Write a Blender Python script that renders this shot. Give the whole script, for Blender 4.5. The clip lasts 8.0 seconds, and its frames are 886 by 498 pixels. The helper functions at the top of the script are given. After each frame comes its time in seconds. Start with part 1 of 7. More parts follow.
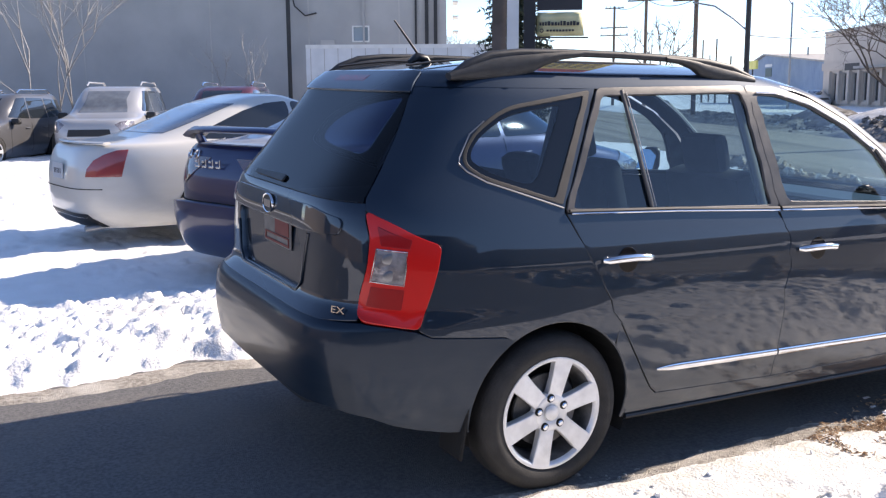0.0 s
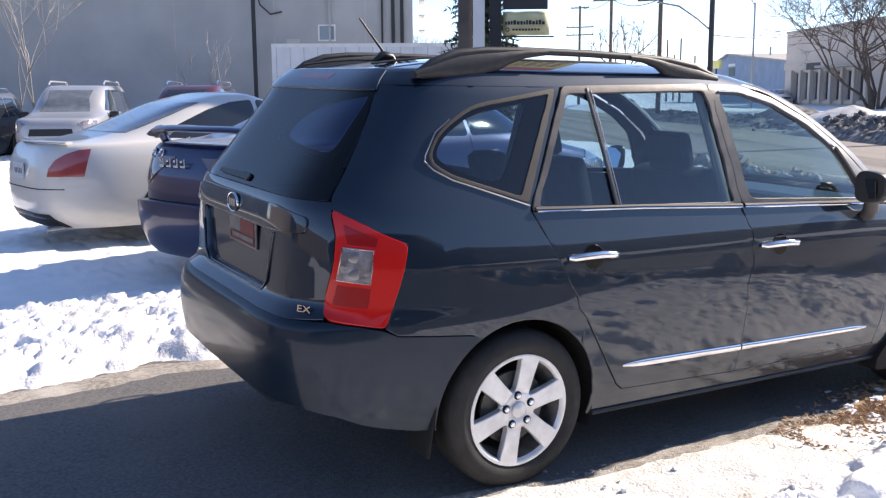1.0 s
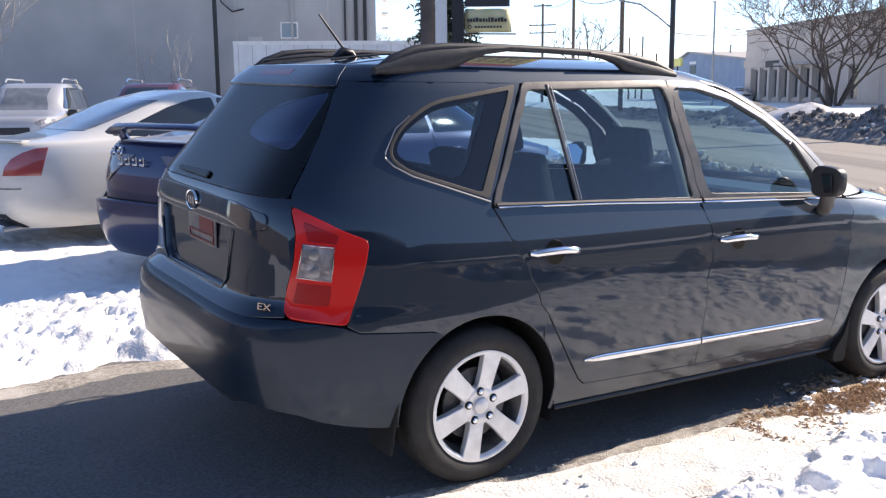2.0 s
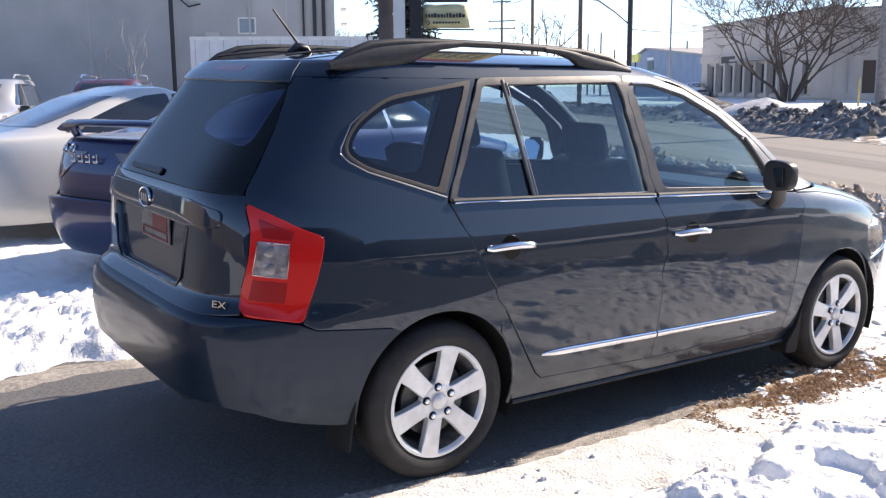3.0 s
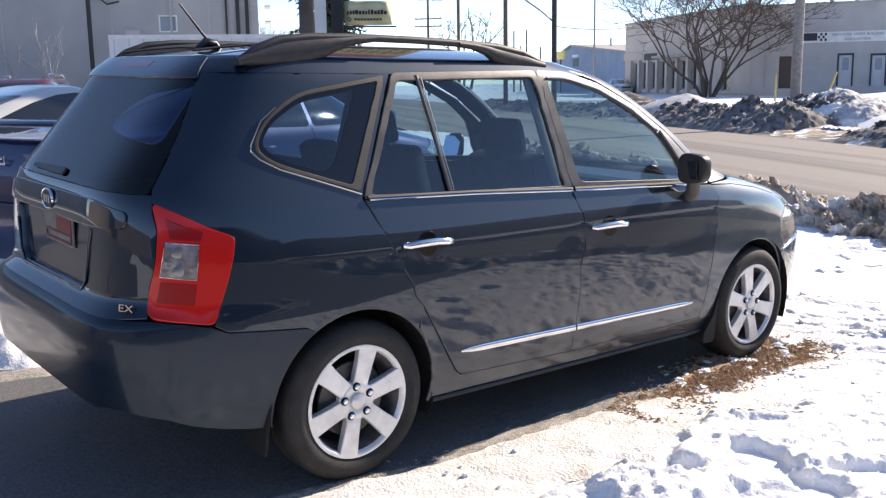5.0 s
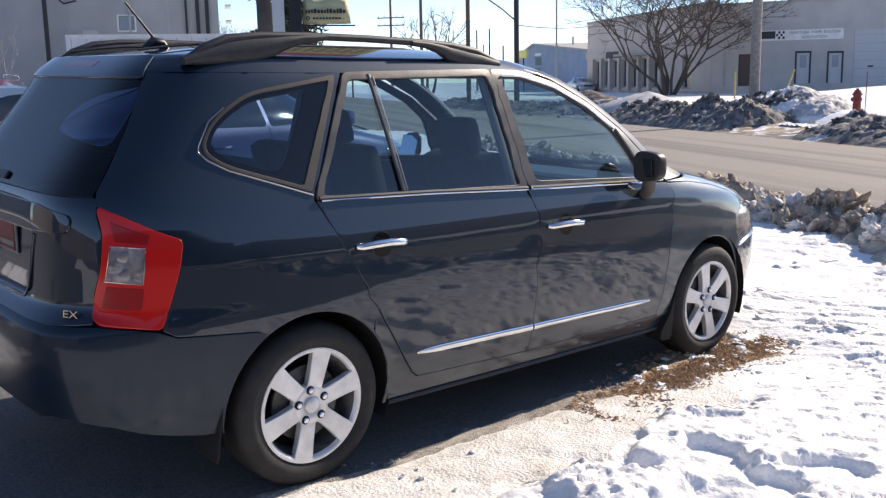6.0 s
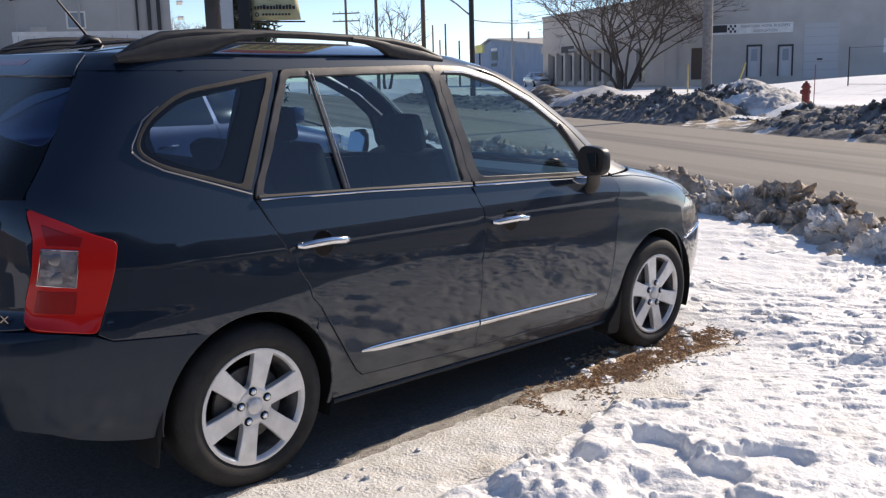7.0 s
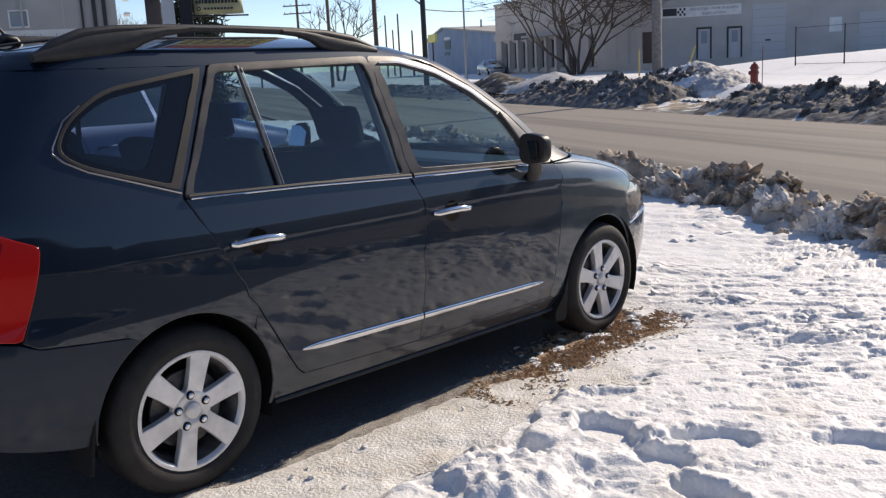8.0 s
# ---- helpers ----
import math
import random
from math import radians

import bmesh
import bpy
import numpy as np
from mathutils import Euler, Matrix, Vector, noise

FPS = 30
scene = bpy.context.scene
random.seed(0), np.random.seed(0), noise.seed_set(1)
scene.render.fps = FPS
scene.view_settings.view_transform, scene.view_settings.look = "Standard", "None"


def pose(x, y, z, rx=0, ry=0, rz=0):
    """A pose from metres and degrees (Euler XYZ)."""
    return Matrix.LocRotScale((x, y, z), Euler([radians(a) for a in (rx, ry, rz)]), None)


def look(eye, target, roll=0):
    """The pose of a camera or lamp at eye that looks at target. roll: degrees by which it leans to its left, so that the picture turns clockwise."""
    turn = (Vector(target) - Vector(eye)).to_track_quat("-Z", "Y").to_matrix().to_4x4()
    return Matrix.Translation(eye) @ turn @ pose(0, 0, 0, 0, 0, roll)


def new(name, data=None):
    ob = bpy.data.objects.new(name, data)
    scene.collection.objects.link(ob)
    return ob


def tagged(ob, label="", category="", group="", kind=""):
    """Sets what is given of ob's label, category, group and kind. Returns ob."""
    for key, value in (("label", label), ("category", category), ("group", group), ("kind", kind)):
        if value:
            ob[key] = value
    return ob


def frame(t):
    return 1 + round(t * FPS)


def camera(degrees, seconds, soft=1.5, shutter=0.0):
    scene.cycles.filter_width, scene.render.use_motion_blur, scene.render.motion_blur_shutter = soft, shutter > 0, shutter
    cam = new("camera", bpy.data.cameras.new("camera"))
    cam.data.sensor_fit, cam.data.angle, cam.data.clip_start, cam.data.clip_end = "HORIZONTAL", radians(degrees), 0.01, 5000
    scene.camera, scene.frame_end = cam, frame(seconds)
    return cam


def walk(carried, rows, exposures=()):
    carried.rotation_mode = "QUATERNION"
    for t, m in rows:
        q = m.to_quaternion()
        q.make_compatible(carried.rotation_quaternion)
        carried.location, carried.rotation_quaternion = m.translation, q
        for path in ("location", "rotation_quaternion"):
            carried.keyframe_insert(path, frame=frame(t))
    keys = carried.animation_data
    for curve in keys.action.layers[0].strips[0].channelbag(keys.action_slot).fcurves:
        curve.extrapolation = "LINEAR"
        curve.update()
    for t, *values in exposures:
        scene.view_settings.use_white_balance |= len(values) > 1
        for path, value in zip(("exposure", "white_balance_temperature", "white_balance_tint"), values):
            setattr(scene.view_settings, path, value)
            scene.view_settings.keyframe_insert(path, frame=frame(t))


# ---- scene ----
cam = camera(50.1, 8.0, 1.3)
PATH = [
    (0, (-2.09, -3.874, 1.581), (-1.157, -2.134, 1.259), -0.4),
    (0.5, (-2.088, -3.875, 1.583), (-1.128, -2.15, 1.262), -0.5),
    (1, (-2.086, -3.877, 1.577), (-1.094, -2.171, 1.253), -0.4),
    (1.5, (-2.078, -3.877, 1.572), (-1.056, -2.189, 1.246), -0.4),
    (3, (-2.055, -3.888, 1.569), (-0.933, -2.267, 1.231), -0.5),
    (3.5, (-2.041, -3.887, 1.567), (-0.889, -2.289, 1.226), -0.4),
    (4, (-2.026, -3.889, 1.562), (-0.842, -2.313, 1.223), -0.4),
    (4.5, (-2.009, -3.891, 1.559), (-0.798, -2.337, 1.217), -0.6),
    (6, (-1.927, -3.893, 1.556), (-0.634, -2.407, 1.209), -1.1),
    (6.5, (-1.898, -3.907, 1.556), (-0.575, -2.449, 1.203), -1.1),
    (7, (-1.865, -3.926, 1.558), (-0.511, -2.499, 1.2), -1.5),
    (7.5, (-1.828, -3.951, 1.559), (-0.447, -2.552, 1.191), -1.9),
    (8, (-1.766, -3.951, 1.556), (-0.356, -2.584, 1.174), -3.0),
]
walk(cam, [(t, look(eye, target, roll)) for t, eye, target, roll in PATH], [(0, 1.02, 7080, 16), (4, 1.0, 7160, 16), (6, 0.62, 7160, 15), (8, 0.06, 7250, 14)])

# ---- light ----
SUN_AZ, SUN_EL = -3.0, 32.0  # degrees from the wagon's nose towards its left, and above the horizon
world = bpy.data.worlds.new("sky")
scene.world = world
world.use_nodes = True
wn = world.node_tree
sky = wn.nodes.new("ShaderNodeTexSky")
sky.sky_type, sky.sun_disc = "NISHITA", False
sky.sun_elevation, sky.sun_rotation = radians(SUN_EL), radians(90 - SUN_AZ)
sky.air_density, sky.dust_density, sky.ozone_density = 0.65, 0.05, 3.5
wn.links.new(sky.outputs[0], wn.nodes["Background"].inputs[0])
wn.nodes["Background"].inputs[1].default_value = 0.15
sun = new("sun", bpy.data.lights.new("sun", "SUN"))
sun.data.energy, sun.data.angle, sun.data.color = 4.45, radians(0.6), (1.0, 0.925, 0.82)
SUN_DIR = Vector((math.cos(radians(SUN_EL)) * math.cos(radians(SUN_AZ)), math.cos(radians(SUN_EL)) * math.sin(radians(SUN_AZ)), math.sin(radians(SUN_EL))))
sun.matrix_world = look(SUN_DIR * 60, (0, 0, 0))


# ---- materials ----
def material(name, colour, rough=0.6, metal=0.0, **extra):
    m = bpy.data.materials.new(name)
    m.use_nodes = True
    b = m.node_tree.nodes["Principled BSDF"]
    b.inputs["Base Color"].default_value = (*colour, 1)
    b.inputs["Roughness"].default_value = rough
    b.inputs["Metallic"].default_value = metal
    for key, value in extra.items():
        b.inputs[key.replace("_", " ")].default_value = value
    return m


def wear(m, scale, low, high, bump=0.0, bump_scale=None, rough=None, detail=6.0, second=None):
    """Noise between two colours on a material, a slower second noise over it, and fine relief."""
    t = m.node_tree
    n, links = t.nodes, t.links
    b = n["Principled BSDF"]
    co = n.new("ShaderNodeTexCoord")
    no = n.new("ShaderNodeTexNoise")
    no.inputs["Scale"].default_value, no.inputs["Detail"].default_value = scale, detail
    links.new(co.outputs["Object"], no.inputs["Vector"])
    ramp = n.new("ShaderNodeValToRGB")
    ramp.color_ramp.elements[0].position, ramp.color_ramp.elements[1].position = 0.35, 0.68
    ramp.color_ramp.elements[0].color, ramp.color_ramp.elements[1].color = (*low, 1), (*high, 1)
    links.new(no.outputs["Fac"], ramp.inputs[0])
    colour = ramp.outputs[0]
    if second:
        s_scale, s_colour, s_low, s_high = second
        n2 = n.new("ShaderNodeTexNoise")
        n2.inputs["Scale"].default_value, n2.inputs["Detail"].default_value = s_scale, 8
        links.new(co.outputs["Object"], n2.inputs["Vector"])
        r2 = n.new("ShaderNodeMapRange")
        r2.inputs["From Min"].default_value, r2.inputs["From Max"].default_value = s_low, s_high
        links.new(n2.outputs["Fac"], r2.inputs["Value"])
        mx = n.new("ShaderNodeMix")
        mx.data_type = "RGBA"
        links.new(r2.outputs[0], mx.inputs[0])
        links.new(colour, mx.inputs[6])
        mx.inputs[7].default_value = (*s_colour, 1)
        colour = mx.outputs[2]
    links.new(colour, b.inputs["Base Color"])
    if rough:
        rr = n.new("ShaderNodeMapRange")
        rr.inputs["To Min"].default_value, rr.inputs["To Max"].default_value = rough
        links.new(no.outputs["Fac"], rr.inputs["Value"])
        links.new(rr.outputs[0], b.inputs["Roughness"])
    if bump:
        nb = n.new("ShaderNodeTexNoise")
        nb.inputs["Scale"].default_value, nb.inputs["Detail"].default_value = bump_scale or scale * 4, 8
        links.new(co.outputs["Object"], nb.inputs["Vector"])
        bp = n.new("ShaderNodeBump")
        bp.inputs["Strength"].default_value, bp.inputs["Distance"].default_value = bump, 0.02
        links.new(nb.outputs["Fac"], bp.inputs["Height"])
        links.new(bp.outputs[0], b.inputs["Normal"])
    return m


def pane_material(name, tint, gloss=1.0):
    """Thin glass: what lies behind it, tinted, under a Fresnel gloss."""
    m = bpy.data.materials.new(name)
    m.use_nodes = True
    t = m.node_tree
    t.nodes.remove(t.nodes["Principled BSDF"])
    tr, gl, mix, lw, pw, mr = [t.nodes.new(k) for k in ("ShaderNodeBsdfTransparent", "ShaderNodeBsdfGlossy", "ShaderNodeMixShader", "ShaderNodeLayerWeight", "ShaderNodeMath", "ShaderNodeMapRange")]
    tr.inputs[0].default_value = (*tint, 1)
    gl.inputs["Roughness"].default_value = 0.015
    gl.inputs[0].default_value = (gloss, gloss, gloss, 1)
    lw.inputs[0].default_value = 0.5
    pw.operation, pw.inputs[1].default_value = "POWER", 4.0
    mr.inputs["To Min"].default_value, mr.inputs["To Max"].default_value = 0.06, 0.95
    t.links.new(lw.outputs["Facing"], pw.inputs[0])
    t.links.new(pw.outputs[0], mr.inputs["Value"])
    t.links.new(mr.outputs[0], mix.inputs[0])
    t.links.new(tr.outputs[0], mix.inputs[1])
    t.links.new(gl.outputs[0], mix.inputs[2])
    t.links.new(mix.outputs[0], t.nodes["Material Output"].inputs[0])
    return m


def dusty(m, dust=(0.2, 0.19, 0.17), amount=0.5, below=0.75, film=0.03):
    """Road film on a painted body: thicker low down, broken up by noise and streaks. Bonnet and fenders take a painted
    sheen from it too.
    """
    t = m.node_tree
    n, links, b = t.nodes, t.links, t.nodes["Principled BSDF"]
    co, no, sep, mul = [n.new(k) for k in ("ShaderNodeTexCoord", "ShaderNodeTexNoise", "ShaderNodeSeparateXYZ", "ShaderNodeMath")]
    st = n.new("ShaderNodeMapping")
    st.inputs["Scale"].default_value = (2.0, 2.0, 7.0)
    links.new(co.outputs["Object"], st.inputs[0])
    links.new(st.outputs[0], no.inputs["Vector"])
    no.inputs["Scale"].default_value, no.inputs["Detail"].default_value, no.inputs["Roughness"].default_value = 2.2, 9, 0.62
    links.new(co.outputs["Object"], sep.inputs[0])
    low = n.new("ShaderNodeMapRange")
    low.inputs["From Min"].default_value, low.inputs["From Max"].default_value = below, 0.2
    low.inputs["To Min"].default_value, low.inputs["To Max"].default_value = 0.02, 1.0
    links.new(sep.outputs[2], low.inputs["Value"])
    pat = n.new("ShaderNodeMapRange")
    pat.inputs["From Min"].default_value, pat.inputs["From Max"].default_value = 0.40, 0.72
    pat.inputs["To Min"].default_value, pat.inputs["To Max"].default_value = 0.35, 1.0
    links.new(no.outputs["Fac"], pat.inputs["Value"])
    mul.operation = "MULTIPLY"
    links.new(low.outputs[0], mul.inputs[0])
    links.new(pat.outputs[0], mul.inputs[1])
    k = n.new("ShaderNodeMath")
    k.operation = "MULTIPLY"
    k.inputs[1].default_value = amount
    links.new(mul.outputs[0], k.inputs[0])
    mx = n.new("ShaderNodeMix")
    mx.data_type = "RGBA"
    mx.inputs[6].default_value, mx.inputs[7].default_value = b.inputs["Base Color"].default_value, (*dust, 1)
    links.new(k.outputs[0], mx.inputs[0])
    links.new(mx.outputs[2], b.inputs["Base Color"])
    r = n.new("ShaderNodeMapRange")
    r.inputs["To Min"].default_value, r.inputs["To Max"].default_value = film, 0.5
    links.new(k.outputs[0], r.inputs["Value"])
    links.new(r.outputs[0], b.inputs["Coat Roughness"])
    return m


PAINT = dusty(material("dark green blue paint", (0.0034, 0.0140, 0.0300), 0.5, 0.5, Specular_IOR_Level=0.15, Coat_Weight=1.0, Coat_Roughness=0.03, Coat_IOR=1.56), amount=0.24)
BUMPER_PAINT = dusty(material("salt-filmed bumper paint", (0.0034, 0.0140, 0.0300), 0.5, 0.4, Specular_IOR_Level=0.15, Coat_Weight=0.4, Coat_Roughness=0.03, Coat_IOR=1.56), (0.13, 0.13, 0.125), 0.16, 0.85, 0.10)
# Fender and bonnet: pale teal mixed in for dust and their sunlit sky sheen.
FENDER_PAINT = dusty(material("fender paint, dust and sunlit sheen in its colour", (0.0034, 0.0140, 0.0300), 0.5, 0.5, Specular_IOR_Level=0.15, Coat_Weight=1.0, Coat_Roughness=0.03, Coat_IOR=1.56), (0.26, 0.33, 0.33), 0.24, 2.2)
BONNET_PAINT = dusty(material("bonnet paint, dust and sky sheen in its colour", (0.0034, 0.0140, 0.0300), 0.5, 0.5, Specular_IOR_Level=0.15, Coat_Weight=1.0, Coat_Roughness=0.03, Coat_IOR=1.56), (0.30, 0.36, 0.36), 0.42, 2.0)
TRIM = wear(material("bleached black trim", (0.05, 0.045, 0.04), 0.5), 9, (0.028, 0.027, 0.028), (0.066, 0.061, 0.059), 0.1, 260, (0.30, 0.5))
MOULDING = wear(material("dull brown black moulding", (0.02, 0.018, 0.017), 0.6), 9, (0.014, 0.013, 0.0125), (0.028, 0.025, 0.023), 0.1, 260)
BLACK = material("black plastic", (0.012, 0.012, 0.013), 0.45)
GLOSS_BLACK = material('gloss black', (0.004, 0.004, 0.005), 0.05)
RACK = wear(material("grey black rail plastic", (0.03, 0.03, 0.032), 0.55), 30, (0.014, 0.016, 0.019), (0.026, 0.028, 0.032), 0.1, 300)
DARK = material("dark cavity", (0.006, 0.006, 0.006), 0.9)
CHROME = material("chrome", (0.72, 0.73, 0.75), 0.09, 1.0)
DARK_CHROME = material('dull chrome', (0.22, 0.22, 0.23), 0.4, 1.0)
ALLOY = wear(material("silver alloy", (0.6, 0.6, 0.6), 0.32, 0.45), 14, (0.60, 0.60, 0.60), (0.78, 0.78, 0.78), 0.05, 120, (0.25, 0.45))
# Dark tone paints the shade inside the wheel, behind the spokes.
BARREL = wear(material('rim metal darkened as shade', (0.12, 0.115, 0.11), 0.6, 0.4), 20, (0.07, 0.068, 0.065), (0.17, 0.165, 0.16))
RUBBER = wear(material("tyre rubber", (0.02, 0.02, 0.02), 0.75), 18, (0.008, 0.008, 0.008), (0.020, 0.019, 0.0185), 0.2, 160)
PILLAR = material("dark blue pillar paint", (0.003, 0.009, 0.024), 0.45, 0.0, Specular_IOR_Level=0.3, Coat_Weight=0.15, Coat_Roughness=0.15)
GLASS = pane_material("window glass", (0.58, 0.72, 0.74))
REAR_GLASS_PANE = pane_material("blue tinted glass", (0.46, 0.59, 0.69))
TINTED = pane_material("privacy glass", (0.48, 0.58, 0.64))
REAR_TINT = pane_material("dark rear glass", (0.22, 0.30, 0.45), 0.6)
RED = material("red lens", (0.50, 0.010, 0.008), 0.2, 0, Specular_IOR_Level=0.3, Coat_Weight=0.35, Coat_Roughness=0.02)
RED_DEEP = material("deep red lens", (0.26, 0.004, 0.005), 0.2, 0, Specular_IOR_Level=0.3, Coat_Weight=0.35, Coat_Roughness=0.02)
LAMP_LENS = wear(material("headlamp lens", (0.2, 0.2, 0.21), 0.08, 0.5, Coat_Weight=1.0), 16, (0.05, 0.052, 0.056), (0.30, 0.30, 0.31), 0.3, 30)
CLEAR = wear(material("clear lens", (0.5, 0.5, 0.5), 0.1, 0.4, Coat_Weight=1.0), 22, (0.16, 0.14, 0.145), (0.40, 0.37, 0.37), 0.25, 40)
SEAT = wear(material("grey cloth", (0.03, 0.032, 0.036), 0.9), 14, (0.017, 0.022, 0.033), (0.028, 0.034, 0.048))
CABIN = material("grey cabin plastic", (0.032, 0.037, 0.05), 0.7)
HEADLINER = material("pale grey headliner", (0.35, 0.34, 0.32), 0.9)
MIRROR = material("mirror glass", (0.85, 0.88, 0.9), 0.02, 1.0)
# Right mirror: dark colour replaces the dark flank it would reflect.
MIRROR_DIM = material("mirror glass darkened for its reflection", (0.16, 0.17, 0.18), 0.22, 1.0)
WHITE_PAINT = dusty(material("pearl white paint", (0.63, 0.615, 0.575), 0.3, 0, Coat_Weight=0.8, Coat_Roughness=0.06), (0.42, 0.39, 0.33), 0.5)
BLUE_PAINT = dusty(material("blue paint", (0.004, 0.012, 0.070), 0.35, 0.3, Specular_IOR_Level=0.2, Coat_Weight=0.7, Coat_Roughness=0.03, Coat_IOR=1.42), amount=0.10)
SILVER_PAINT = dusty(material("silver paint", (0.40, 0.40, 0.405), 0.3, 0.2, Coat_Weight=1.0), amount=0.3)
MAROON_PAINT = dusty(material("maroon paint", (0.10, 0.015, 0.02), 0.3, 0.2, Coat_Weight=1.0), amount=0.3)
DARK_PAINT = dusty(material("dark grey paint", (0.10, 0.10, 0.106), 0.3, 0.3, Coat_Weight=1.0), amount=0.3)
FAR_GLASS = material("dark car glass", (0.015, 0.018, 0.02), 0.04, 0, Coat_Weight=1.0)
# Grey base colour stands in for sky reflected by the silver car's windscreen.
SKY_SCREEN = wear(material("windscreen greyed for sky reflection", (0.3, 0.32, 0.34), 0.2, 0, Coat_Weight=1.0), 6, (0.13, 0.145, 0.16), (0.20, 0.215, 0.23))
# The white sedan's rear glass carries its sky reflection as grey colour.
SKY_GLASS = wear(material("rear glass greyed for sky reflection", (0.1, 0.12, 0.15), 0.15, 0, Coat_Weight=1.0), 5, (0.09, 0.11, 0.14), (0.16, 0.18, 0.21))
# Pale tone stands in for the sky reflected in the blue boot lid.
SKY_BLUE_PAINT = wear(material("blue paint paled for sky reflection", (0.2, 0.22, 0.28), 0.4, 0, Coat_Weight=0.6), 7, (0.16, 0.19, 0.27), (0.34, 0.36, 0.42))
PLATE_WHITE = material("plate white", (0.6, 0.62, 0.64), 0.4)
DULL_PLATE = wear(material("faded plate", (0.2, 0.17, 0.15), 0.45), 12, (0.12, 0.105, 0.095), (0.21, 0.19, 0.17))
PLATE_RED = material("faded plate red", (0.19, 0.03, 0.022), 0.6)
INK = material("dark ink", (0.03, 0.03, 0.035), 0.6)

SNOW = wear(material("snow", (0.8, 0.8, 0.8), 0.6), 5, (0.85, 0.845, 0.83), (0.92, 0.915, 0.90), 0.36, 60, second=(1.1, (0.66, 0.61, 0.53), 0.60, 0.80))
DIRTY_SNOW = wear(material("dirty snow", (0.4, 0.36, 0.3), 0.8), 4.5, (0.24, 0.19, 0.145), (0.58, 0.51, 0.43), 0.9, 40, second=(1.5, (0.78, 0.76, 0.73), 0.55, 0.68))
# Clean snow with shade put into its colour, for the cap and mound.
SHADE_SNOW = wear(material("snow greyed as shade", (0.5, 0.5, 0.5), 0.8), 2.6, (0.36, 0.355, 0.35), (0.60, 0.595, 0.59), 0.6, 10)
# The pile's grey holds both dirt and the shade of its backlit front.
PILE_SNOW = wear(material("crusted snow greyed as dirt and shade", (0.3, 0.3, 0.3), 0.85), 2.2, (0.12, 0.115, 0.11), (0.44, 0.43, 0.415), 1.0, 12, second=(0.8, (0.80, 0.80, 0.80), 0.46, 0.54))
BANK_SNOW = wear(material("dark ploughed snow", (0.2, 0.19, 0.18), 0.85), 3.6, (0.06, 0.057, 0.054), (0.27, 0.26, 0.25), 1.0, 18, second=(1.3, (0.70, 0.70, 0.69), 0.62, 0.68))
PACKED = wear(material('packed tan snow', (0.7, 0.66, 0.58), 0.6), 9, (0.67, 0.645, 0.59), (0.84, 0.83, 0.80), 0.55, 70, second=(4.5, (0.52, 0.46, 0.37), 0.54, 0.76))
ASPHALT = wear(material("asphalt", (0.05, 0.05, 0.05), 0.85), 60, (0.095, 0.094, 0.095), (0.175, 0.170, 0.166), 0.5, 240, second=(0.9, (0.20, 0.18, 0.155), 0.52, 0.80))
ROAD = wear(material("salted road", (0.3, 0.27, 0.23), 0.85), 50, (0.23, 0.205, 0.174), (0.29, 0.26, 0.224), 0.3, 200, second=(1.0, (0.15, 0.135, 0.118), 0.44, 0.62))
for node in ROAD.node_tree.nodes:
    if node.type == "TEX_NOISE" and node.inputs["Scale"].default_value == 1.0:
        stretch = ROAD.node_tree.nodes.new("ShaderNodeMapping")
        stretch.inputs["Scale"].default_value = (1.1, 0.02, 1.0)
        ROAD.node_tree.links.new(node.inputs["Vector"].links[0].from_socket, stretch.inputs[0])
        ROAD.node_tree.links.new(stretch.outputs[0], node.inputs["Vector"])
GRAVEL = wear(material("sandy grit", (0.25, 0.22, 0.18), 0.9), 40, (0.247, 0.221, 0.192), (0.520, 0.474, 0.410), 1.0, 130, second=(3.0, (0.650, 0.611, 0.546), 0.5, 0.7))
GRASS = wear(material("dry grass", (0.3, 0.19, 0.09), 0.9), 30, (0.36, 0.23, 0.13), (0.68, 0.51, 0.34))
WALL_GREY = wear(material("grey rendered wall", (0.3, 0.29, 0.28), 0.85), 0.5, (0.36, 0.355, 0.35), (0.43, 0.42, 0.41), 0.2, 40)
WALL_TAN = wear(material("tan stucco wall", (0.22, 0.19, 0.165), 0.9), 0.6, (0.50, 0.435, 0.38), (0.59, 0.52, 0.455), 0.2, 30)
WALL_DARK = wear(material("grey block wall", (0.16, 0.155, 0.145), 0.9), 0.6, (0.41, 0.395, 0.375), (0.50, 0.48, 0.455), 0.2, 30)
WALL_BLUE = wear(material("pale blue metal cladding", (0.25, 0.33, 0.45), 0.6), 1.0, (0.22, 0.30, 0.42), (0.28, 0.36, 0.47))
SIGN_GREEN = material("faded green sign", (0.07, 0.12, 0.12), 0.6)
SIGN_INK = material("greyed sign ink", (0.10, 0.12, 0.12), 0.6)
WOOD_POLE = wear(material("weathered pole wood", (0.16, 0.12, 0.09), 0.9), 14, (0.10, 0.075, 0.055), (0.2, 0.155, 0.12), 0.5, 60)
PALE_POLE = wear(material("pale weathered pole", (0.3, 0.27, 0.25), 0.9), 9, (0.25, 0.225, 0.205), (0.36, 0.33, 0.30), 0.5, 60)
BARK = wear(material("grey brown bark", (0.12, 0.09, 0.07), 0.95), 20, (0.07, 0.052, 0.04), (0.16, 0.12, 0.095), 0.6, 50)
STEEL = material("galvanised steel", (0.35, 0.36, 0.37), 0.45, 0.8)
DARK_STEEL = material("dark painted steel", (0.03, 0.03, 0.032), 0.5, 0.3)
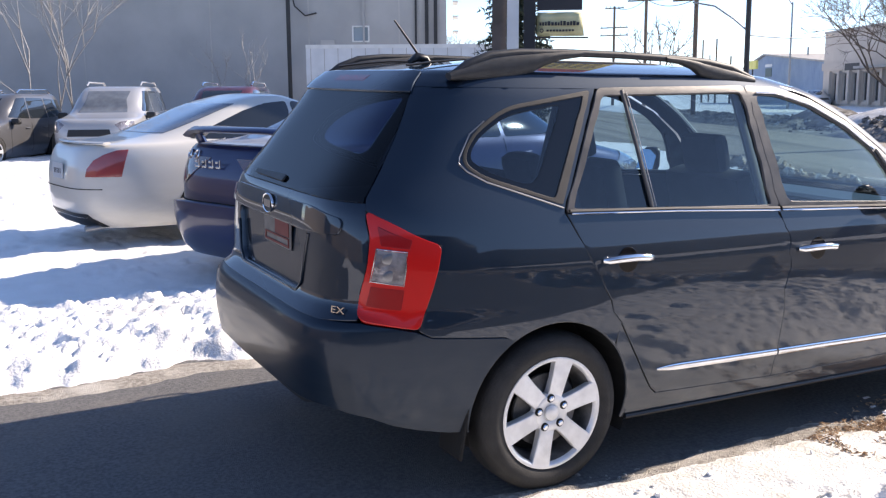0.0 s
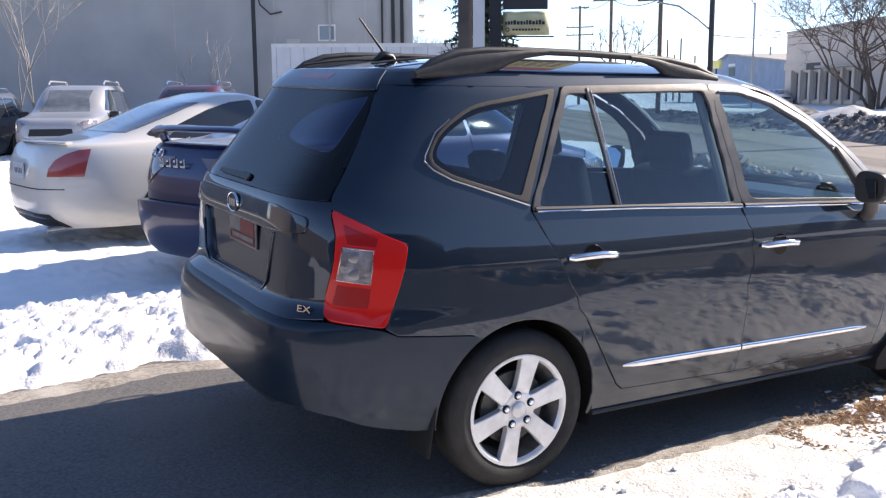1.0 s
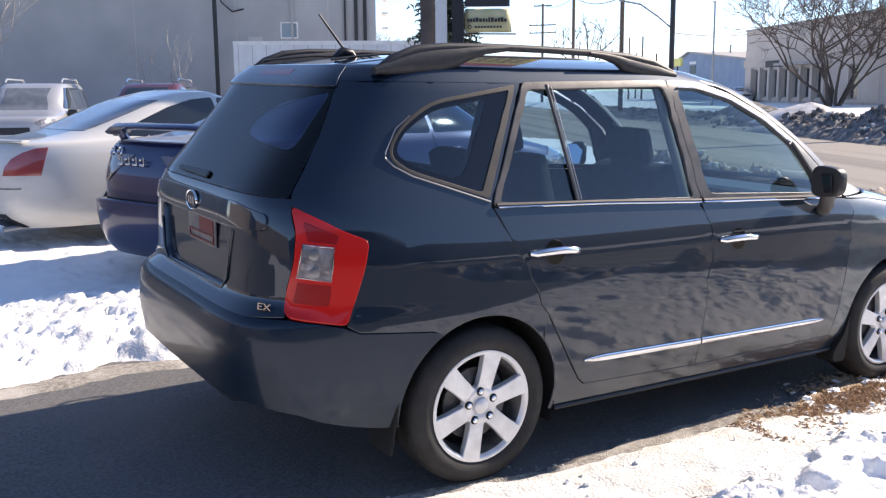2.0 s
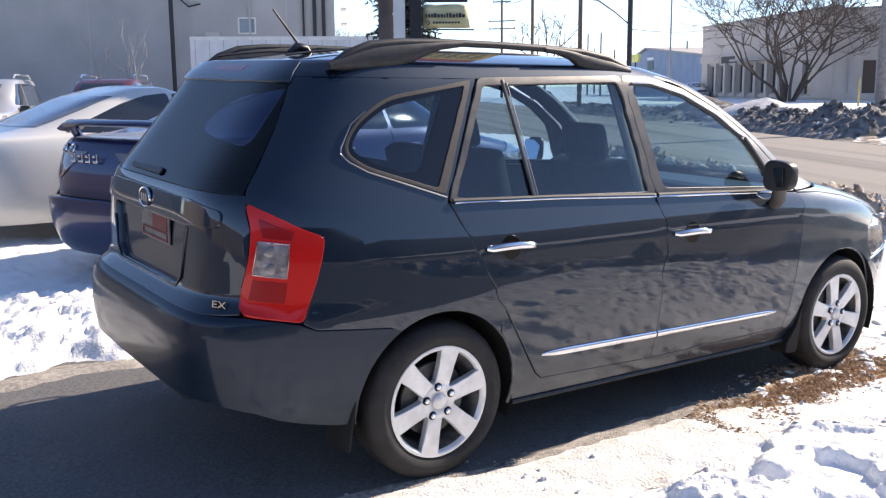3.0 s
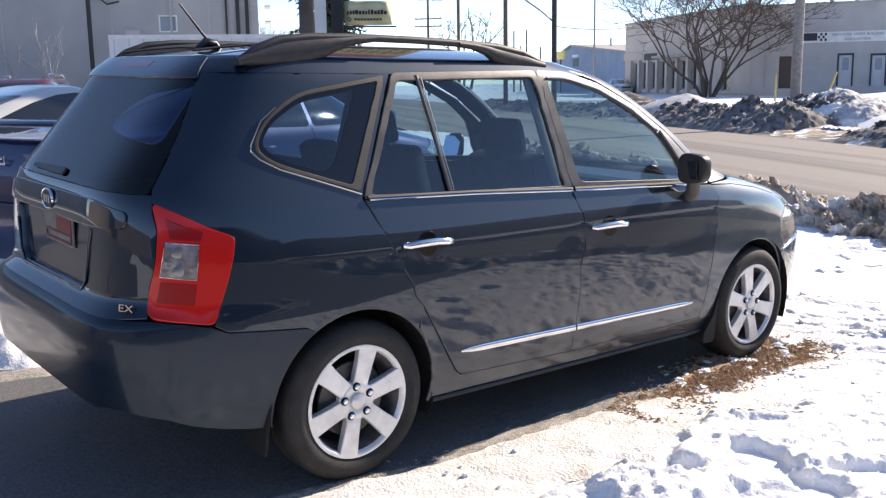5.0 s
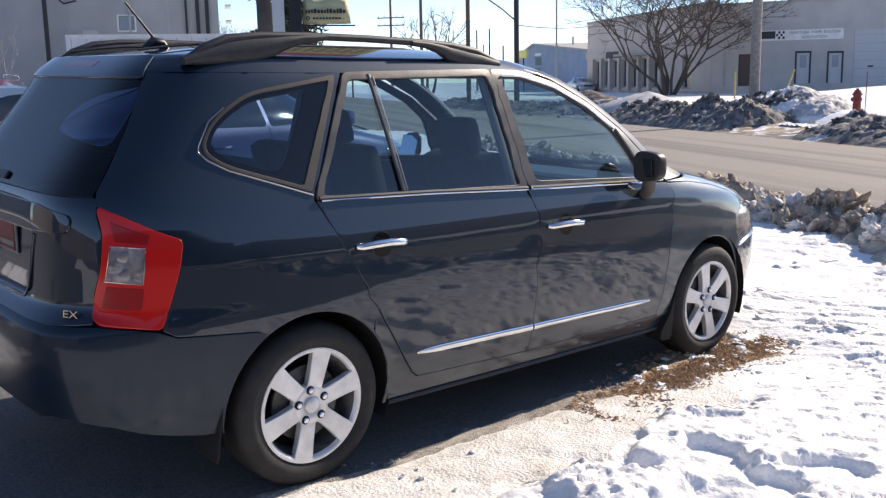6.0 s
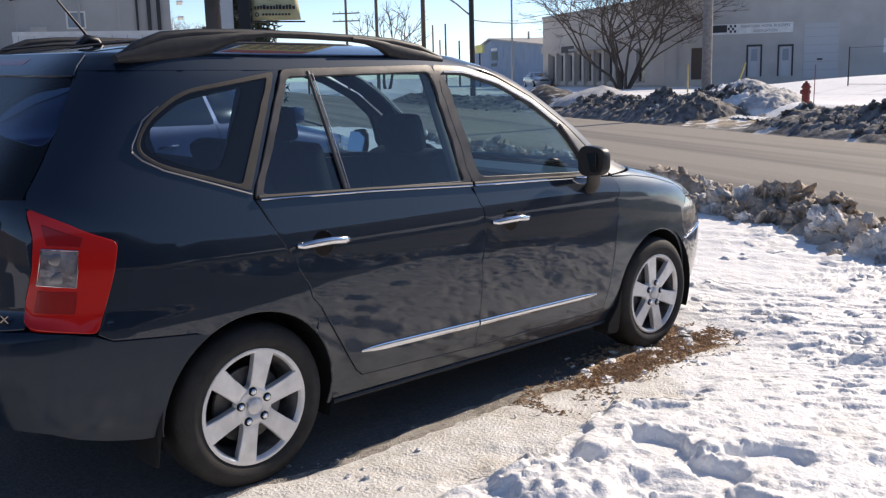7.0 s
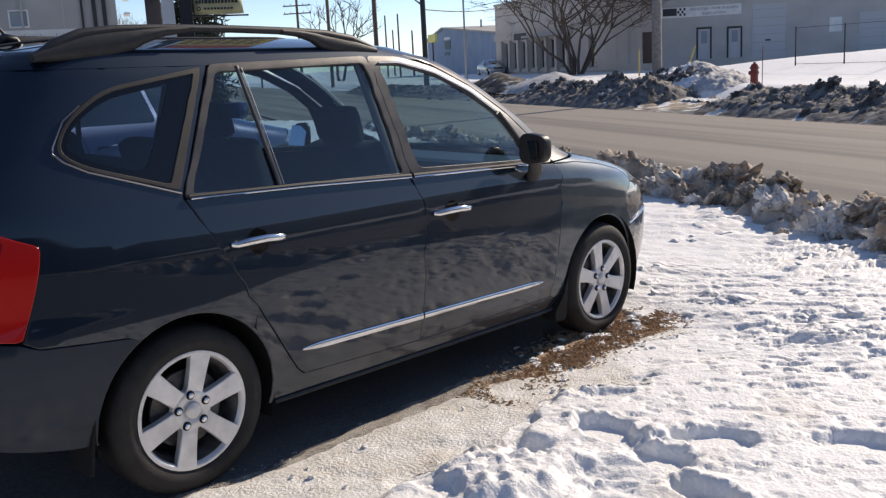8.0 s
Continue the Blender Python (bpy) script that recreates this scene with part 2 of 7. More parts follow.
YELLOW = wear(material("faded yellow paint", (0.55, 0.42, 0.08), 0.6), 8, (0.38, 0.30, 0.10), (0.5, 0.40, 0.15))
HYDRANT_RED = wear(material("red hydrant paint", (0.4, 0.05, 0.04), 0.5), 12, (0.2, 0.03, 0.025), (0.32, 0.06, 0.045))
SIGN_WHITE = wear(material("sign white", (0.75, 0.75, 0.73), 0.5), 2, (0.66, 0.66, 0.64), (0.78, 0.78, 0.76))
SIGN_CREAM = wear(material("cream yellow banner", (0.62, 0.58, 0.32), 0.6), 3, (0.56, 0.52, 0.27), (0.66, 0.62, 0.38))
DOOR_WHITE = material("pale grey door", (0.48, 0.49, 0.50), 0.6)
NEEDLES = wear(material("spruce needles", (0.03, 0.045, 0.03), 0.9), 6, (0.018, 0.028, 0.02), (0.05, 0.065, 0.04))
TRAILER = wear(material("white trailer skin", (0.7, 0.71, 0.72), 0.4), 1.2, (0.62, 0.63, 0.64), (0.74, 0.75, 0.76))
WINDOW_DARK = material("dark window", (0.02, 0.024, 0.03), 0.08, 0, Coat_Weight=0.5)
CONCRETE = wear(material("pale concrete", (0.4, 0.38, 0.35), 0.85), 3, (0.34, 0.32, 0.3), (0.45, 0.43, 0.4), 0.2, 60)

FAR_TURF = wear(material("straw turf streaked with snow", (0.4, 0.33, 0.25), 0.95), 7, (0.26, 0.20, 0.14), (0.52, 0.44, 0.34), 1.0, 40, second=(1.6, (0.78, 0.78, 0.77), 0.50, 0.56))
HEAP_EARTH = wear(material("snow-streaked earth", (0.12, 0.11, 0.1), 0.95), 4, (0.05, 0.046, 0.042), (0.17, 0.155, 0.14), 1.0, 14, second=(1.0, (0.72, 0.72, 0.72), 0.60, 0.66))
CLOD = wear(material("frozen clods", (0.4, 0.36, 0.32), 0.85), 9, (0.25, 0.19, 0.14), (0.58, 0.50, 0.41), 0.9, 40, second=(2.0, (0.80, 0.78, 0.75), 0.49, 0.60))
TURF = wear(material("matted turf", (0.2, 0.13, 0.07), 0.95), 26, (0.28, 0.18, 0.11), (0.56, 0.42, 0.29), 1.0, 90)
WALL_BROWN = wear(material('brown brick wall', (0.15, 0.12, 0.1), 0.9), 0.8, (0.12, 0.10, 0.085), (0.19, 0.16, 0.135), 0.2, 30)
BROWN_DOOR = material("brown steel door", (0.10, 0.065, 0.045), 0.6)
BROWN_BOARD = wear(material("brown sign back", (0.09, 0.075, 0.065), 0.7), 4, (0.075, 0.062, 0.055), (0.11, 0.09, 0.08))
WINDOW_PALE = material("pale window", (0.25, 0.30, 0.36), 0.1)
SIGN_GOLD = material("gold sign face", (0.75, 0.50, 0.08), 0.5)
SIGN_RED = material("red sign face", (0.65, 0.10, 0.04), 0.5)
YELLOW_SIGN = wear(material("yellow sign face", (0.75, 0.68, 0.15), 0.5), 3, (0.68, 0.60, 0.12), (0.8, 0.74, 0.25))
BIRCH = wear(material("pale bark", (0.36, 0.33, 0.29), 0.9), 20, (0.26, 0.245, 0.23), (0.41, 0.395, 0.37))
DARK_RED = material("smoked red lens", (0.05, 0.006, 0.010), 0.15, 0, Coat_Weight=1.0)
FADED_RED = material("faded red lens", (0.36, 0.05, 0.05), 0.2, 0, Coat_Weight=1.0)

# ---- building blocks ----
def part(name, bm, mat, parent=None, label="", smooth=False):
    """Links a bmesh as one mesh object, under a thing or a part."""
    me = bpy.data.meshes.new(name)
    bm.to_mesh(me)
    bm.free()
    me.materials.append(mat)
    if smooth:
        me.shade_smooth()
        me.set_sharp_from_angle(angle=0.95)
    ob = new(name, me)
    if parent:
        ob.parent = parent
    if label:
        ob["label"] = label
    return ob


def raw(name, verts, faces, mat, parent=None, label="", smooth=False, normals=None):
    me = bpy.data.meshes.new(name)
    me.from_pydata([tuple(map(float, v)) for v in verts], [], faces)
    me.materials.append(mat)
    if smooth or normals is not None:
        me.shade_smooth()
    if normals is not None:
        me.normals_split_custom_set_from_vertices([tuple(map(float, n)) for n in normals])
    ob = new(name, me)
    if parent:
        ob.parent = parent
    if label:
        ob["label"] = label
    return ob


def thing(name, label, category, at=(0, 0, 0), turn=0.0, group="", kind=""):
    ob = new(name)
    ob.empty_display_size = 0.2
    ob.matrix_basis = pose(*at, 0, 0, turn)
    return tagged(ob, label, category, group, kind)


def add_box(bm, lo, hi, bevel=0.0, m=None):
    """A box between two corners, with rounded edges where bevel is given."""
    made = bmesh.ops.create_cube(bm, size=1.0)["verts"]
    c, d = (Vector(lo) + Vector(hi)) / 2, Vector(hi) - Vector(lo)
    for v in made:
        v.co = Vector((v.co.x * d.x, v.co.y * d.y, v.co.z * d.z)) + c
    if bevel:
        edges = list({e for v in made for e in v.link_edges})
        made = list({v for f in bmesh.ops.bevel(bm, geom=edges, offset=bevel, segments=2, affect="EDGES", profile=0.6)["faces"] for v in f.verts} | {v for v in made if v.is_valid})
    if m is not None:
        for v in {w for w in made if w.is_valid}:
            v.co = m @ v.co
    return made


def add_tube(bm, a, b, r0, r1=None, sides=8, caps=True):
    """A round bar from a to b, tapered where r1 is given."""
    a, b = Vector(a), Vector(b)
    r1 = r0 if r1 is None else r1
    q = (b - a).to_track_quat("Z", "Y")
    rings = []
    for p, r in ((a, r0), (b, r1)):
        rings.append([bm.verts.new(p + q @ Vector((r * math.cos(k * math.tau / sides), r * math.sin(k * math.tau / sides), 0))) for k in range(sides)])
    for k in range(sides):
        bm.faces.new((rings[0][k], rings[0][(k + 1) % sides], rings[1][(k + 1) % sides], rings[1][k]))
    if caps:
        bm.faces.new(rings[0][::-1])
        bm.faces.new(rings[1])


def add_sweep(bm, path, radius, sides=8):
    """A tube along a polyline; radius may be one number or one for each point; a pair makes it oval (sideways, upwards)."""
    rings = []
    n = len(path)
    for i, p in enumerate(path):
        p = Vector(p)
        t = (Vector(path[min(i + 1, n - 1)]) - Vector(path[max(i - 1, 0)])).normalized()
        sideways = t.cross(Vector((0, 0, 1)))
        sideways = sideways.normalized() if sideways.length > 1e-4 else Vector((1, 0, 0))
        up = sideways.cross(t)
        r = radius[i] if isinstance(radius, list) else radius
        rx, rz = r if isinstance(r, tuple) else (r, r)
        rings.append([bm.verts.new(p + sideways * rx * math.cos(k * math.tau / sides) + up * rz * math.sin(k * math.tau / sides)) for k in range(sides)])
    for i in range(n - 1):
        for k in range(sides):
            bm.faces.new((rings[i][k], rings[i][(k + 1) % sides], rings[i + 1][(k + 1) % sides], rings[i + 1][k]))
    bm.faces.new(rings[0][::-1])
    bm.faces.new(rings[-1])
    bmesh.ops.recalc_face_normals(bm, faces=bm.faces[:])


def add_spin(bm, profile, axis_at=(0, 0, 0), sides=40, closed=False):
    """A body of revolution round the y axis through axis_at, of (radius, y) points."""
    rings = []
    for r, y in profile:
        rings.append([bm.verts.new((axis_at[0] + r * math.cos(k * math.tau / sides), axis_at[1] + y, axis_at[2] + r * math.sin(k * math.tau / sides))) for k in range(sides)])
    for i in range(len(rings) - 1):
        for k in range(sides):
            bm.faces.new((rings[i][k], rings[i][(k + 1) % sides], rings[i + 1][(k + 1) % sides], rings[i + 1][k]))
    return rings


def box_part(name, lo, hi, mat, parent=None, label="", bevel=0.0):
    bm = bmesh.new()
    add_box(bm, lo, hi, bevel)
    return part(name, bm, mat, parent, label)


def tube_part(name, path, radius, mat, parent=None, label="", sides=8):
    bm = bmesh.new()
    add_sweep(bm, path, radius, sides)
    return part(name, bm, mat, parent, label, smooth=True)


def fbm(x, y, scale, octaves=4, seed=0, gain=0.5):
    """Fractal value noise on arrays, about -1 to 1."""
    total, amp, norm = np.zeros_like(x, float), 1.0, 0.0
    for o in range(octaves):
        px, py = x * scale * 2 ** o + 17.3 * o + seed * 3.1, y * scale * 2 ** o - 9.7 * o + seed * 5.7
        ix, iy = np.floor(px).astype(np.int64), np.floor(py).astype(np.int64)
        fx, fy = px - ix, py - iy
        fx, fy = fx * fx * (3 - 2 * fx), fy * fy * (3 - 2 * fy)

        def h(a, b):
            k = (a * 374761393 + b * 668265263 + seed * 974711) & 0x7FFFFFFF
            k = ((k ^ (k >> 13)) * 1274126177) & 0x7FFFFFFF
            return ((k ^ (k >> 16)) & 0xFFFF) / 32767.5 - 1
        total += amp * ((h(ix, iy) * (1 - fx) + h(ix + 1, iy) * fx) * (1 - fy) + (h(ix, iy + 1) * (1 - fx) + h(ix + 1, iy + 1) * fx) * fy)
        norm += amp
        amp *= gain
    return total / norm


def smooth_step(a, b, x):
    t = np.clip((x - a) / (b - a), 0, 1)
    return t * t * (3 - 2 * t)


def height_field(name, xs, ys, height, mat, keep=None):
    """A sheet over a grid of the plan, height(X, Y) high; keep(X, Y) tells where it lies."""
    X, Y = np.meshgrid(xs, ys)
    Z = height(X, Y)
    n = len(xs)
    idx = np.arange(X.size).reshape(X.shape)
    quads = np.stack([idx[:-1, :-1], idx[:-1, 1:], idx[1:, 1:], idx[1:, :-1]], -1).reshape(-1, 4)
    if keep is not None:
        k = keep(X, Y).ravel()
        quads = quads[k[quads].all(1)]
    used = np.unique(quads)
    back = np.zeros(X.size, int)
    back[used] = np.arange(len(used))
    V = np.stack([X.ravel(), Y.ravel(), Z.ravel()], -1)[used]
    return raw(name, V, back[quads].tolist(), mat, smooth=True)


# ---- car skins ----
from mathutils import geometry

def pchip(points):
    """A smooth monotone curve through a few points."""
    xs, ys = [np.array(c, float) for c in zip(*points)]
    h, d = np.diff(xs), np.diff(ys) / np.diff(xs)
    m = np.zeros(len(xs))
    m[0], m[-1] = d[0], d[-1]
    for i in range(1, len(xs) - 1):
        if d[i - 1] * d[i] > 0:
            w1, w2 = 2 * h[i] + h[i - 1], h[i] + 2 * h[i - 1]
            m[i] = (w1 + w2) / (w1 / d[i - 1] + w2 / d[i])

    def f(x):
        x = min(max(x, xs[0]), xs[-1])
        i = int(min(max(np.searchsorted(xs, x) - 1, 0), len(h) - 1))
        t = (x - xs[i]) / h[i]
        return float((1 + 2 * t) * (1 - t) ** 2 * ys[i] + t * (1 - t) ** 2 * h[i] * m[i] + t * t * (3 - 2 * t) * ys[i + 1] + t * t * (t - 1) * h[i] * m[i + 1])
    return f


class Shell:
    """A car's outer skin: at each height a rounded box in plan, of half width W, from the rear R to the front F. v runs round it: the right flank
    from -1 (rear corner) to 1, the tail from -1 to -3, the nose from 1 to 3."""

    def __init__(self, width, rear, front, n_rear, n_front):
        self.W, self.R, self.F, self.nr, self.nf = pchip(width), pchip(rear), pchip(front), pchip(n_rear), pchip(n_front)

    def q(self, x, z):
        r, f = self.R(z), self.F(z)
        return (2 * x - r - f) / (f - r)

    def side(self, x, z):
        q = self.q(x, z)
        n = self.nf(z) if q > 0 else self.nr(z)
        q = max(min(q, 0.9999), -0.9999)
        a = q / (1 - abs(q) ** n) ** (1 / n)
        return (a if abs(a) <= 1 else (2 - 1 / a if a > 0 else -2 - 1 / a), z)

    def tail(self, y, z):
        n = self.nr(z)
        q = max(min(y / self.W(z), 0.9999), -0.9999)
        b = q / (1 - abs(q) ** n) ** (1 / n)
        return (-2 - b if abs(b) <= 1 else (-4 + 1 / b if b > 0 else 1 / b), z)

    def nose(self, y, z):
        n = self.nf(z)
        q = max(min(y / self.W(z), 0.9999), -0.9999)
        b = q / (1 - abs(q) ** n) ** (1 / n)
        return (2 + b if abs(b) <= 1 else (4 - 1 / b if b > 0 else -1 / b), z)

    def at(self, v, z):
        if v < -1:
            a, b = -1.0, -2.0 - v
            if b > 1:
                a, b = -1.0 + (b - 1.0), 1.0
        elif v > 1:
            a, b = 1.0, v - 2.0
            if b > 1:
                a, b = 1.0 - (b - 1.0), 1.0
        else:
            a, b = v, -1.0
        n = self.nf(z) if a > 0 else self.nr(z)
        k = (abs(a) ** n + abs(b) ** n) ** (-1 / n)
        r, f = self.R(z), self.F(z)
        return np.array(((r + f) / 2 + (f - r) / 2 * a * k, self.W(z) * b * k, z))

    def normal(self, v, z):
        e = 0.004
        p = np.cross(self.at(v + e, z) - self.at(v - e, z), self.at(v, z + e) - self.at(v, z - e))
        return p / (np.linalg.norm(p) + 1e-12)

    def inside(self, x, y, z):
        q = self.q(x, z)
        n = self.nf(z) if q > 0 else self.nr(z)
        return abs(q) ** n + abs(y / self.W(z)) ** n - 1


WAGON = Shell(
    [(0.12, 0.80), (0.2, 0.86), (0.30, 0.885), (0.45, 0.905), (0.70, 0.918), (0.92, 0.908), (1.08, 0.868), (1.3, 0.80), (1.5, 0.732), (1.6, 0.695), (1.66, 0.655)],
    [(0.12, -0.78), (0.25, -0.86), (0.42, -0.945), (0.60, -0.968), (0.72, -0.955), (0.80, -0.872), (1.0, -0.865), (1.14, -0.848), (1.3, -0.74), (1.5, -0.585), (1.6, -0.51), (1.66, -0.43)],
    [(0.12, 3.45), (0.25, 3.56), (0.5, 3.62), (0.65, 3.61), (0.78, 3.55), (0.88, 3.40), (0.96, 3.16), (1.02, 2.90), (1.08, 2.62), (1.3, 2.28), (1.5, 1.94), (1.6, 1.70), (1.66, 1.45)],
    [(0.1, 6.5), (1.1, 6.5), (1.3, 6.0), (1.7, 6.0)], [(0.1, 4.5), (0.8, 4.5), (1.1, 6.0), (1.7, 6.0)])


def rounded(points, r=0.03, closed=True):
    """Rounds the corners of an outline."""
    out, n = [], len(points)
    for i in range(n):
        p = np.array(points[i], float)
        if not closed and i in (0, n - 1):
            out.append(tuple(p))
            continue
        a, b = np.array(points[i - 1], float), np.array(points[(i + 1) % n], float)
        rr = r[i] if isinstance(r, list) else r
        ka, kb = min(rr, 0.45 * np.linalg.norm(a - p)), min(rr, 0.45 * np.linalg.norm(b - p))
        s, e = p + (a - p) / np.linalg.norm(a - p) * ka, p + (b - p) / np.linalg.norm(b - p) * kb
        for t in (0, 0.25, 0.5, 0.75, 1):
            out.append(tuple((1 - t) ** 2 * s + 2 * t * (1 - t) * p + t * t * e))
    return out + out[:1] if closed else out


def arc(cx, cz, r, a0, a1, n=16):
    return [(cx + r * math.cos(radians(a0 + (a1 - a0) * k / n)), cz + r * math.sin(radians(a0 + (a1 - a0) * k / n))) for k in range(n + 1)]


def in_loop(p, loop):
    hit, n = False, len(loop)
    for i in range(n):
        (x1, y1), (x2, y2) = loop[i], loop[(i + 1) % n]
        if (y1 > p[1]) != (y2 > p[1]) and p[0] < (x2 - x1) * (p[1] - y1) / (y2 - y1) + x1:
            hit = not hit
    return hit


def panel(shell, name, outline, mat, parent, holes=(), off=0.0, thick=0.014, step=0.05, left=False, label=""):
    """A piece of a car's skin: an outline (and holes) in (v, z) laid on the shell, with turned-in edges. left: its mirror on the other flank."""
    K = 2.2
    loops = []
    for loop in (outline, *holes):
        pts = []
        for i, (v0, z0) in enumerate(loop):
            v1, z1 = loop[(i + 1) % len(loop)]
            n = max(1, int(math.hypot((v1 - v0) * K, z1 - z0) / step))
            pts += [((v0 + (v1 - v0) * k / n) * K, z0 + (z1 - z0) * k / n) for k in range(n)]
        clean = [p for i, p in enumerate(pts) if math.hypot(p[0] - pts[i - 1][0], p[1] - pts[i - 1][1]) > 1e-4]
        loops.append(clean)
    co, edges = [], []
    for loop in loops:
        s = len(co)
        co += loop
        edges += [(s + i, s + (i + 1) % len(loop)) for i in range(len(loop))]
    us, zs = [p[0] for p in loops[0]], [p[1] for p in loops[0]]
    for a in np.arange(min(us) + step / 2, max(us), step):
        for k, b in enumerate(np.arange(min(zs) + step / 2, max(zs), step)):
            p = (a + (step / 2 if k % 2 else 0), b)
            if in_loop(p, loops[0]) and not any(in_loop(p, h) for h in loops[1:]) and min(min((p[0] - q[0]) ** 2 + (p[1] - q[1]) ** 2 for q in l) for l in loops) > (step * 0.4) ** 2:
                co.append(p)
    vs, _, fs, *_ = geometry.delaunay_2d_cdt([Vector(p) for p in co], edges, [], 0, 1e-6)
    vs = [(p.x, p.y) for p in vs]
    tris = []
    for f in fs:
        c = (sum(vs[i][0] for i in f) / 3, sum(vs[i][1] for i in f) / 3)
        if in_loop(c, loops[0]) and not any(in_loop(c, h) for h in loops[1:]):
            tris.append(tuple(f))
    pos, nor = [], []
    for a, z in vs:
        n = shell.normal(a / K, z)
        pos.append(shell.at(a / K, z) + n * off)
        nor.append(n)
    count = {}
    for f in tris:
        for i in range(3):
            e = (f[i], f[(i + 1) % 3])
            count[e] = count.get(e, 0) + 1
    faces = list(tris)
    for (a, b) in list(count):
        if (b, a) not in count:
            t = pos[b] - pos[a]
            out = np.cross(t, nor[a])
            out /= np.linalg.norm(out) + 1e-12
            s = len(pos)
            lip = 0.0025
            pos += [pos[a] + out * lip - nor[a] * lip * 1.2, pos[b] + out * lip - nor[b] * lip * 1.2, pos[a] + out * lip - nor[a] * thick, pos[b] + out * lip - nor[b] * thick]
            nor += [nor[a] * 0.6 + out * 0.6, nor[b] * 0.6 + out * 0.6, out, out]
            faces += [(b, a, s, s + 1), (s + 1, s, s + 2, s + 3)]
    if left:
        pos = [p * (1, -1, 1) for p in pos]
        nor = [n * (1, -1, 1) for n in nor]
        faces = [f[::-1] for f in faces]
    return raw(name, pos, faces, mat, parent, label, normals=nor)


def on_side(shell, points):
    """Points of the flank as (v, z), with straight lines between them kept straight."""
    out = []
    for (x0, z0), (x1, z1) in zip(points, list(points[1:]) + [points[-1]]):
        n = max(1, int(math.hypot(x1 - x0, z1 - z0) / 0.09))
        out += [shell.side(x0 + (x1 - x0) * k / n, z0 + (z1 - z0) * k / n) for k in range(n)]
    return out


def on_tail(shell, points):
    return [shell.tail(y, z) for y, z in points]


def on_nose(shell, points):
    return [shell.nose(y, z) for y, z in points]


def side_point(shell, x, z, off=0.0, left=False):
    v, z = shell.side(x, z)
    p = shell.at(v, z) + shell.normal(v, z) * off
    return Vector((p[0], -p[1] if left else p[1], p[2]))


def strip(shell, name, line, width, off, mat, parent, left=False, label="", sides=6, height=None, taper=0):
    """A moulding along a line (x, z) of the flank."""
    pts = []
    for i in range(len(line) - 1):
        n = max(2, int(abs(line[i + 1][0] - line[i][0]) / 0.06), int(abs(line[i + 1][1] - line[i][1]) / 0.06))
        for k in range(n + (i == len(line) - 2)):
            t = k / n
            pts.append(side_point(shell, line[i][0] * (1 - t) + line[i + 1][0] * t, line[i][1] * (1 - t) + line[i + 1][1] * t, off, left))
    ks = [1.0] * len(pts)
    if taper:
        ends = (0.3, 0.8) if taper < 0 else (0.8, 0.3)
        ks[0:2] = ends if taper < 0 else ks[0:2]
        ks[-2:] = ends if taper > 0 else ks[-2:]
    sizes = [(width * k, (height or width) * k) for k in ks]
    return tube_part(name, pts, sizes, mat, parent, label, sides)


def ring_skin(shell, name, levels, mat, parent, off=0.0, count=96, cap=0.0, label="", keep=None):
    """The whole skin between the given heights; cap: the rise of a dome over the last one."""
    vs = []
    for k in range(count):
        u = k / count * 8
        vs.append(-4 + u)
    pos, nor, faces = [], [], []
    for z in levels:
        for v in vs:
            n = shell.normal(v, z)
            pos.append(shell.at(v, z) + n * off)
            nor.append(n)
    rows = len(levels)
    for i in range(rows - 1):
        for k in range(count):
            f = (i * count + k, i * count + (k + 1) % count, (i + 1) * count + (k + 1) % count, (i + 1) * count + k)
            if keep is None or keep(np.mean([pos[j] for j in f], 0)):
                faces.append(f)
    if cap:
        z = levels[-1]
        edge = [pos[(rows - 1) * count + k] for k in range(count)]
        c = np.array(((shell.R(z) + shell.F(z)) / 2, 0, z))
        last = (rows - 1) * count
        for s in (0.97, 0.92, 0.84, 0.72, 0.58, 0.4, 0.2):
            base = len(pos)
            for k in range(count):
                p = c + (edge[k] - c) * s
                p[2] = z + cap * (1 - s ** 2.6)
                pos.append(p)
                d = (edge[k] - c)
                nor.append(np.array((d[0] * 0.03, d[1] * 0.25 * s, 1.0)))
            for k in range(count):
                faces.append((last + k, last + (k + 1) % count, base + (k + 1) % count, base + k))
            last = base
        faces.append(tuple(last + k for k in range(count)))
    return raw(name, pos, faces, mat, parent, label, smooth=True)


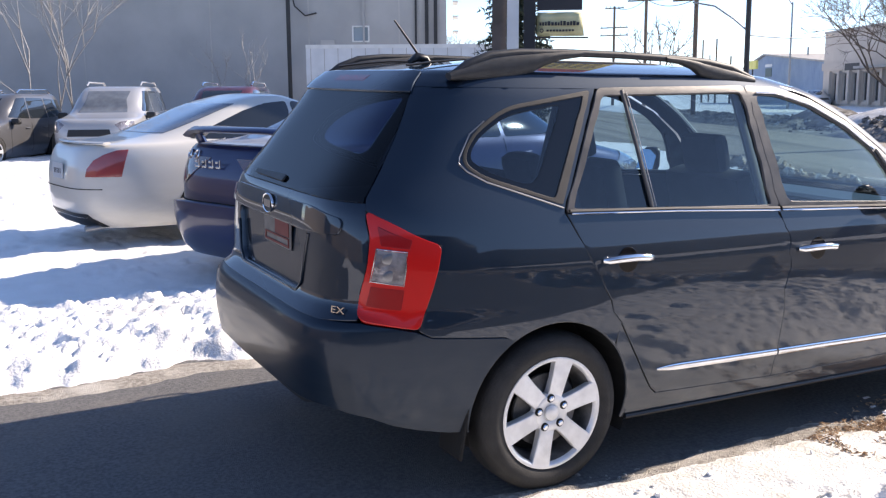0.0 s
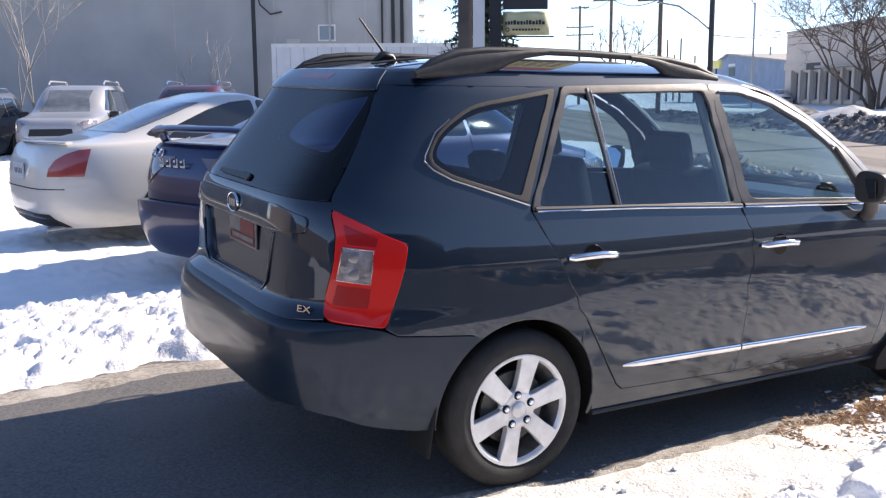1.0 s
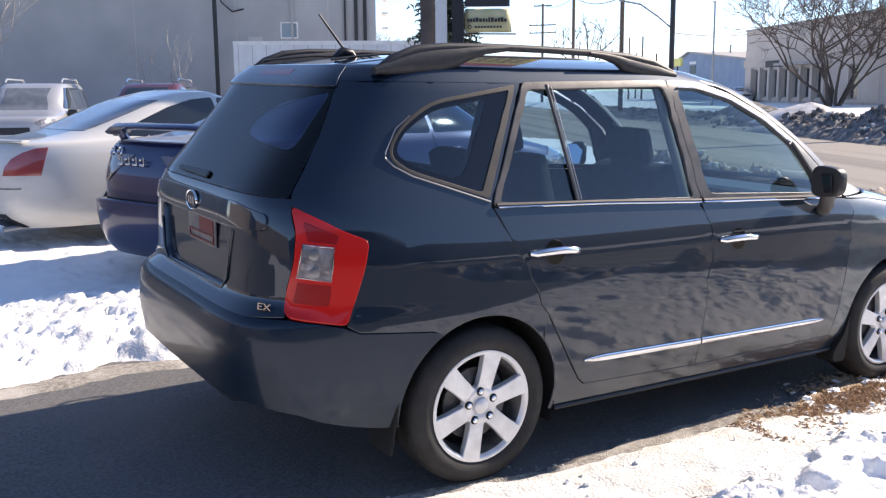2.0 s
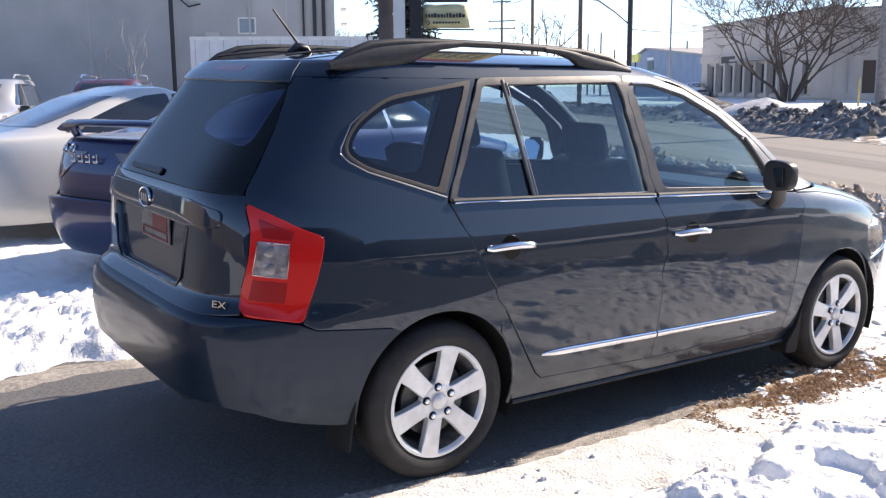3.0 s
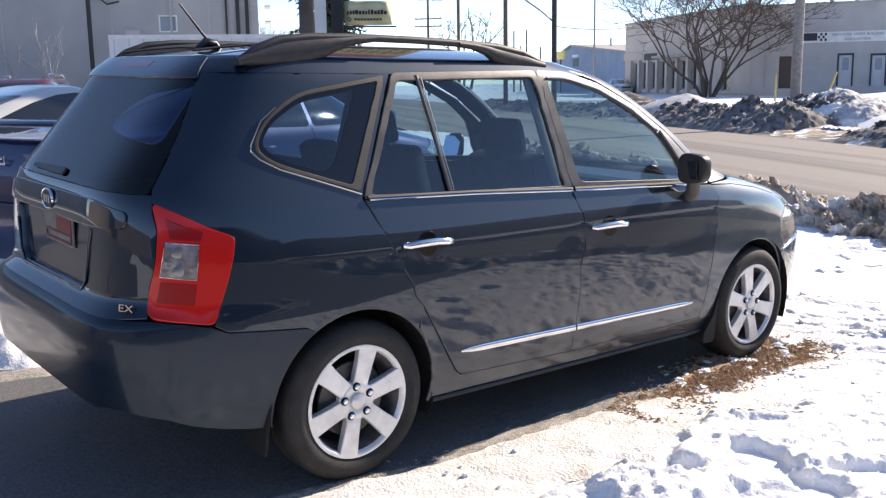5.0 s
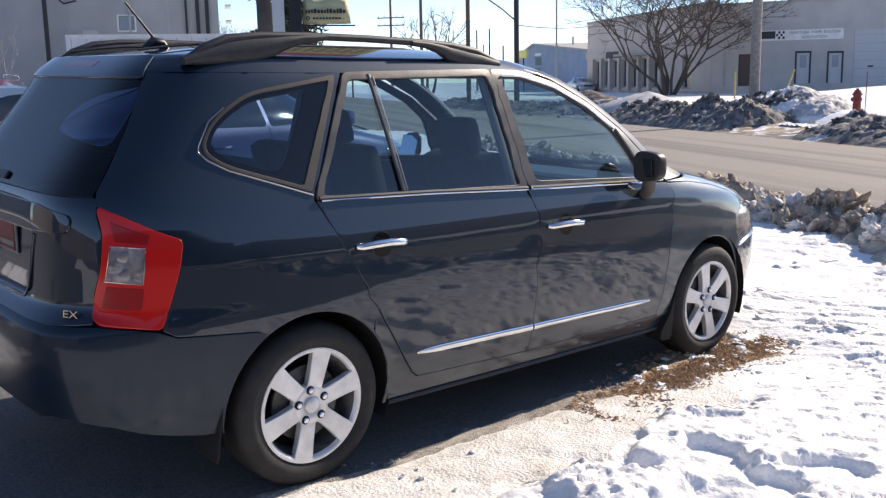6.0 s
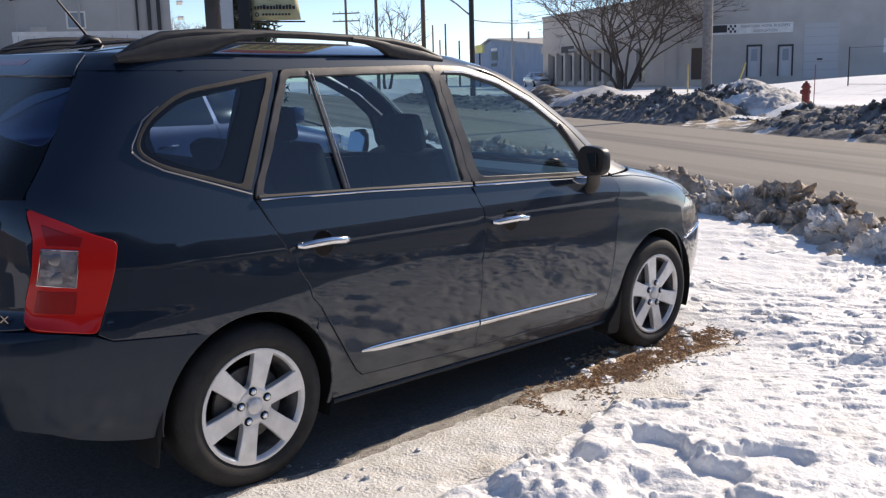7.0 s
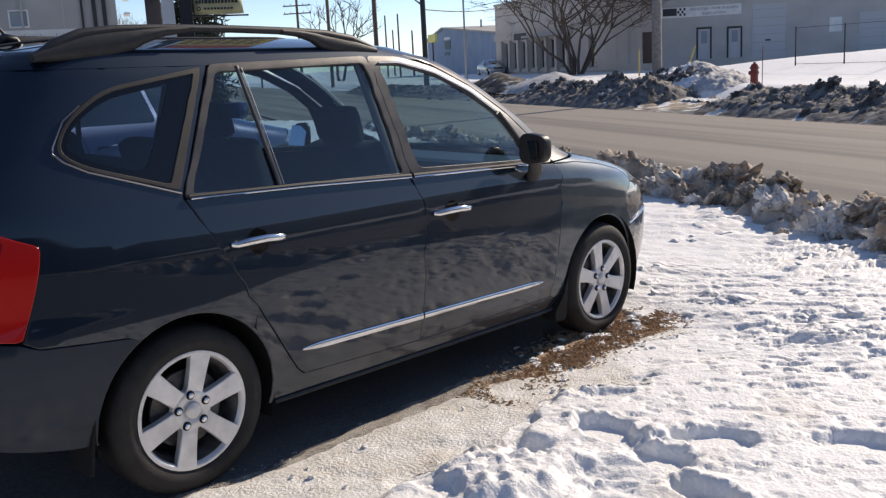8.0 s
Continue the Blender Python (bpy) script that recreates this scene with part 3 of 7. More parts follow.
def build_wheel(at, facing, parent, tyre_r=0.328, rim_r=0.226, width=0.21, spokes=6, turn=0.0, nuts=90.0, rich=True, alloy=None, sides=48):
    """A wheel whose outer face looks along -y (facing -1) or +y (facing 1): tyre, rim with spokes, nuts, cap and brake disc."""
    alloy = alloy or ALLOY
    w = new("wheel")
    w.parent = parent
    w.matrix_basis = Matrix.Translation(at) @ (Matrix.Rotation(math.pi, 4, "Z") if facing > 0 else Matrix.Identity(4))
    half = width / 2
    bm = bmesh.new()
    prof = [(rim_r - 0.004, -half + 0.02), (rim_r + 0.006, -half + 0.006), (rim_r + 0.03, -half - 0.004), (tyre_r - 0.055, -half - 0.008), (tyre_r - 0.03, -half + 0.002), (tyre_r - 0.012, -half + 0.016), (tyre_r - 0.003, -half + 0.035), (tyre_r, -half + 0.06), (tyre_r, half - 0.06), (tyre_r - 0.01, half - 0.02), (tyre_r - 0.05, half), (rim_r, half - 0.02)]
    add_spin(bm, prof, sides=sides)
    part("tyre", bm, RUBBER, w, "worn black rubber tyre", smooth=True)
    bm = bmesh.new()
    add_spin(bm, [(rim_r + 0.004, -half + 0.012), (rim_r + 0.005, -half + 0.004), (rim_r - 0.004, -half + 0.001), (rim_r - 0.012, -half + 0.006), (rim_r - 0.018, -half + 0.02)], sides=sides)
    part("rim", bm, alloy, w, "silver alloy rim", smooth=True)
    bm = bmesh.new()
    add_spin(bm, [(rim_r - 0.018, -half + 0.02), (rim_r - 0.032, -half + 0.06), (rim_r - 0.045, half - 0.03), (rim_r - 0.02, half - 0.01)], sides=sides)
    part("rim_barrel", bm, BARREL, w, "inner rim with shade in its colour", smooth=True)
    for k in range(spokes):
        bm = bmesh.new()
        a = radians(turn + k * 360 / spokes)
        m = Matrix.Rotation(-a, 4, "Y")
        rows = []
        for r, hw, y, d in ((0.055, 0.036, -half + 0.016, 0.03), (0.09, 0.034, -half + 0.010, 0.032), (0.15, 0.037, -half + 0.006, 0.03), (rim_r - 0.03, 0.042, -half + 0.004, 0.028), (rim_r - 0.004, 0.044, -half + 0.002, 0.02)):
            rows.append([bm.verts.new(m @ Vector(c)) for c in ((r, y + d, -hw), (r, y + 0.003, -hw), (r, y, -hw + 0.003), (r, y, 0), (r, y, hw - 0.003), (r, y + 0.003, hw), (r, y + d, hw))])
        for i in range(len(rows) - 1):
            for j in range(6):
                bm.faces.new((rows[i][j], rows[i][j + 1], rows[i + 1][j + 1], rows[i + 1][j]))
        bmesh.ops.recalc_face_normals(bm, faces=bm.faces[:])
        bmesh.ops.reverse_faces(bm, faces=[f for f in bm.faces]) if bm.faces[2].normal.y > 0 else None
        part("spoke", bm, alloy, w)
    bm = bmesh.new()
    add_spin(bm, [(0.085, -half + 0.04), (0.08, -half + 0.016), (0.07, -half + 0.011), (0.036, -half + 0.013), (0.034, -half + 0.016), (0.0005, -half + 0.016)], sides=32)
    part("hub", bm, alloy, w, smooth=True)
    bm = bmesh.new()
    add_spin(bm, [(0.033, -half + 0.016), (0.032, -half + 0.007), (0.028, -half + 0.004), (0.0005, -half + 0.003)], sides=28)
    part("centre_cap", bm, alloy, w, smooth=True)
    if rich:
        for k in range(5):
            a = radians(nuts + k * 72)
            c = (0.062 * math.cos(a), 0, 0.062 * math.sin(a))
            bm = bmesh.new()
            # Black disc proud of the hub, standing in for shade in the pocket.
            add_spin(bm, [(0.0175, -half + 0.014), (0.0175, -half + 0.0090), (0.0005, -half + 0.0090)], c, 16)
            pocket = part("nut_pocket", bm, DARK, w, "black disc for the shaded recess")
            bm = bmesh.new()
            add_spin(bm, [(0.0125, -half + 0.013), (0.0125, -half + 0.003), (0.008, -half - 0.001), (0.0005, -half - 0.002)], c, 6)
            part("nut", bm, CHROME, pocket, "chrome wheel nut")
        bm = bmesh.new()
        add_spin(bm, [(0.15, -half + 0.075), (0.15, -half + 0.06), (0.07, -half + 0.058), (0.06, -half + 0.02)], sides=32)
        part("brake_disc", bm, BARREL, w, "dull brake disc", smooth=True)
    bm = bmesh.new()
    add_spin(bm, [(rim_r - 0.03, -half + 0.12), (0.01, -half + 0.11)], sides=24)
    part("back_plate", bm, DARK, w)
    return w


# ---- the wagon ----
NOSE_DOWN = 0.72
wagon = thing("family_wagon", "dark green-blue compact wagon with roof rails parked on bare asphalt", "car")
LEFT_UP = 1.3
wagon.matrix_basis = Matrix.Translation((0, -0.87, 0.3)) @ pose(0, 0, 0, LEFT_UP, NOSE_DOWN, 0) @ Matrix.Translation((0, 0.87, -0.3))
B = WAGON


def S(*points):
    return on_side(B, points)


ARCH_R, ARCH_F, AR = (0.0, 0.335), (2.70, 0.335), 0.372
QUARTER_DLO = rounded([(-0.375, 1.325), (-0.31, 1.425), (-0.16, 1.525), (0.255, 1.592), (0.042, 1.155), (-0.30, 1.262)], [0.07, 0.07, 0.08, 0.012, 0.012, 0.07])
QUARTER_TRIM = rounded([(-0.364, 1.326), (-0.302, 1.421), (-0.154, 1.515), (0.222, 1.572), (0.012, 1.176), (-0.292, 1.271)], [0.06, 0.06, 0.07, 0.012, 0.02, 0.06])
QUARTER_GLASS = rounded([(-0.340, 1.338), (-0.285, 1.415), (-0.15, 1.497), (0.108, 1.540), (-0.070, 1.222), (-0.275, 1.290)], [0.05, 0.06, 0.06, 0.025, 0.07, 0.05])
REAR_FRAME = rounded([(0.055, 1.125), (0.298, 1.602), (1.117, 1.620), (1.205, 1.09)], 0.025)
REAR_GLASS = rounded([(0.086, 1.134), (0.314, 1.574), (1.092, 1.592), (1.162, 1.100)], 0.025)
FRONT_FRAME = rounded([(1.209, 1.09), (1.1215, 1.620), (1.32, 1.614), (1.55, 1.560), (1.80, 1.455), (2.02, 1.315), (2.24, 1.115), (2.27, 1.045)], 0.03)
FRONT_GLASS = rounded([(1.262, 1.112), (1.174, 1.583), (1.31, 1.581), (1.53, 1.529), (1.76, 1.43), (1.93, 1.318), (2.10, 1.075)], 0.04)
def T(*points):
    return on_tail(B, points)


for left in (False, True):
    quarter = panel(B, "rear_quarter", T((-0.52, 1.625)) + S(*(
        [(-0.2, 1.628), (0.292, 1.628), (0.045, 1.125), (0.068, 1.085), (0.138, 0.952), (0.218, 0.812), (0.303, 0.669)]
        + arc(*ARCH_R, AR, 42, 122, 16) + [(-0.24, 0.672), (-0.54, 0.698), (-0.584, 0.724), (-0.552, 0.80), (-0.525, 0.88), (-0.506, 0.95), (-0.488, 1.031), (-0.65, 1.108), (-0.735, 1.158)])) + T((-0.695, 1.20), (-0.63, 1.40), (-0.545, 1.60)),
        PAINT, wagon, [S(*QUARTER_DLO)], left=left)
    panel(B, "window_moulding", S(*QUARTER_DLO), MOULDING, quarter, [S(*QUARTER_TRIM)], off=0.003, left=left, label="bleached black window moulding")
    panel(B, "window_surround", S(*QUARTER_TRIM), GLOSS_BLACK, quarter, [S(*QUARTER_GLASS)], off=-0.003, left=left, label="gloss black window surround")
    panel(B, "door_seal", S((0.012, 1.12), (0.262, 1.632), (0.315, 1.632), (0.075, 1.12)), BLACK, quarter, off=-0.017, thick=0.004, left=left, label="black rubber door seal")
    panel(B, "window_pane", S(*QUARTER_GLASS), TINTED, quarter, off=-0.005, thick=0.004, step=0.08, left=left, label="tinted quarter glass")
    strip(B, "window_trim", [(0.045, 1.142), (-0.28, 1.250), (-0.350, 1.288), (-0.380, 1.318), (-0.374, 1.340), (-0.318, 1.425), (-0.25, 1.473)], 0.0034, 0.002, DARK_CHROME, quarter, left, "thin bright window trim")
    door = panel(B, "rear_door", S((0.062, 1.118), (0.145, 0.955), (0.225, 0.815), (0.31, 0.672), (0.365, 0.58), (0.42, 0.49), (0.50, 0.362), (0.53, 0.338), (1.205, 0.318), (1.216, 0.45), (1.228, 0.62), (1.236, 0.78), (1.238, 0.90), (1.226, 1.0), (1.196, 1.082)), PAINT, wagon, left=left)
    panel(B, "window_frame", S(*REAR_FRAME), TRIM, door, [S(*REAR_GLASS)], off=0.003, left=left, label="bleached black window frame")
    panel(B, "window_pane", S(*REAR_GLASS), REAR_GLASS_PANE, door, off=-0.008, thick=0.004, step=0.08, left=left)
    strip(B, "glass_divider", [(0.425, 1.595), (0.486, 1.125)], 0.014, -0.002, TRIM, door, left, height=0.008)
    strip(B, "divider_edge", [(0.440, 1.585), (0.500, 1.125)], 0.002, 0.006, DARK_CHROME, door, left)
    strip(B, "belt_moulding", [(0.068, 1.128), (0.62, 1.113), (1.2, 1.087)], 0.008, 0.004, BLACK, door, left)
    strip(B, "belt_chrome", [(0.075, 1.118), (0.62, 1.103), (1.2, 1.077)], 0.0035, 0.008, CHROME, door, left)
    strip(B, "side_moulding", [(0.51, 0.445), (1.212, 0.434)], 0.006, 0.004, CHROME, door, left, "bright side moulding", 10, 0.0145, -1)
    fdoor = panel(B, "front_door", S((1.204, 1.082), (1.234, 1.0), (1.246, 0.90), (1.244, 0.78), (1.236, 0.62), (1.224, 0.45), (1.213, 0.318), (2.20, 0.325), (2.235, 0.45), (2.262, 0.68), (2.272, 0.80), (2.275, 1.035)), PAINT, wagon, left=left)
    panel(B, "door_seal", S((1.17, 1.086), (1.09, 1.634), (1.15, 1.634), (1.24, 1.086)), BLACK, door, off=-0.017, thick=0.004, left=left, label="black rubber door seal")
    panel(B, "window_frame", S(*FRONT_FRAME), TRIM, fdoor, [S(*FRONT_GLASS)], off=0.003, left=left, label="bleached black window frame")
    panel(B, "window_pane", S(*FRONT_GLASS), GLASS, fdoor, off=-0.008, thick=0.004, step=0.08, left=left)
    strip(B, "glass_edge", [(1.180, 1.588), (1.315, 1.586), (1.535, 1.534), (1.765, 1.435), (1.935, 1.323)], 0.0035, 0.007, CHROME, fdoor, left, "thin bright glass edge")
    strip(B, "quarter_divider", [(1.95, 1.32), (2.115, 1.065)], 0.012, 0.002, BLACK, fdoor, left)
    strip(B, "belt_moulding", [(1.215, 1.087), (1.7, 1.072), (2.12, 1.055)], 0.008, 0.004, BLACK, fdoor, left)
    strip(B, "belt_chrome", [(1.215, 1.077), (1.7, 1.062), (2.12, 1.046)], 0.0045, 0.008, CHROME, fdoor, left)
    strip(B, "side_moulding", [(1.222, 0.434), (2.12, 0.422)], 0.006, 0.004, CHROME, fdoor, left, "bright side moulding", 10, 0.0145, 1)
    for owner, x in ((door, 0.325), (fdoor, 1.42)):
        z = 0.930 if owner is door else 0.902
        sgn = 1 if left else -1
        path = [side_point(B, x + dx, z + dz, o, left) for dx, dz, o in ((-0.118, 0.0, 0.004), (-0.105, 0.0, 0.022), (-0.05, 0.004, 0.036), (0.02, 0.005, 0.038), (0.085, 0.0, 0.032), (0.112, -0.002, 0.02), (0.122, -0.003, 0.004))]
        tube_part("door_handle", path, [(0.008, 0.010), (0.010, 0.014), (0.009, 0.0155), (0.009, 0.0155), (0.010, 0.0155), (0.010, 0.014), (0.008, 0.010)], CHROME, owner, "chrome pull handle", 10)
        # Flat black disc on the skin imitates shade in the finger bowl.
        panel(B, "handle_recess", S(*arc(x + 0.005, z - 0.004, 0.050, 0, 345, 18)), GLOSS_BLACK, owner, off=0.002, thick=0.004, step=0.025, left=left, label="black disc for the shaded finger recess")
    fender = panel(B, "front_fender", S(*([(2.283, 1.030), (2.280, 0.80), (2.270, 0.68), (2.243, 0.45), (2.208, 0.325), (2.24, 0.312)] + arc(*ARCH_F, AR, 183, 40, 24) + [(3.0, 0.585), (3.06, 0.615), (2.99, 0.70), (2.99, 0.79), (3.10, 0.855), (2.98, 0.93), (2.75, 0.985), (2.50, 1.022)])), FENDER_PAINT, wagon, left=left)
    lamp = panel(B, "headlamp", S((2.998, 0.702), (3.0, 0.785), (3.11, 0.845), (3.27, 0.80), (3.36, 0.735), (3.33, 0.665), (3.068, 0.62)), LAMP_LENS, wagon, off=-0.002, left=left, label="clear headlamp with amber corner")
    strip(B, "lamp_trim", [(3.03, 0.605), (3.15, 0.628), (3.32, 0.655)], 0.005, 0.004, CHROME, lamp, left, "thin bright trim under the lamp")
    sill = panel(B, "side_sill", S(*([(0.36, 0.245), (2.35, 0.235), (2.362, 0.30), (2.20, 0.316), (1.21, 0.309), (0.525, 0.330), (0.491, 0.358), (0.411, 0.486), (0.356, 0.577), (0.304, 0.664)] + arc(*ARCH_R, AR, 38, -8, 8))), PAINT, wagon, left=left, off=-0.004)
    strip(B, "sill_edge", [(0.38, 0.248), (2.34, 0.238)], 0.010, 0.0, BLACK, sill, left)
    for c, lo, hi, owner in ((ARCH_R, 0, 180, quarter), (ARCH_F, 0, 175, fender)):
        pts = [side_point(B, x, max(z, 0.14), -0.009, left) for x, z in arc(c[0], c[1], AR + 0.001, lo, hi, 30)]
        tube_part("arch_lip", pts, 0.007, PAINT, owner, "", 6)
        bm = bmesh.new()
        y0 = (0.89 if left else -0.89)
        y1 = y0 * 0.70
        ring = [[bm.verts.new((c[0] + (AR + 0.012) * math.cos(radians(a)), y, c[1] + (AR + 0.012) * math.sin(radians(a)))) for y in (y0 * 0.985, y1)] for a in range(-22, 203, 9)]
        for i in range(len(ring) - 1):
            bm.faces.new((ring[i][0], ring[i][1], ring[i + 1][1], ring[i + 1][0]))
        bm.faces.new([r[1] for r in ring])
        part("wheel_housing", bm, DARK, owner, "dark wheel housing")
        flap = bmesh.new()
        x = c[0] - AR + 0.015
        sg = 1 if left else -1
        if owner is fender:
            outline = [(0.012, 0.43), (0.004, 0.30), (-0.008, 0.185), (-0.022, 0.168), (-0.098, 0.172), (-0.112, 0.19), (-0.105, 0.235), (-0.03, 0.32)]
            rims = [[flap.verts.new((x + dx, sg * yy, z)) for dx, z in outline] for yy in (0.80, 0.898, 0.904)]
            for vert in rims[2]:
                vert.co = Vector((x - 0.05, sg * 0.904, 0.25)).lerp(vert.co, 0.93)
            for lo, hi in ((rims[0], rims[1]), (rims[1], rims[2])):
                for k in range(len(outline)):
                    flap.faces.new((lo[k], lo[(k + 1) % len(outline)], hi[(k + 1) % len(outline)], hi[k]))
            flap.faces.new(rims[2])
            flap.faces.new(rims[0][::-1])
            bmesh.ops.recalc_face_normals(flap, faces=flap.faces[:])
        add_box(flap, (x - 0.03, min(sg * 0.70, sg * 0.875), 0.185), (x - 0.012, max(sg * 0.70, sg * 0.875), 0.40), 0.012, Matrix.Translation((x, 0, 0.4)) @ Matrix.Rotation(radians(8), 4, "Y") @ Matrix.Translation((-x, 0, -0.4)))
        part("mud_flap", flap, DARK, owner, "black mud flap")
    lamp_out = S(*rounded([(-0.735, 1.152), (-0.65, 1.102), (-0.494, 1.026), (-0.512, 0.95), (-0.531, 0.88), (-0.558, 0.80), (-0.590, 0.730), (-0.68, 0.745), (-0.782, 0.762), (-0.765, 0.86), (-0.744, 0.96), (-0.731, 1.06)], 0.02))
    clear_box = S((-0.716, 1.020), (-0.618, 1.008), (-0.634, 0.890), (-0.738, 0.906))
    tail = panel(B, "tail_lamp", lamp_out, RED, wagon, [clear_box], off=0.010, thick=0.03, left=left, label="red tail lamp with clear centre")
    panel(B, "reverse_lens", clear_box, CLEAR, tail, off=0.008, thick=0.02, step=0.03, left=left, label="clear reversing lens")
    panel(B, "upper_lens", S((-0.705, 1.098), (-0.60, 1.050), (-0.61, 1.022), (-0.70, 1.034)), RED_DEEP, tail, off=0.0125, thick=0.003, step=0.03, left=left)
    panel(B, "lower_lens", S((-0.735, 0.885), (-0.634, 0.872), (-0.645, 0.80), (-0.75, 0.815)), RED_DEEP, tail, off=0.0125, thick=0.003, step=0.03, left=left)
    strip(B, "lens_edge", [(-0.716, 1.021), (-0.617, 1.009), (-0.633, 0.889), (-0.739, 0.905), (-0.716, 1.021)], 0.0022, 0.0115, CHROME, tail, left, "thin bright lens edge", 5)
    for z in (0.985, 0.925):
        c0 = side_point(B, -0.677, z, 0.009, left)
        bm = bmesh.new()
        bmesh.ops.create_uvsphere(bm, u_segments=16, v_segments=8, radius=0.024, matrix=Matrix.Translation(c0) @ Matrix.Diagonal((1.3, 0.12, 0.8, 1)))
        part("lens_bowl", bm, DARK_CHROME, tail, "faceted reflector bowl", smooth=True)
    # roof rail on two feet
    sg = 1 if left else -1
    y = lambda x: sg * (0.655 - 0.02 * abs(x - 0.5))
    rail = tube_part("roof_rail", [(x, y(x), z) for x, z in ((-0.35, 1.645), (-0.28, 1.685), (-0.18, 1.722), (-0.05, 1.736), (0.15, 1.741), (0.45, 1.738), (0.75, 1.730), (0.92, 1.719), (1.07, 1.698), (1.215, 1.656))],
                     [(0.016, 0.008), (0.020, 0.018), (0.02, 0.018), (0.019, 0.016), (0.018, 0.0155), (0.018, 0.0155), (0.018, 0.016), (0.019, 0.018), (0.02, 0.018), (0.014, 0.008)], RACK, wagon, "grey black plastic roof rail", 10)
    for line in (((-0.36, 1.63, 1.648), (-0.27, 1.63, 1.69), (-0.17, 1.63, 1.728), (-0.08, 1.64, 1.74), (0.0, 1.662, 1.742), (0.06, 1.690, 1.743), (0.14, 1.716, 1.744), (0.24, 1.730, 1.745)), ((0.68, 1.722, 1.735), (0.77, 1.713, 1.731), (0.85, 1.690, 1.725), (0.90, 1.66, 1.719), (0.97, 1.64, 1.711), (1.09, 1.63, 1.690), (1.215, 1.63, 1.654))):
        tube_part("rail_foot", [(x, y(x), (z0 + z1) / 2) for x, z0, z1 in line], [(0.024, (z1 - z0) / 2 + 0.006) for x, z0, z1 in line], RACK, rail, "", 12)
    # door mirror
    mir = bmesh.new()
    bmesh.ops.create_uvsphere(mir, u_segments=28, v_segments=16, radius=1.0)
    c = Vector((2.03 if left else 1.985, sg * 0.968, 1.138))
    for vert in mir.verts:
        u = Vector([math.copysign(abs(k) ** 0.55, k) for k in vert.co])
        slim = 1 - 0.18 * (u.y * sg + 1) / 2
        vert.co = c + Vector((max(u.x, -0.62) * (0.026 if left else 0.058) * slim + 0.012 * u.y * sg, u.y * (0.088 if left else 0.072), (u.z * 0.082 + 0.008) * slim))
    mirror = part("door_mirror", mir, BLACK, fdoor, "black door mirror", smooth=True)
    glass = bmesh.new()
    add_box(glass, (-0.0015, -0.055, -0.056), (0.0015, 0.055, 0.058), 0.001)
    part("mirror_glass", glass, MIRROR if left else MIRROR_DIM, mirror, "mirror glass" if left else "mirror glass with a dark reflection in its colour").matrix_basis = Matrix.Translation(c + Vector((-0.034 if left else -0.0365, 0, 0.0))) @ (Matrix.Rotation(radians(17), 4, "Y") @ Matrix.Diagonal((1, 1.45, 1.15, 1)) if left else Matrix.Rotation(radians(-12), 4, "Z") @ Matrix.Rotation(radians(-6), 4, "Y") @ Matrix.Diagonal((1, 0.8, 0.8, 1)))
    tube_part("mirror_arm", [(c.x + 0.075, sg * 0.862, 0.985), (c.x + 0.065, sg * 0.895, 0.992), (c.x + 0.04, sg * 0.935, 1.025), (c.x + 0.015, sg * 0.955, 1.085)], [(0.042, 0.026), (0.042, 0.028), (0.038, 0.026), (0.034, 0.024)], TRIM, mirror, "grey mirror foot", 10)
    build_wheel((0.0, sg * 0.788, 0.325), sg, wagon, turn=17, nuts=96)
    build_wheel((2.70, sg * 0.788, 0.325), sg, wagon, turn=43, nuts=81)


def both(points):
    """An outline that goes round to the other flank of the tail."""
    return points + [(-4 - v, z) for v, z in points[::-1]]


def both_nose(points):
    return points + [(4 - v, z) for v, z in points[::-1]]


gate_side = T((-0.705, 1.178)) + S((-0.738, 1.06), (-0.751, 0.96), (-0.772, 0.86), (-0.790, 0.765)) + on_tail(B, [(-0.64, 0.755)])
recess = on_tail(B, rounded([(-0.455, 1.048), (-0.40, 0.84), (-0.35, 0.805), (0.35, 0.805), (0.40, 0.84), (0.455, 1.048)], 0.03))
tailgate = panel(B, "tailgate", both(gate_side), PAINT, wagon, [recess], thick=0.034)
panel(B, "plate_recess", recess, PAINT, tailgate, off=-0.022, thick=0.004)
lip = on_tail(B, [(0.44, 0.98), (0.405, 0.845), (0.352, 0.800), (0.12, 0.798), (-0.12, 0.798), (-0.352, 0.800), (-0.405, 0.845), (-0.44, 0.98), (-0.455, 1.04)])
tube_part("recess_lip", [Vector(B.at(v, z)) + Vector(B.normal(v, z)) * 0.002 for v, z in lip], 0.006, PAINT, tailgate, "", 8)
bl = T((-0.69, 1.185), (-0.622, 1.40), (-0.537, 1.60))
panel(B, "rear_window", both(bl), REAR_TINT, tailgate, off=-0.002, step=0.07, label="tinted rear window")
spoiler = panel(B, "roof_spoiler", both(T((-0.556, 1.578), (-0.50, 1.652))), PAINT, tailgate, off=0.010)
panel(B, "brake_lamp", on_tail(B, [(-0.16, 1.612), (-0.16, 1.634), (0.16, 1.634), (0.16, 1.612)]), RED_DEEP, spoiler, off=0.010, thick=0.004, label="high red brake lamp")
panel(B, "gate_garnish", on_tail(B, rounded([(-0.66, 1.062), (-0.66, 1.118), (-0.45, 1.145), (0.45, 1.145), (0.66, 1.118), (0.66, 1.062), (0.45, 1.055), (-0.45, 1.055)], 0.025)), PAINT, tailgate, off=0.009, thick=0.012, label="painted tailgate garnish")
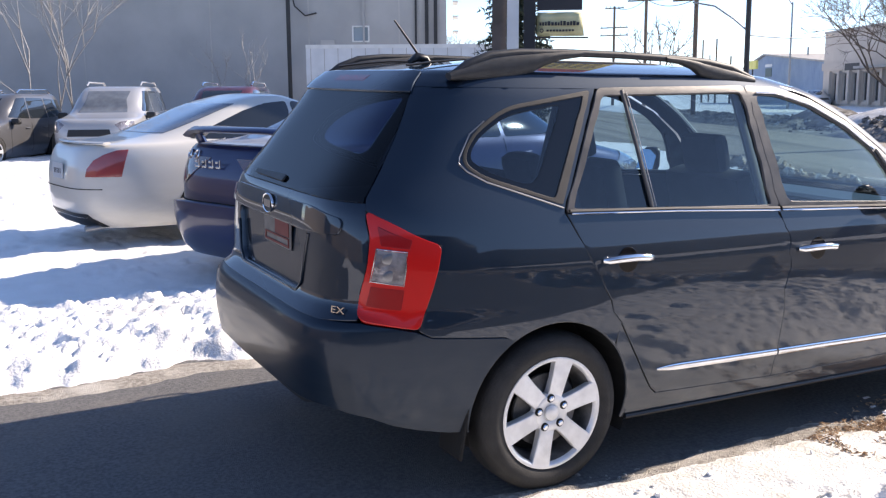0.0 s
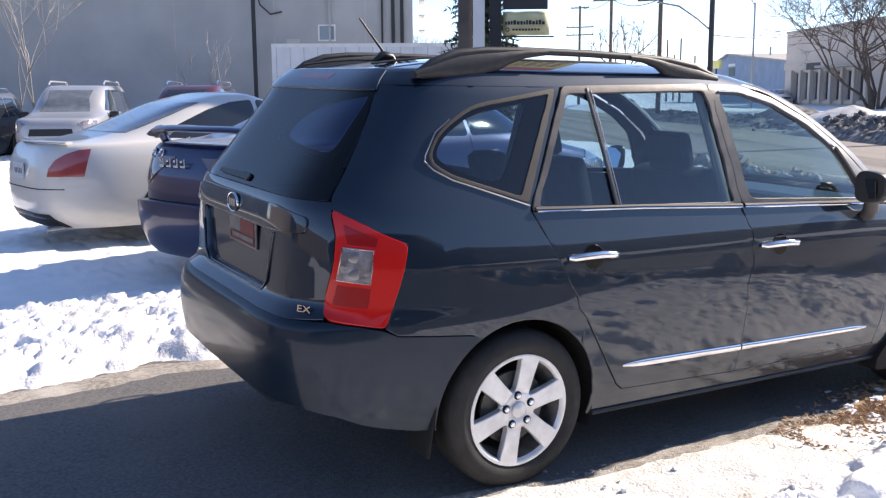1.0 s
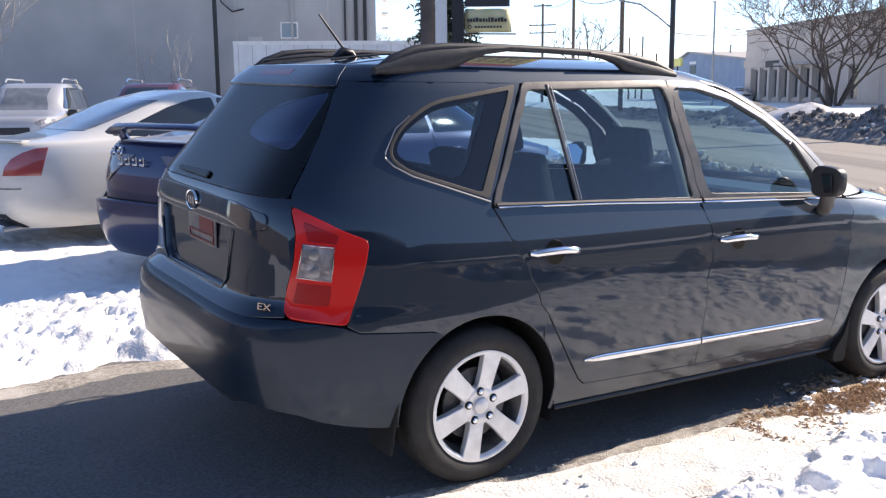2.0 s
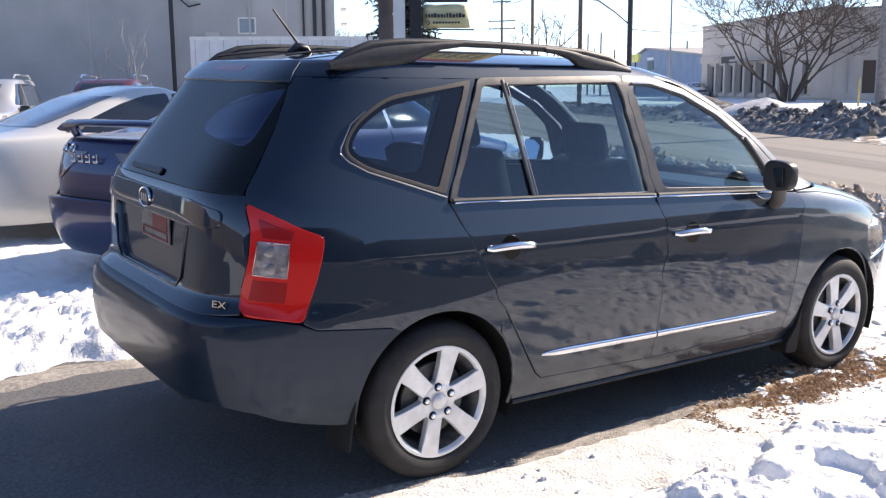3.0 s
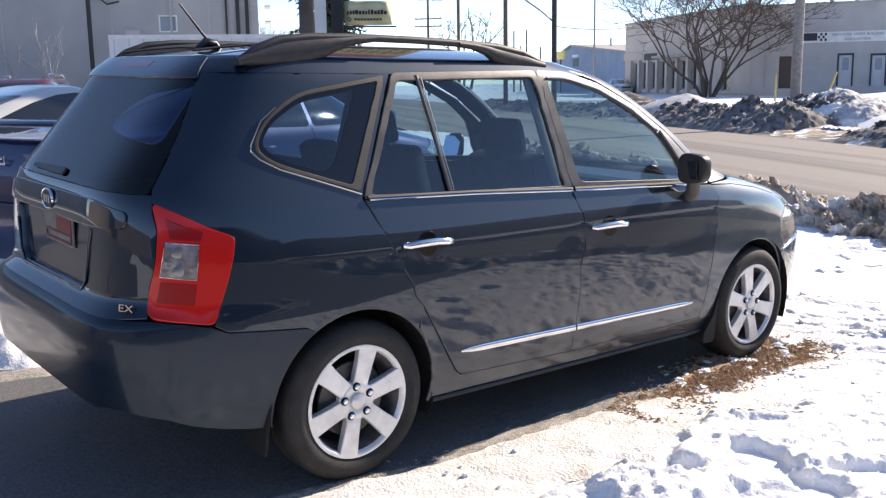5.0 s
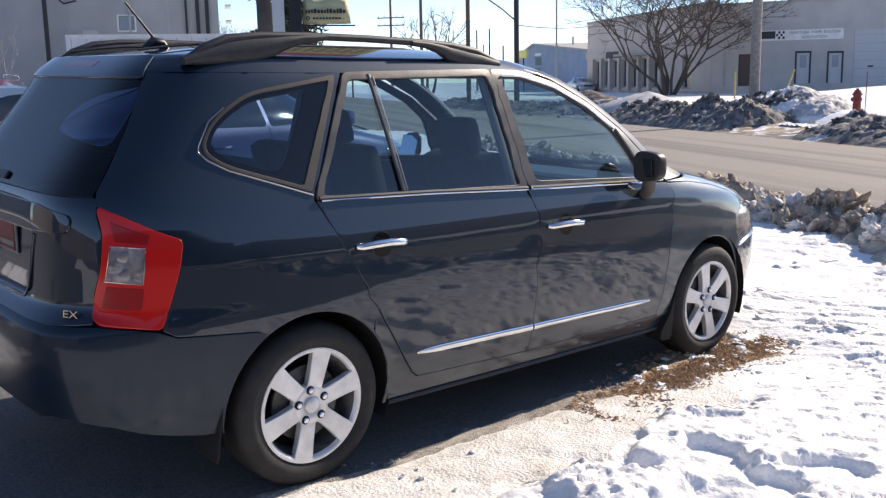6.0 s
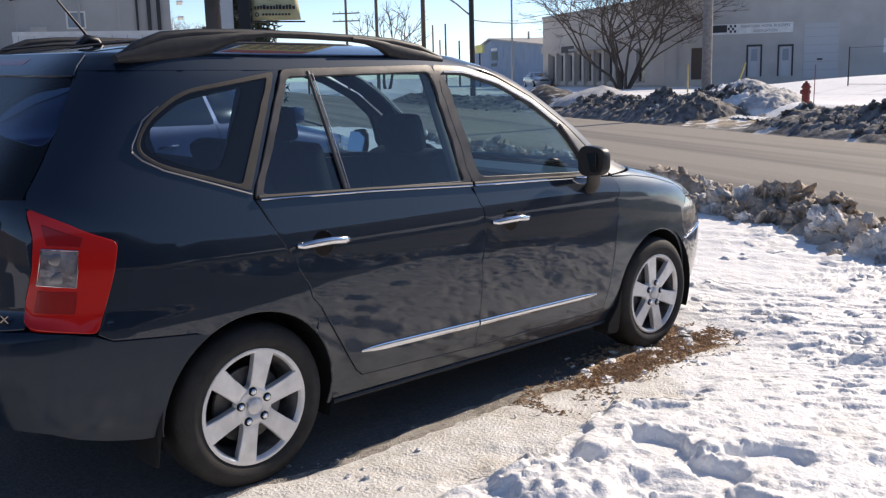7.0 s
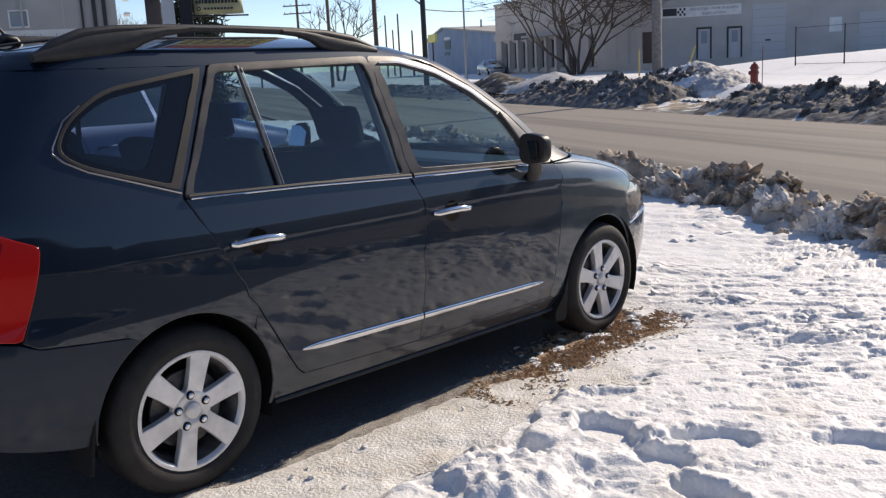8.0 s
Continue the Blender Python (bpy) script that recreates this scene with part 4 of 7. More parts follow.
panel(B, "wiper_cover", on_tail(B, rounded([(-0.06, 1.20), (-0.06, 1.222), (0.32, 1.216), (0.32, 1.204)], 0.01)), BLACK, tailgate, off=0.009, thick=0.008, label="black rear wiper")
bm = bmesh.new()
x = B.R(1.1) - 0.011
add_spin(bm, [(0.036, 0.0), (0.036, -0.007), (0.034, -0.009), (0.031, -0.007), (0.031, 0.0)], sides=32)
badge = part("badge", bm, CHROME, tailgate, "plain oval chrome badge ring", smooth=True)
badge.matrix_basis = Matrix.Translation((x, 0, 1.105)) @ Matrix.Rotation(radians(-90), 4, "Z") @ Matrix.Diagonal((1.8, 1, 1.15, 1))
bm = bmesh.new()
add_spin(bm, [(0.0315, -0.003), (0.0005, -0.005)], sides=32)
part("badge_field", bm, BLACK, badge, "black badge field")
bm = bmesh.new()
for k in (-1, 0, 1):
    add_box(bm, (0.015 * k - 0.0045, -0.0085, -0.014), (0.015 * k + 0.0045, -0.0035, 0.014), 0.001)
part("badge_mark", bm, CHROME, badge, "plain chrome bars")

# faded plate in the recess
plate = box_part("plate", (-0.853, -0.235, 0.935), (-0.847, 0.105, 1.075), DULL_PLATE, tailgate, "faded dim plate with a red block", 0.002)
box_part("plate_block", (-0.856, -0.215, 0.985), (-0.8535, -0.045, 1.07), PLATE_RED, plate, "faded red block")
bm = bmesh.new()
for lo, hi in (((-0.857, -0.215, 0.943), (-0.8535, 0.085, 0.951)), ((-0.857, -0.215, 0.974), (-0.8535, 0.085, 0.981)), ((-0.857, -0.215, 0.951), (-0.8535, -0.207, 0.974)), ((-0.857, 0.077, 0.951), (-0.8535, 0.085, 0.974))):
    add_box(bm, lo, hi)
part("plate_outline", bm, PLATE_RED, plate, "faded red outline")


def lettering(name, text, size, m, mat, parent=None, depth=0.003, align="CENTER"):
    """Raised letters in the built-in font, as a mesh."""
    cu = bpy.data.curves.new(name, "FONT")
    cu.body, cu.size, cu.extrude, cu.align_x, cu.align_y = text, size, depth, align, "CENTER"
    ob = bpy.data.objects.new(name, cu)
    scene.collection.objects.link(ob)
    me = bpy.data.meshes.new_from_object(ob.evaluated_get(bpy.context.evaluated_depsgraph_get()))
    bpy.data.objects.remove(ob)
    bpy.data.curves.remove(cu)
    me.materials.clear()
    me.materials.append(mat)
    out = new(name, me)
    if parent:
        out.parent = parent
    out.matrix_basis = m
    return out


v, z = B.tail(-0.685, 0.787)
p, n = Vector(B.at(v, z)), Vector(B.normal(v, z))
n = Vector((n.x, n.y, 0.12)).normalized()
right = Vector((0, 0, 1)).cross(n).normalized()
lettering("grade_letters", "EX", 0.036, Matrix.Translation(p + n * 0.014) @ Matrix((right, n.cross(right), n)).transposed().to_4x4() @ Matrix.Diagonal((1.5, 1, 1, 1)), CHROME, tailgate)

bumper_side = S(*(arc(*ARCH_R, AR, 186, 121, 12) + [(-0.25, 0.665), (-0.54, 0.690), (-0.60, 0.716), (-0.68, 0.735), (-0.785, 0.752)]))
low = S((-0.365, 0.30), (-0.45, 0.308), (-0.57, 0.332), (-0.66, 0.356), (-0.745, 0.392)) + T((-0.70, 0.43), (-0.4, 0.44))
bumper = panel(B, "rear_bumper", both(low[::-1] + bumper_side), BUMPER_PAINT, wagon)
panel(B, "bumper_valance", both(T((-0.5, 0.375), (-0.58, 0.40), (-0.60, 0.45), (-0.4, 0.46))), BLACK, bumper, off=-0.03, label="black lower valance")
# nose and roof
hood = panel(B, "bonnet", both_nose(on_nose(B, [(-0.4, 1.054), (-0.70, 1.052)]) + S((2.29, 1.04), (2.50, 1.028), (2.75, 0.993), (2.98, 0.938), (3.115, 0.86)) + on_nose(B, [(-0.55, 0.81)])), BONNET_PAINT, wagon, step=0.06)
panel(B, "front_bumper", both_nose(S(*([(3.02, 0.20)] + arc(*ARCH_F, AR, -18, 40, 8) + [(3.02, 0.585), (3.075, 0.608), (3.30, 0.652)])) + on_nose(B, [(-0.4, 0.66), (-0.4, 0.69)])), PAINT, wagon, step=0.07)
panel(B, "grille", both_nose(on_nose(B, [(-0.42, 0.67), (-0.45, 0.795)])), BLACK, wagon, off=-0.004, step=0.08)
a_pillar = [(2.285, 1.048), (2.25, 1.12), (2.03, 1.325), (1.80, 1.468), (1.55, 1.578), (1.38, 1.622)]
screen = on_nose(B, [(-0.76, 1.058), (-0.735, 1.14), (-0.67, 1.34), (-0.62, 1.49), (-0.575, 1.61)])
for left in (False, True):
    panel(B, "windscreen_pillar", S(*a_pillar) + screen[::-1], PILLAR, wagon, left=left, off=0.002)
panel(B, "windscreen", both_nose(screen), GLASS, wagon, off=-0.004, step=0.08)
roof = ring_skin(B, "roof", [1.600, 1.612, 1.622, 1.632, 1.645, 1.66], PAINT, wagon, cap=0.065, count=144)
for y in (-0.36, 0.36):
    tube_part("roof_seam", [(x, y, 1.66 + 0.065 * (1 - (max(abs(x - 0.365) / 0.885, abs(y) / 0.655)) ** 2.6) + 0.001) for x in np.linspace(-0.40, 1.0, 12)], (0.010, 0.005), BLACK, roof)
ant = bmesh.new()
add_sweep(ant, [(-0.17, -0.105, 1.69), (-0.19, -0.105, 1.715), (-0.225, -0.105, 1.722), (-0.26, -0.105, 1.70)], [(0.03, 0.014), (0.03, 0.02), (0.026, 0.02), (0.02, 0.01)], 10)
aerial = part("aerial_foot", ant, BLACK, roof, smooth=True)
tube_part("aerial_mast", [(-0.205, -0.105, 1.715), (-0.335, -0.105, 1.873)], [0.006, 0.004], BLACK, aerial, "black roof aerial", 8)
# cabin
ring_skin(B, "inner_shell", [0.46, 0.54, 0.62, 0.70, 0.78, 0.9, 1.075], CABIN, wagon, off=-0.05, count=160, keep=lambda p: not any((p[0] - c) ** 2 + (p[2] - 0.335) ** 2 < 0.44 ** 2 for c in (0, 2.7)))
box_part("cabin_floor", (0.4, -0.70, 0.29), (2.4, 0.70, 0.34), CABIN, wagon)
box_part("wheel_tunnel", (-0.72, -0.62, 0.46), (0.35, 0.62, 0.68), CABIN, wagon, bevel=0.04)
ring_skin(B, "headliner", [1.60, 1.618], HEADLINER, wagon, off=-0.03, count=64, cap=0.05)


def car_seat(x, y, w, parent, rests=(0.0,), recline=14, rest_w=0.13, low=0.0):
    s = new("seat")
    s.parent = parent
    s.matrix_basis = Matrix.Translation((x, y, 0))
    lean = Matrix.Translation((-0.20, 0, 0.62)) @ Matrix.Rotation(radians(-recline), 4, "Y")
    bm = bmesh.new()
    add_box(bm, (-0.22, -w / 2, 0.48), (0.32, w / 2, 0.66), 0.05)
    part("seat_cushion", bm, SEAT, s, smooth=True)
    bm = bmesh.new()
    add_box(bm, (-0.07, -w / 2, -0.02), (0.08, w / 2, 0.62), 0.055, lean)
    part("backrest", bm, SEAT, s, smooth=True)
    for c in rests:
        bm = bmesh.new()
        add_box(bm, (-0.045, c - rest_w, 0.66 - low), (0.05, c + rest_w, 0.85 - low), 0.045, lean)
        rest = part("head_restraint", bm, SEAT, s, smooth=True)
        bm = bmesh.new()
        for d in (-0.06, 0.06):
            add_tube(bm, lean @ Vector((0, c + d, 0.50)), lean @ Vector((0, c + d, 0.70 - low)), 0.007)
        part("restraint_post", bm, CHROME, rest)


car_seat(1.60, -0.38, 0.52, wagon, (0.0,), 16, 0.13, 0.05)
car_seat(1.40, 0.38, 0.52, wagon, (0.0,), 16, 0.115, 0.03)
car_seat(0.60, 0, 1.28, wagon, (-0.36, 0.36), 20, 0.12, 0.11)
box_part("dashboard", (2.05, -0.76, 0.70), (2.50, 0.76, 1.04), BLACK, wagon, bevel=0.06)
bm = bmesh.new()
wheel_m = Matrix.Translation((1.98, 0.38, 0.98)) @ Matrix.Rotation(radians(-65), 4, "Y")
add_sweep(bm, [wheel_m @ Vector((0.185 * math.cos(a), 0.185 * math.sin(a), 0)) for a in np.linspace(0, math.tau, 25)], 0.014, 6)
part("steering_wheel", bm, BLACK, wagon, smooth=True)
for sg in (-1, 1):
    tube_part("belt_strap", [(1.14, sg * 0.69, 1.38), (1.24, sg * 0.74, 1.1), (1.40, sg * 0.66, 0.75)], (0.022, 0.004), SEAT, wagon, "", 6)
    tube_part("inner_pillar", [(1.12, sg * 0.63, 1.60), (1.19, sg * 0.785, 1.10), (1.22, sg * 0.82, 0.6)], (0.04, 0.02), HEADLINER, wagon, "pale pillar cover")
    tube_part("inner_rear_pillar", [(0.20, sg * 0.625, 1.58), (0.00, sg * 0.76, 1.15)], (0.05, 0.025), CABIN, wagon)
tube_part("inner_front_pillar", [(1.86, 0.692, 1.505), (2.0, 0.714, 1.42), (2.15, 0.735, 1.31), (2.27, 0.75, 1.20)], (0.058, 0.026), HEADLINER, wagon, "pale pillar cover")


# ---- ground, snow and road ----
ROAD_TURN = -28.1  # degrees: local x runs across the road, local y along it


def rd(s, w, z=0.0):
    """A place by its distance across (s) and along (w) the road."""
    c, d = math.cos(radians(ROAD_TURN)), math.sin(radians(ROAD_TURN))
    return (c * s - d * w, d * s + c * w, z)


def ray_place(bearing, dist):
    """A place by its bearing (degrees from +y towards +x) and distance from the snow strip beside the wagon."""
    return (-2.04 + dist * math.sin(radians(bearing)), -3.89 + dist * math.cos(radians(bearing)))


def base_z(X, Y=-0.87):
    """The driveway falls a little towards the road and to the wagon's right."""
    return -0.0126 * np.clip(X, 0.0, 4.5) + 0.0227 * np.clip(np.asarray(Y) + 0.87, 0.0, 5.6)


ground = raw("ground", [(-900, -900, -0.14), (900, -900, -0.14), (900, 900, -0.14), (-900, 900, -0.14)], [(0, 1, 2, 3)], SNOW)
tagged(ground, "snow-covered flat land reaching to the horizon", "ground", kind="structure")
lot = height_field("driveway", np.linspace(-9, 5.0, 80), np.linspace(-2.2, 3.2, 50), lambda X, Y: base_z(X, Y) + 0.004 * fbm(X, Y, 1.3, 3, 5), ASPHALT)
tagged(lot, "bare dark asphalt driveway under the parked wagon", "driveway", kind="structure")
road = height_field("road", np.linspace(5.3, 15.6, 24), np.linspace(-160, 220, 160), lambda X, Y: -0.085 + 0.03 * np.cos((X - 10.4) / 5.0) + 0.008 * fbm(X, Y, 0.4, 3, 2), ROAD)
road.matrix_basis = pose(0, 0, 0, 0, 0, ROAD_TURN)
tagged(road, "salt-stained grey asphalt road with tyre tracks", "road", kind="structure")
street = raw("side_street", [(-120, 30.5, -0.1), (5.2, 30.5, -0.1), (5.2, 43.0, -0.1), (-120, 43.0, -0.1)], [(0, 1, 2, 3)], ROAD)
street.matrix_basis = pose(0, 0, 0, 0, 0, ROAD_TURN)
tagged(street, "salt-stained side street in front of the grey hall", "road", kind="structure")

# Never in view: dark asphalt added to darken reflections in the wagon's tail.
yard = height_field("unseen_yard", np.linspace(-34, -1.4, 130), np.linspace(1.0, 30, 100), lambda X, Y: base_z(X * 0, Y) - 0.012 + 0.004 * fbm(X, Y, 1.1, 3, 45) - 0.3 * smooth_step(-2.1, -1.5, X - 0.1 * np.sin(Y * 0.9)) * smooth_step(3.0, 3.6, Y), ASPHALT, keep=lambda X, Y: (Y > 3.1) | (X < -8.8))
tagged(yard, "unseen asphalt yard added to darken the tailgate reflection", "yard", kind="structure")
# Unseen ground, added dark for what the wagon's flank reflects.
forecourt = height_field("forecourt", np.linspace(-34, 7, 120), np.linspace(-24, -3.4, 70), lambda X, Y: -0.045 + 0.008 * fbm(X, Y, 0.8, 3, 6) - 0.3 * smooth_step(5.5, 6.1, X * 0.882 - Y * 0.471), ASPHALT, keep=lambda X, Y: X * 0.882 - Y * 0.471 < 6.6)
tagged(forecourt, "unseen dark asphalt forecourt behind the snow strip", "forecourt", kind="structure")
# footprints: place, heading, depth, half length, half width
STEPS = [(1.37, -1.82, 80, 0.075, 0.20, 0.11), (1.24, -2.12, 82, 0.065, 0.17, 0.11), (1.54, -2.19, -58, 0.07, 0.19, 0.11), (1.84, -2.66, -60, 0.075, 0.18, 0.10), (2.02, -1.52, -40, 0.022, 0.13, 0.06), (1.70, -1.55, -50, 0.022, 0.17, 0.08),
         (0.98, -1.72, 60, 0.05, 0.15, 0.10), (1.05, -2.45, 70, 0.06, 0.17, 0.10), (2.45, -2.95, -60, 0.06, 0.17, 0.10), (3.35, -1.75, 20, 0.03, 0.22, 0.12), (3.9, -2.4, 20, 0.03, 0.2, 0.1)]


def edge_right(X):
    return -0.90 - 0.07 * np.sin(1.7 * X + 0.4) - 0.05 * fbm(X, X * 0 + 3, 2.1, 3, 3) - 0.26 * smooth_step(1.45, 2.0, X) + 1.16 * smooth_step(2.95, 3.4, X) + 3.2 * smooth_step(3.2, 3.9, X)


def edge_back(X):
    """Where the snow strip ends at the forecourt."""
    return -3.85 + 0.1 * np.sin(X * 1.7) - 0.8 * smooth_step(1.5, 4.0, X)


def edge_left(X):
    return 1.50 + 0.10 * fbm(X, X * 0 + 8, 1.5, 3, 4) + 0.06 * X - 3.4 * smooth_step(3.2, 3.9, X)


def yard_edge(Y):
    """Where the shovelled snow ends at the unseen asphalt behind the wagon."""
    return -2.2 + 0.10 * np.sin(Y * 0.9) + 0.1 * np.sin(Y * 2.3 + 1)


def snow_height(X, Y):
    n1, n2, n3 = fbm(X, Y, 1.6, 4, 11), fbm(X, Y, 7.0, 4, 12), fbm(X, Y, 26.0, 3, 13)
    right = edge_right(X) + 0.05 * n2 - Y
    left = Y - edge_left(X) + 0.08 * n2
    ledge = 0.50 + 0.10 * np.sin(X * 2.3)
    ahead = smooth_step(2.1, 2.9, X)
    hr = 0.022 * smooth_step(-0.02, 0.10, right) + 0.034 * smooth_step(ledge - 0.35 * ahead, ledge + 0.06 + 1.0 * ahead, right + 0.05 * n1 + 0.05 * n2) + 0.010 * n1 * smooth_step(0.3, 0.9, right)
    rough = np.maximum(smooth_step(0.25, 0.7, right), np.maximum(0.8 * smooth_step(2.2, 3.0, X) * smooth_step(0.0, 0.3, right), 0.35 * smooth_step(0.03, 0.15, right)))
    hr = hr + (0.005 * n2 + 0.004 * np.abs(n3)) * (0.3 + 0.7 * rough)
    # wind-crust: thin plates and dashes lying across the slope
    U, V = 0.6 * X - 0.8 * Y, 0.8 * X + 0.6 * Y
    patch = 0.5 + 0.5 * smooth_step(-0.35, 0.3, fbm(X, Y, 0.9, 2, 24))
    far = smooth_step(2.4, 3.8, X)
    plate = 0.022 * (0.35 + 0.35 * far) * smooth_step(0.22, 0.30, fbm(U * 0.36, V, 4.6, 4, 21, 0.55))
    dint, pits = fbm(U * 0.42, V, 11.0, 3, 22, 0.5), fbm(U * 0.6, V, 24.0, 2, 26, 0.45)
    crust, flake = fbm(U * 0.24, V, 10.0, 4, 25, 0.6), fbm(U * 0.34, V, 22.0, 3, 29, 0.55)
    dash = far * (0.026 * smooth_step(0.10, 0.17, crust) + 0.014 * smooth_step(0.16, 0.26, flake)) - (0.016 - 0.008 * far) * smooth_step(0.36, 0.46, dint) - 0.017 * (1 - 0.4 * far) * smooth_step(0.26, 0.36, pits)
    grain = 0.0035 * smooth_step(0.05, 0.35, fbm(U * 0.5, V, 30.0, 2, 23, 0.5))
    hr = hr + (plate + dash + grain) * rough * patch
    for x, y, a, d, la, wa in STEPS:
        c, s = math.cos(radians(a)), math.sin(radians(a))
        u, v = ((X - x) * c + (Y - y) * s) / la, (-(X - x) * s + (Y - y) * c) / wa
        r = np.sqrt(u * u + v * v) + 0.36 * n2 + 0.26 * n1 + 0.16 * n3
        hr = hr - d * (1 - smooth_step(0.52, 1.06, r)) * (1 + 0.35 * n2) + 0.03 * np.exp(-((r - 1.25) / 0.28) ** 2) * np.maximum(0, n2 + 0.5 * n3)
        hr = hr + 0.035 * np.maximum(0, fbm(X, Y, 12.0, 3, 33) - 0.1) * (1 - smooth_step(0.5, 0.9, r)) * (d > 0.04)
    tumble = np.exp(-((Y + 1.9) / 0.42) ** 2 - ((X - 0.72) / 0.36) ** 2)
    blocks = smooth_step(-0.25, 0.30, fbm(X, Y, 4.2, 3, 31, 0.5)) * 0.06 + 0.030 * fbm(X, Y, 9.0, 4, 32, 0.6) + 0.016 * np.abs(fbm(X, Y, 24.0, 3, 34, 0.6))
    hr = np.maximum(hr + np.minimum(1, 1.5 * tumble) * (blocks - 0.02), 0.008)
    band = smooth_step(0.0, 0.25, left) * (1 - smooth_step(1.3, 2.1, left)) * (1 - smooth_step(-0.3, 0.4, X))
    hl = 0.025 * smooth_step(0.0, 0.35, left) + 0.075 * band + 0.045 * smooth_step(2.0, 3.0, left) * np.maximum(-0.2, fbm(X, Y, 1.3, 4, 46, 0.6)) + 0.02 * smooth_step(2.0, 3.0, left) * smooth_step(0.0, 0.2, fbm(X, Y, 4.0, 3, 47, 0.6)) + band * (0.055 * np.maximum(-0.15, fbm(X, Y, 1.8, 3, 41, 0.5)) + 0.034 * smooth_step(-0.2, 0.3, fbm(X, Y, 5.5, 4, 42, 0.6)) + 0.03 * n3 + 0.016 * smooth_step(0.0, 0.2, fbm(X * 0.6 + Y * 0.3, Y, 9.0, 4, 43, 0.6)) + 0.012 * smooth_step(0.05, 0.2, fbm(X, Y, 21.0, 2, 44))) + 0.012 * n2
    hl = np.where(X > 3.3, 0.05 + (plate + dash) * patch, hl)
    h = np.where(right > left, hr, hl)
    on = np.maximum(smooth_step(-0.04, 0.02, right), smooth_step(-0.06, 0.03, left))
    return base_z(X, Y) + h * on - 0.03 * (1 - on) - 0.16 * (1 - smooth_step(0.0, 0.3, Y - edge_back(X) + 0.1 * n1))


def strips(*spans):
    out = []
    for a, b, d in spans:
        out += list(np.arange(a, b, d))
    return np.array(out)


field = height_field("snow_cover", strips((-9, -3.6, 0.12), (-3.6, 0.0, 0.024), (0.0, 0.4, 0.02), (0.4, 4.4, 0.0115), (4.4, 7.5, 0.03), (7.5, 16, 0.2)), strips((-9, -5.0, 0.12), (-5.0, -3.0, 0.035), (-3.0, -0.75, 0.0115), (-0.75, 1.3, 0.06), (1.3, 3.5, 0.022), (3.5, 12, 0.08), (12, 34, 0.25)), snow_height, SNOW,
                     keep=lambda X, Y: ((edge_right(X) - Y > -0.16) | (Y - edge_left(X) > -0.2)) & (Y > edge_back(X) - 0.3) & ((Y < 0.5) | (X > yard_edge(Y))) & (X * 0.882 - Y * 0.471 < 5.75) & (X * 0.471 + Y * 0.882 < 30.5))
packed = height_field("packed_snow", np.arange(-2.2, 3.0, 0.02), np.arange(-1.7, -0.8, 0.015), lambda X, Y: snow_height(X, Y) + 0.0025, PACKED,
                      keep=lambda X, Y: (edge_right(X) + 0.05 * fbm(X, Y, 7.0, 4, 12) - Y > 0.0) & (edge_right(X) - Y < 0.50 + 0.10 * np.sin(X * 2.3) + 0.22 * fbm(X, Y, 3.4, 5, 33) - 0.3 * smooth_step(1.9, 2.6, X)))
tagged(packed, "strip of packed tan snow along the asphalt", "snow", kind="stuff")
tagged(field, "trodden sunlit snow with footprints beside the driveway", "snow", kind="stuff")


def kerb_height(X, Y):
    """A ragged ridge: pointed heaps leaning on one another, torn along the crest."""
    k = (X - 5.4) / 1.35 + 0.10 * fbm(X, Y, 1.1, 3, 55)
    form = np.clip(np.where(k < 0.46, k / 0.46, (1 - k) / 0.54), 0, 1)
    heap = np.clip(1 - np.abs(fbm(X * 0.9 + 0.3 * Y, Y, 1.5, 2, 51)) * 2.4, 0, 1)
    shard = np.minimum(1, np.abs(fbm(X, Y + 0.5 * X, 3.0, 3, 52, 0.55)) * 2.6)
    torn = fbm(X, Y, 11, 4, 53, 0.65)
    return -0.075 + form ** 0.7 * (0.06 + 0.17 * heap ** 1.2 + 0.15 * shard * (0.35 + heap) + 0.16 * torn * form)


kerb = height_field("kerb_snow", np.arange(5.0, 6.85, 0.025), np.arange(-20, 20, 0.035), kerb_height, DIRTY_SNOW)
kerb.matrix_basis = pose(0, 0, 0, 0, 0, ROAD_TURN)
tagged(kerb, "low ragged ridge of dirty ploughed snow along the road", "snow bank", kind="stuff")


def gap(Y):
    """Ways through the far bank."""
    return (1 - smooth_step(17.0, 18.3, Y) * (1 - smooth_step(21.0, 22.0, Y))) * (1 - smooth_step(29.8, 32.6, Y) * (1 - smooth_step(37.0, 39.0, Y)))


def bank_height(X, Y):
    k = (X - 14.3) / 3.9
    form = np.clip(np.where(k < 0.40, k / 0.40, (1 - k) / 0.60), 0, 1) ** 0.8
    heap = np.clip(1 - np.abs(fbm(X, Y, 0.7, 2, 61)) * 2.0, 0, 1)
    shard = np.clip(1 - np.abs(fbm(X, Y, 2.3, 4, 62, 0.65)) * 2.2, 0, 1)
    high = (0.64 + 0.12 * smooth_step(22, 27, Y) + 0.18 * smooth_step(20, 23, Y) * (1 - smooth_step(24, 26, Y)) - 0.25 * smooth_step(33, 38, Y)) * (0.1 + 0.9 * gap(Y))
    h = -0.07 + high * form * (0.66 + 0.25 * heap + 0.32 * shard + 0.22 * fbm(X, Y, 5.5, 4, 63, 0.65))
    return h


bank = height_field("ploughed_bank", np.arange(14.2, 18.3, 0.06), np.arange(-14, 60, 0.07), bank_height, BANK_SNOW)
bank.matrix_basis = pose(0, 0, 0, 0, 0, ROAD_TURN)
tagged(bank, "dark grey jagged bank of ploughed snow across the road", "snow bank", kind="stuff")


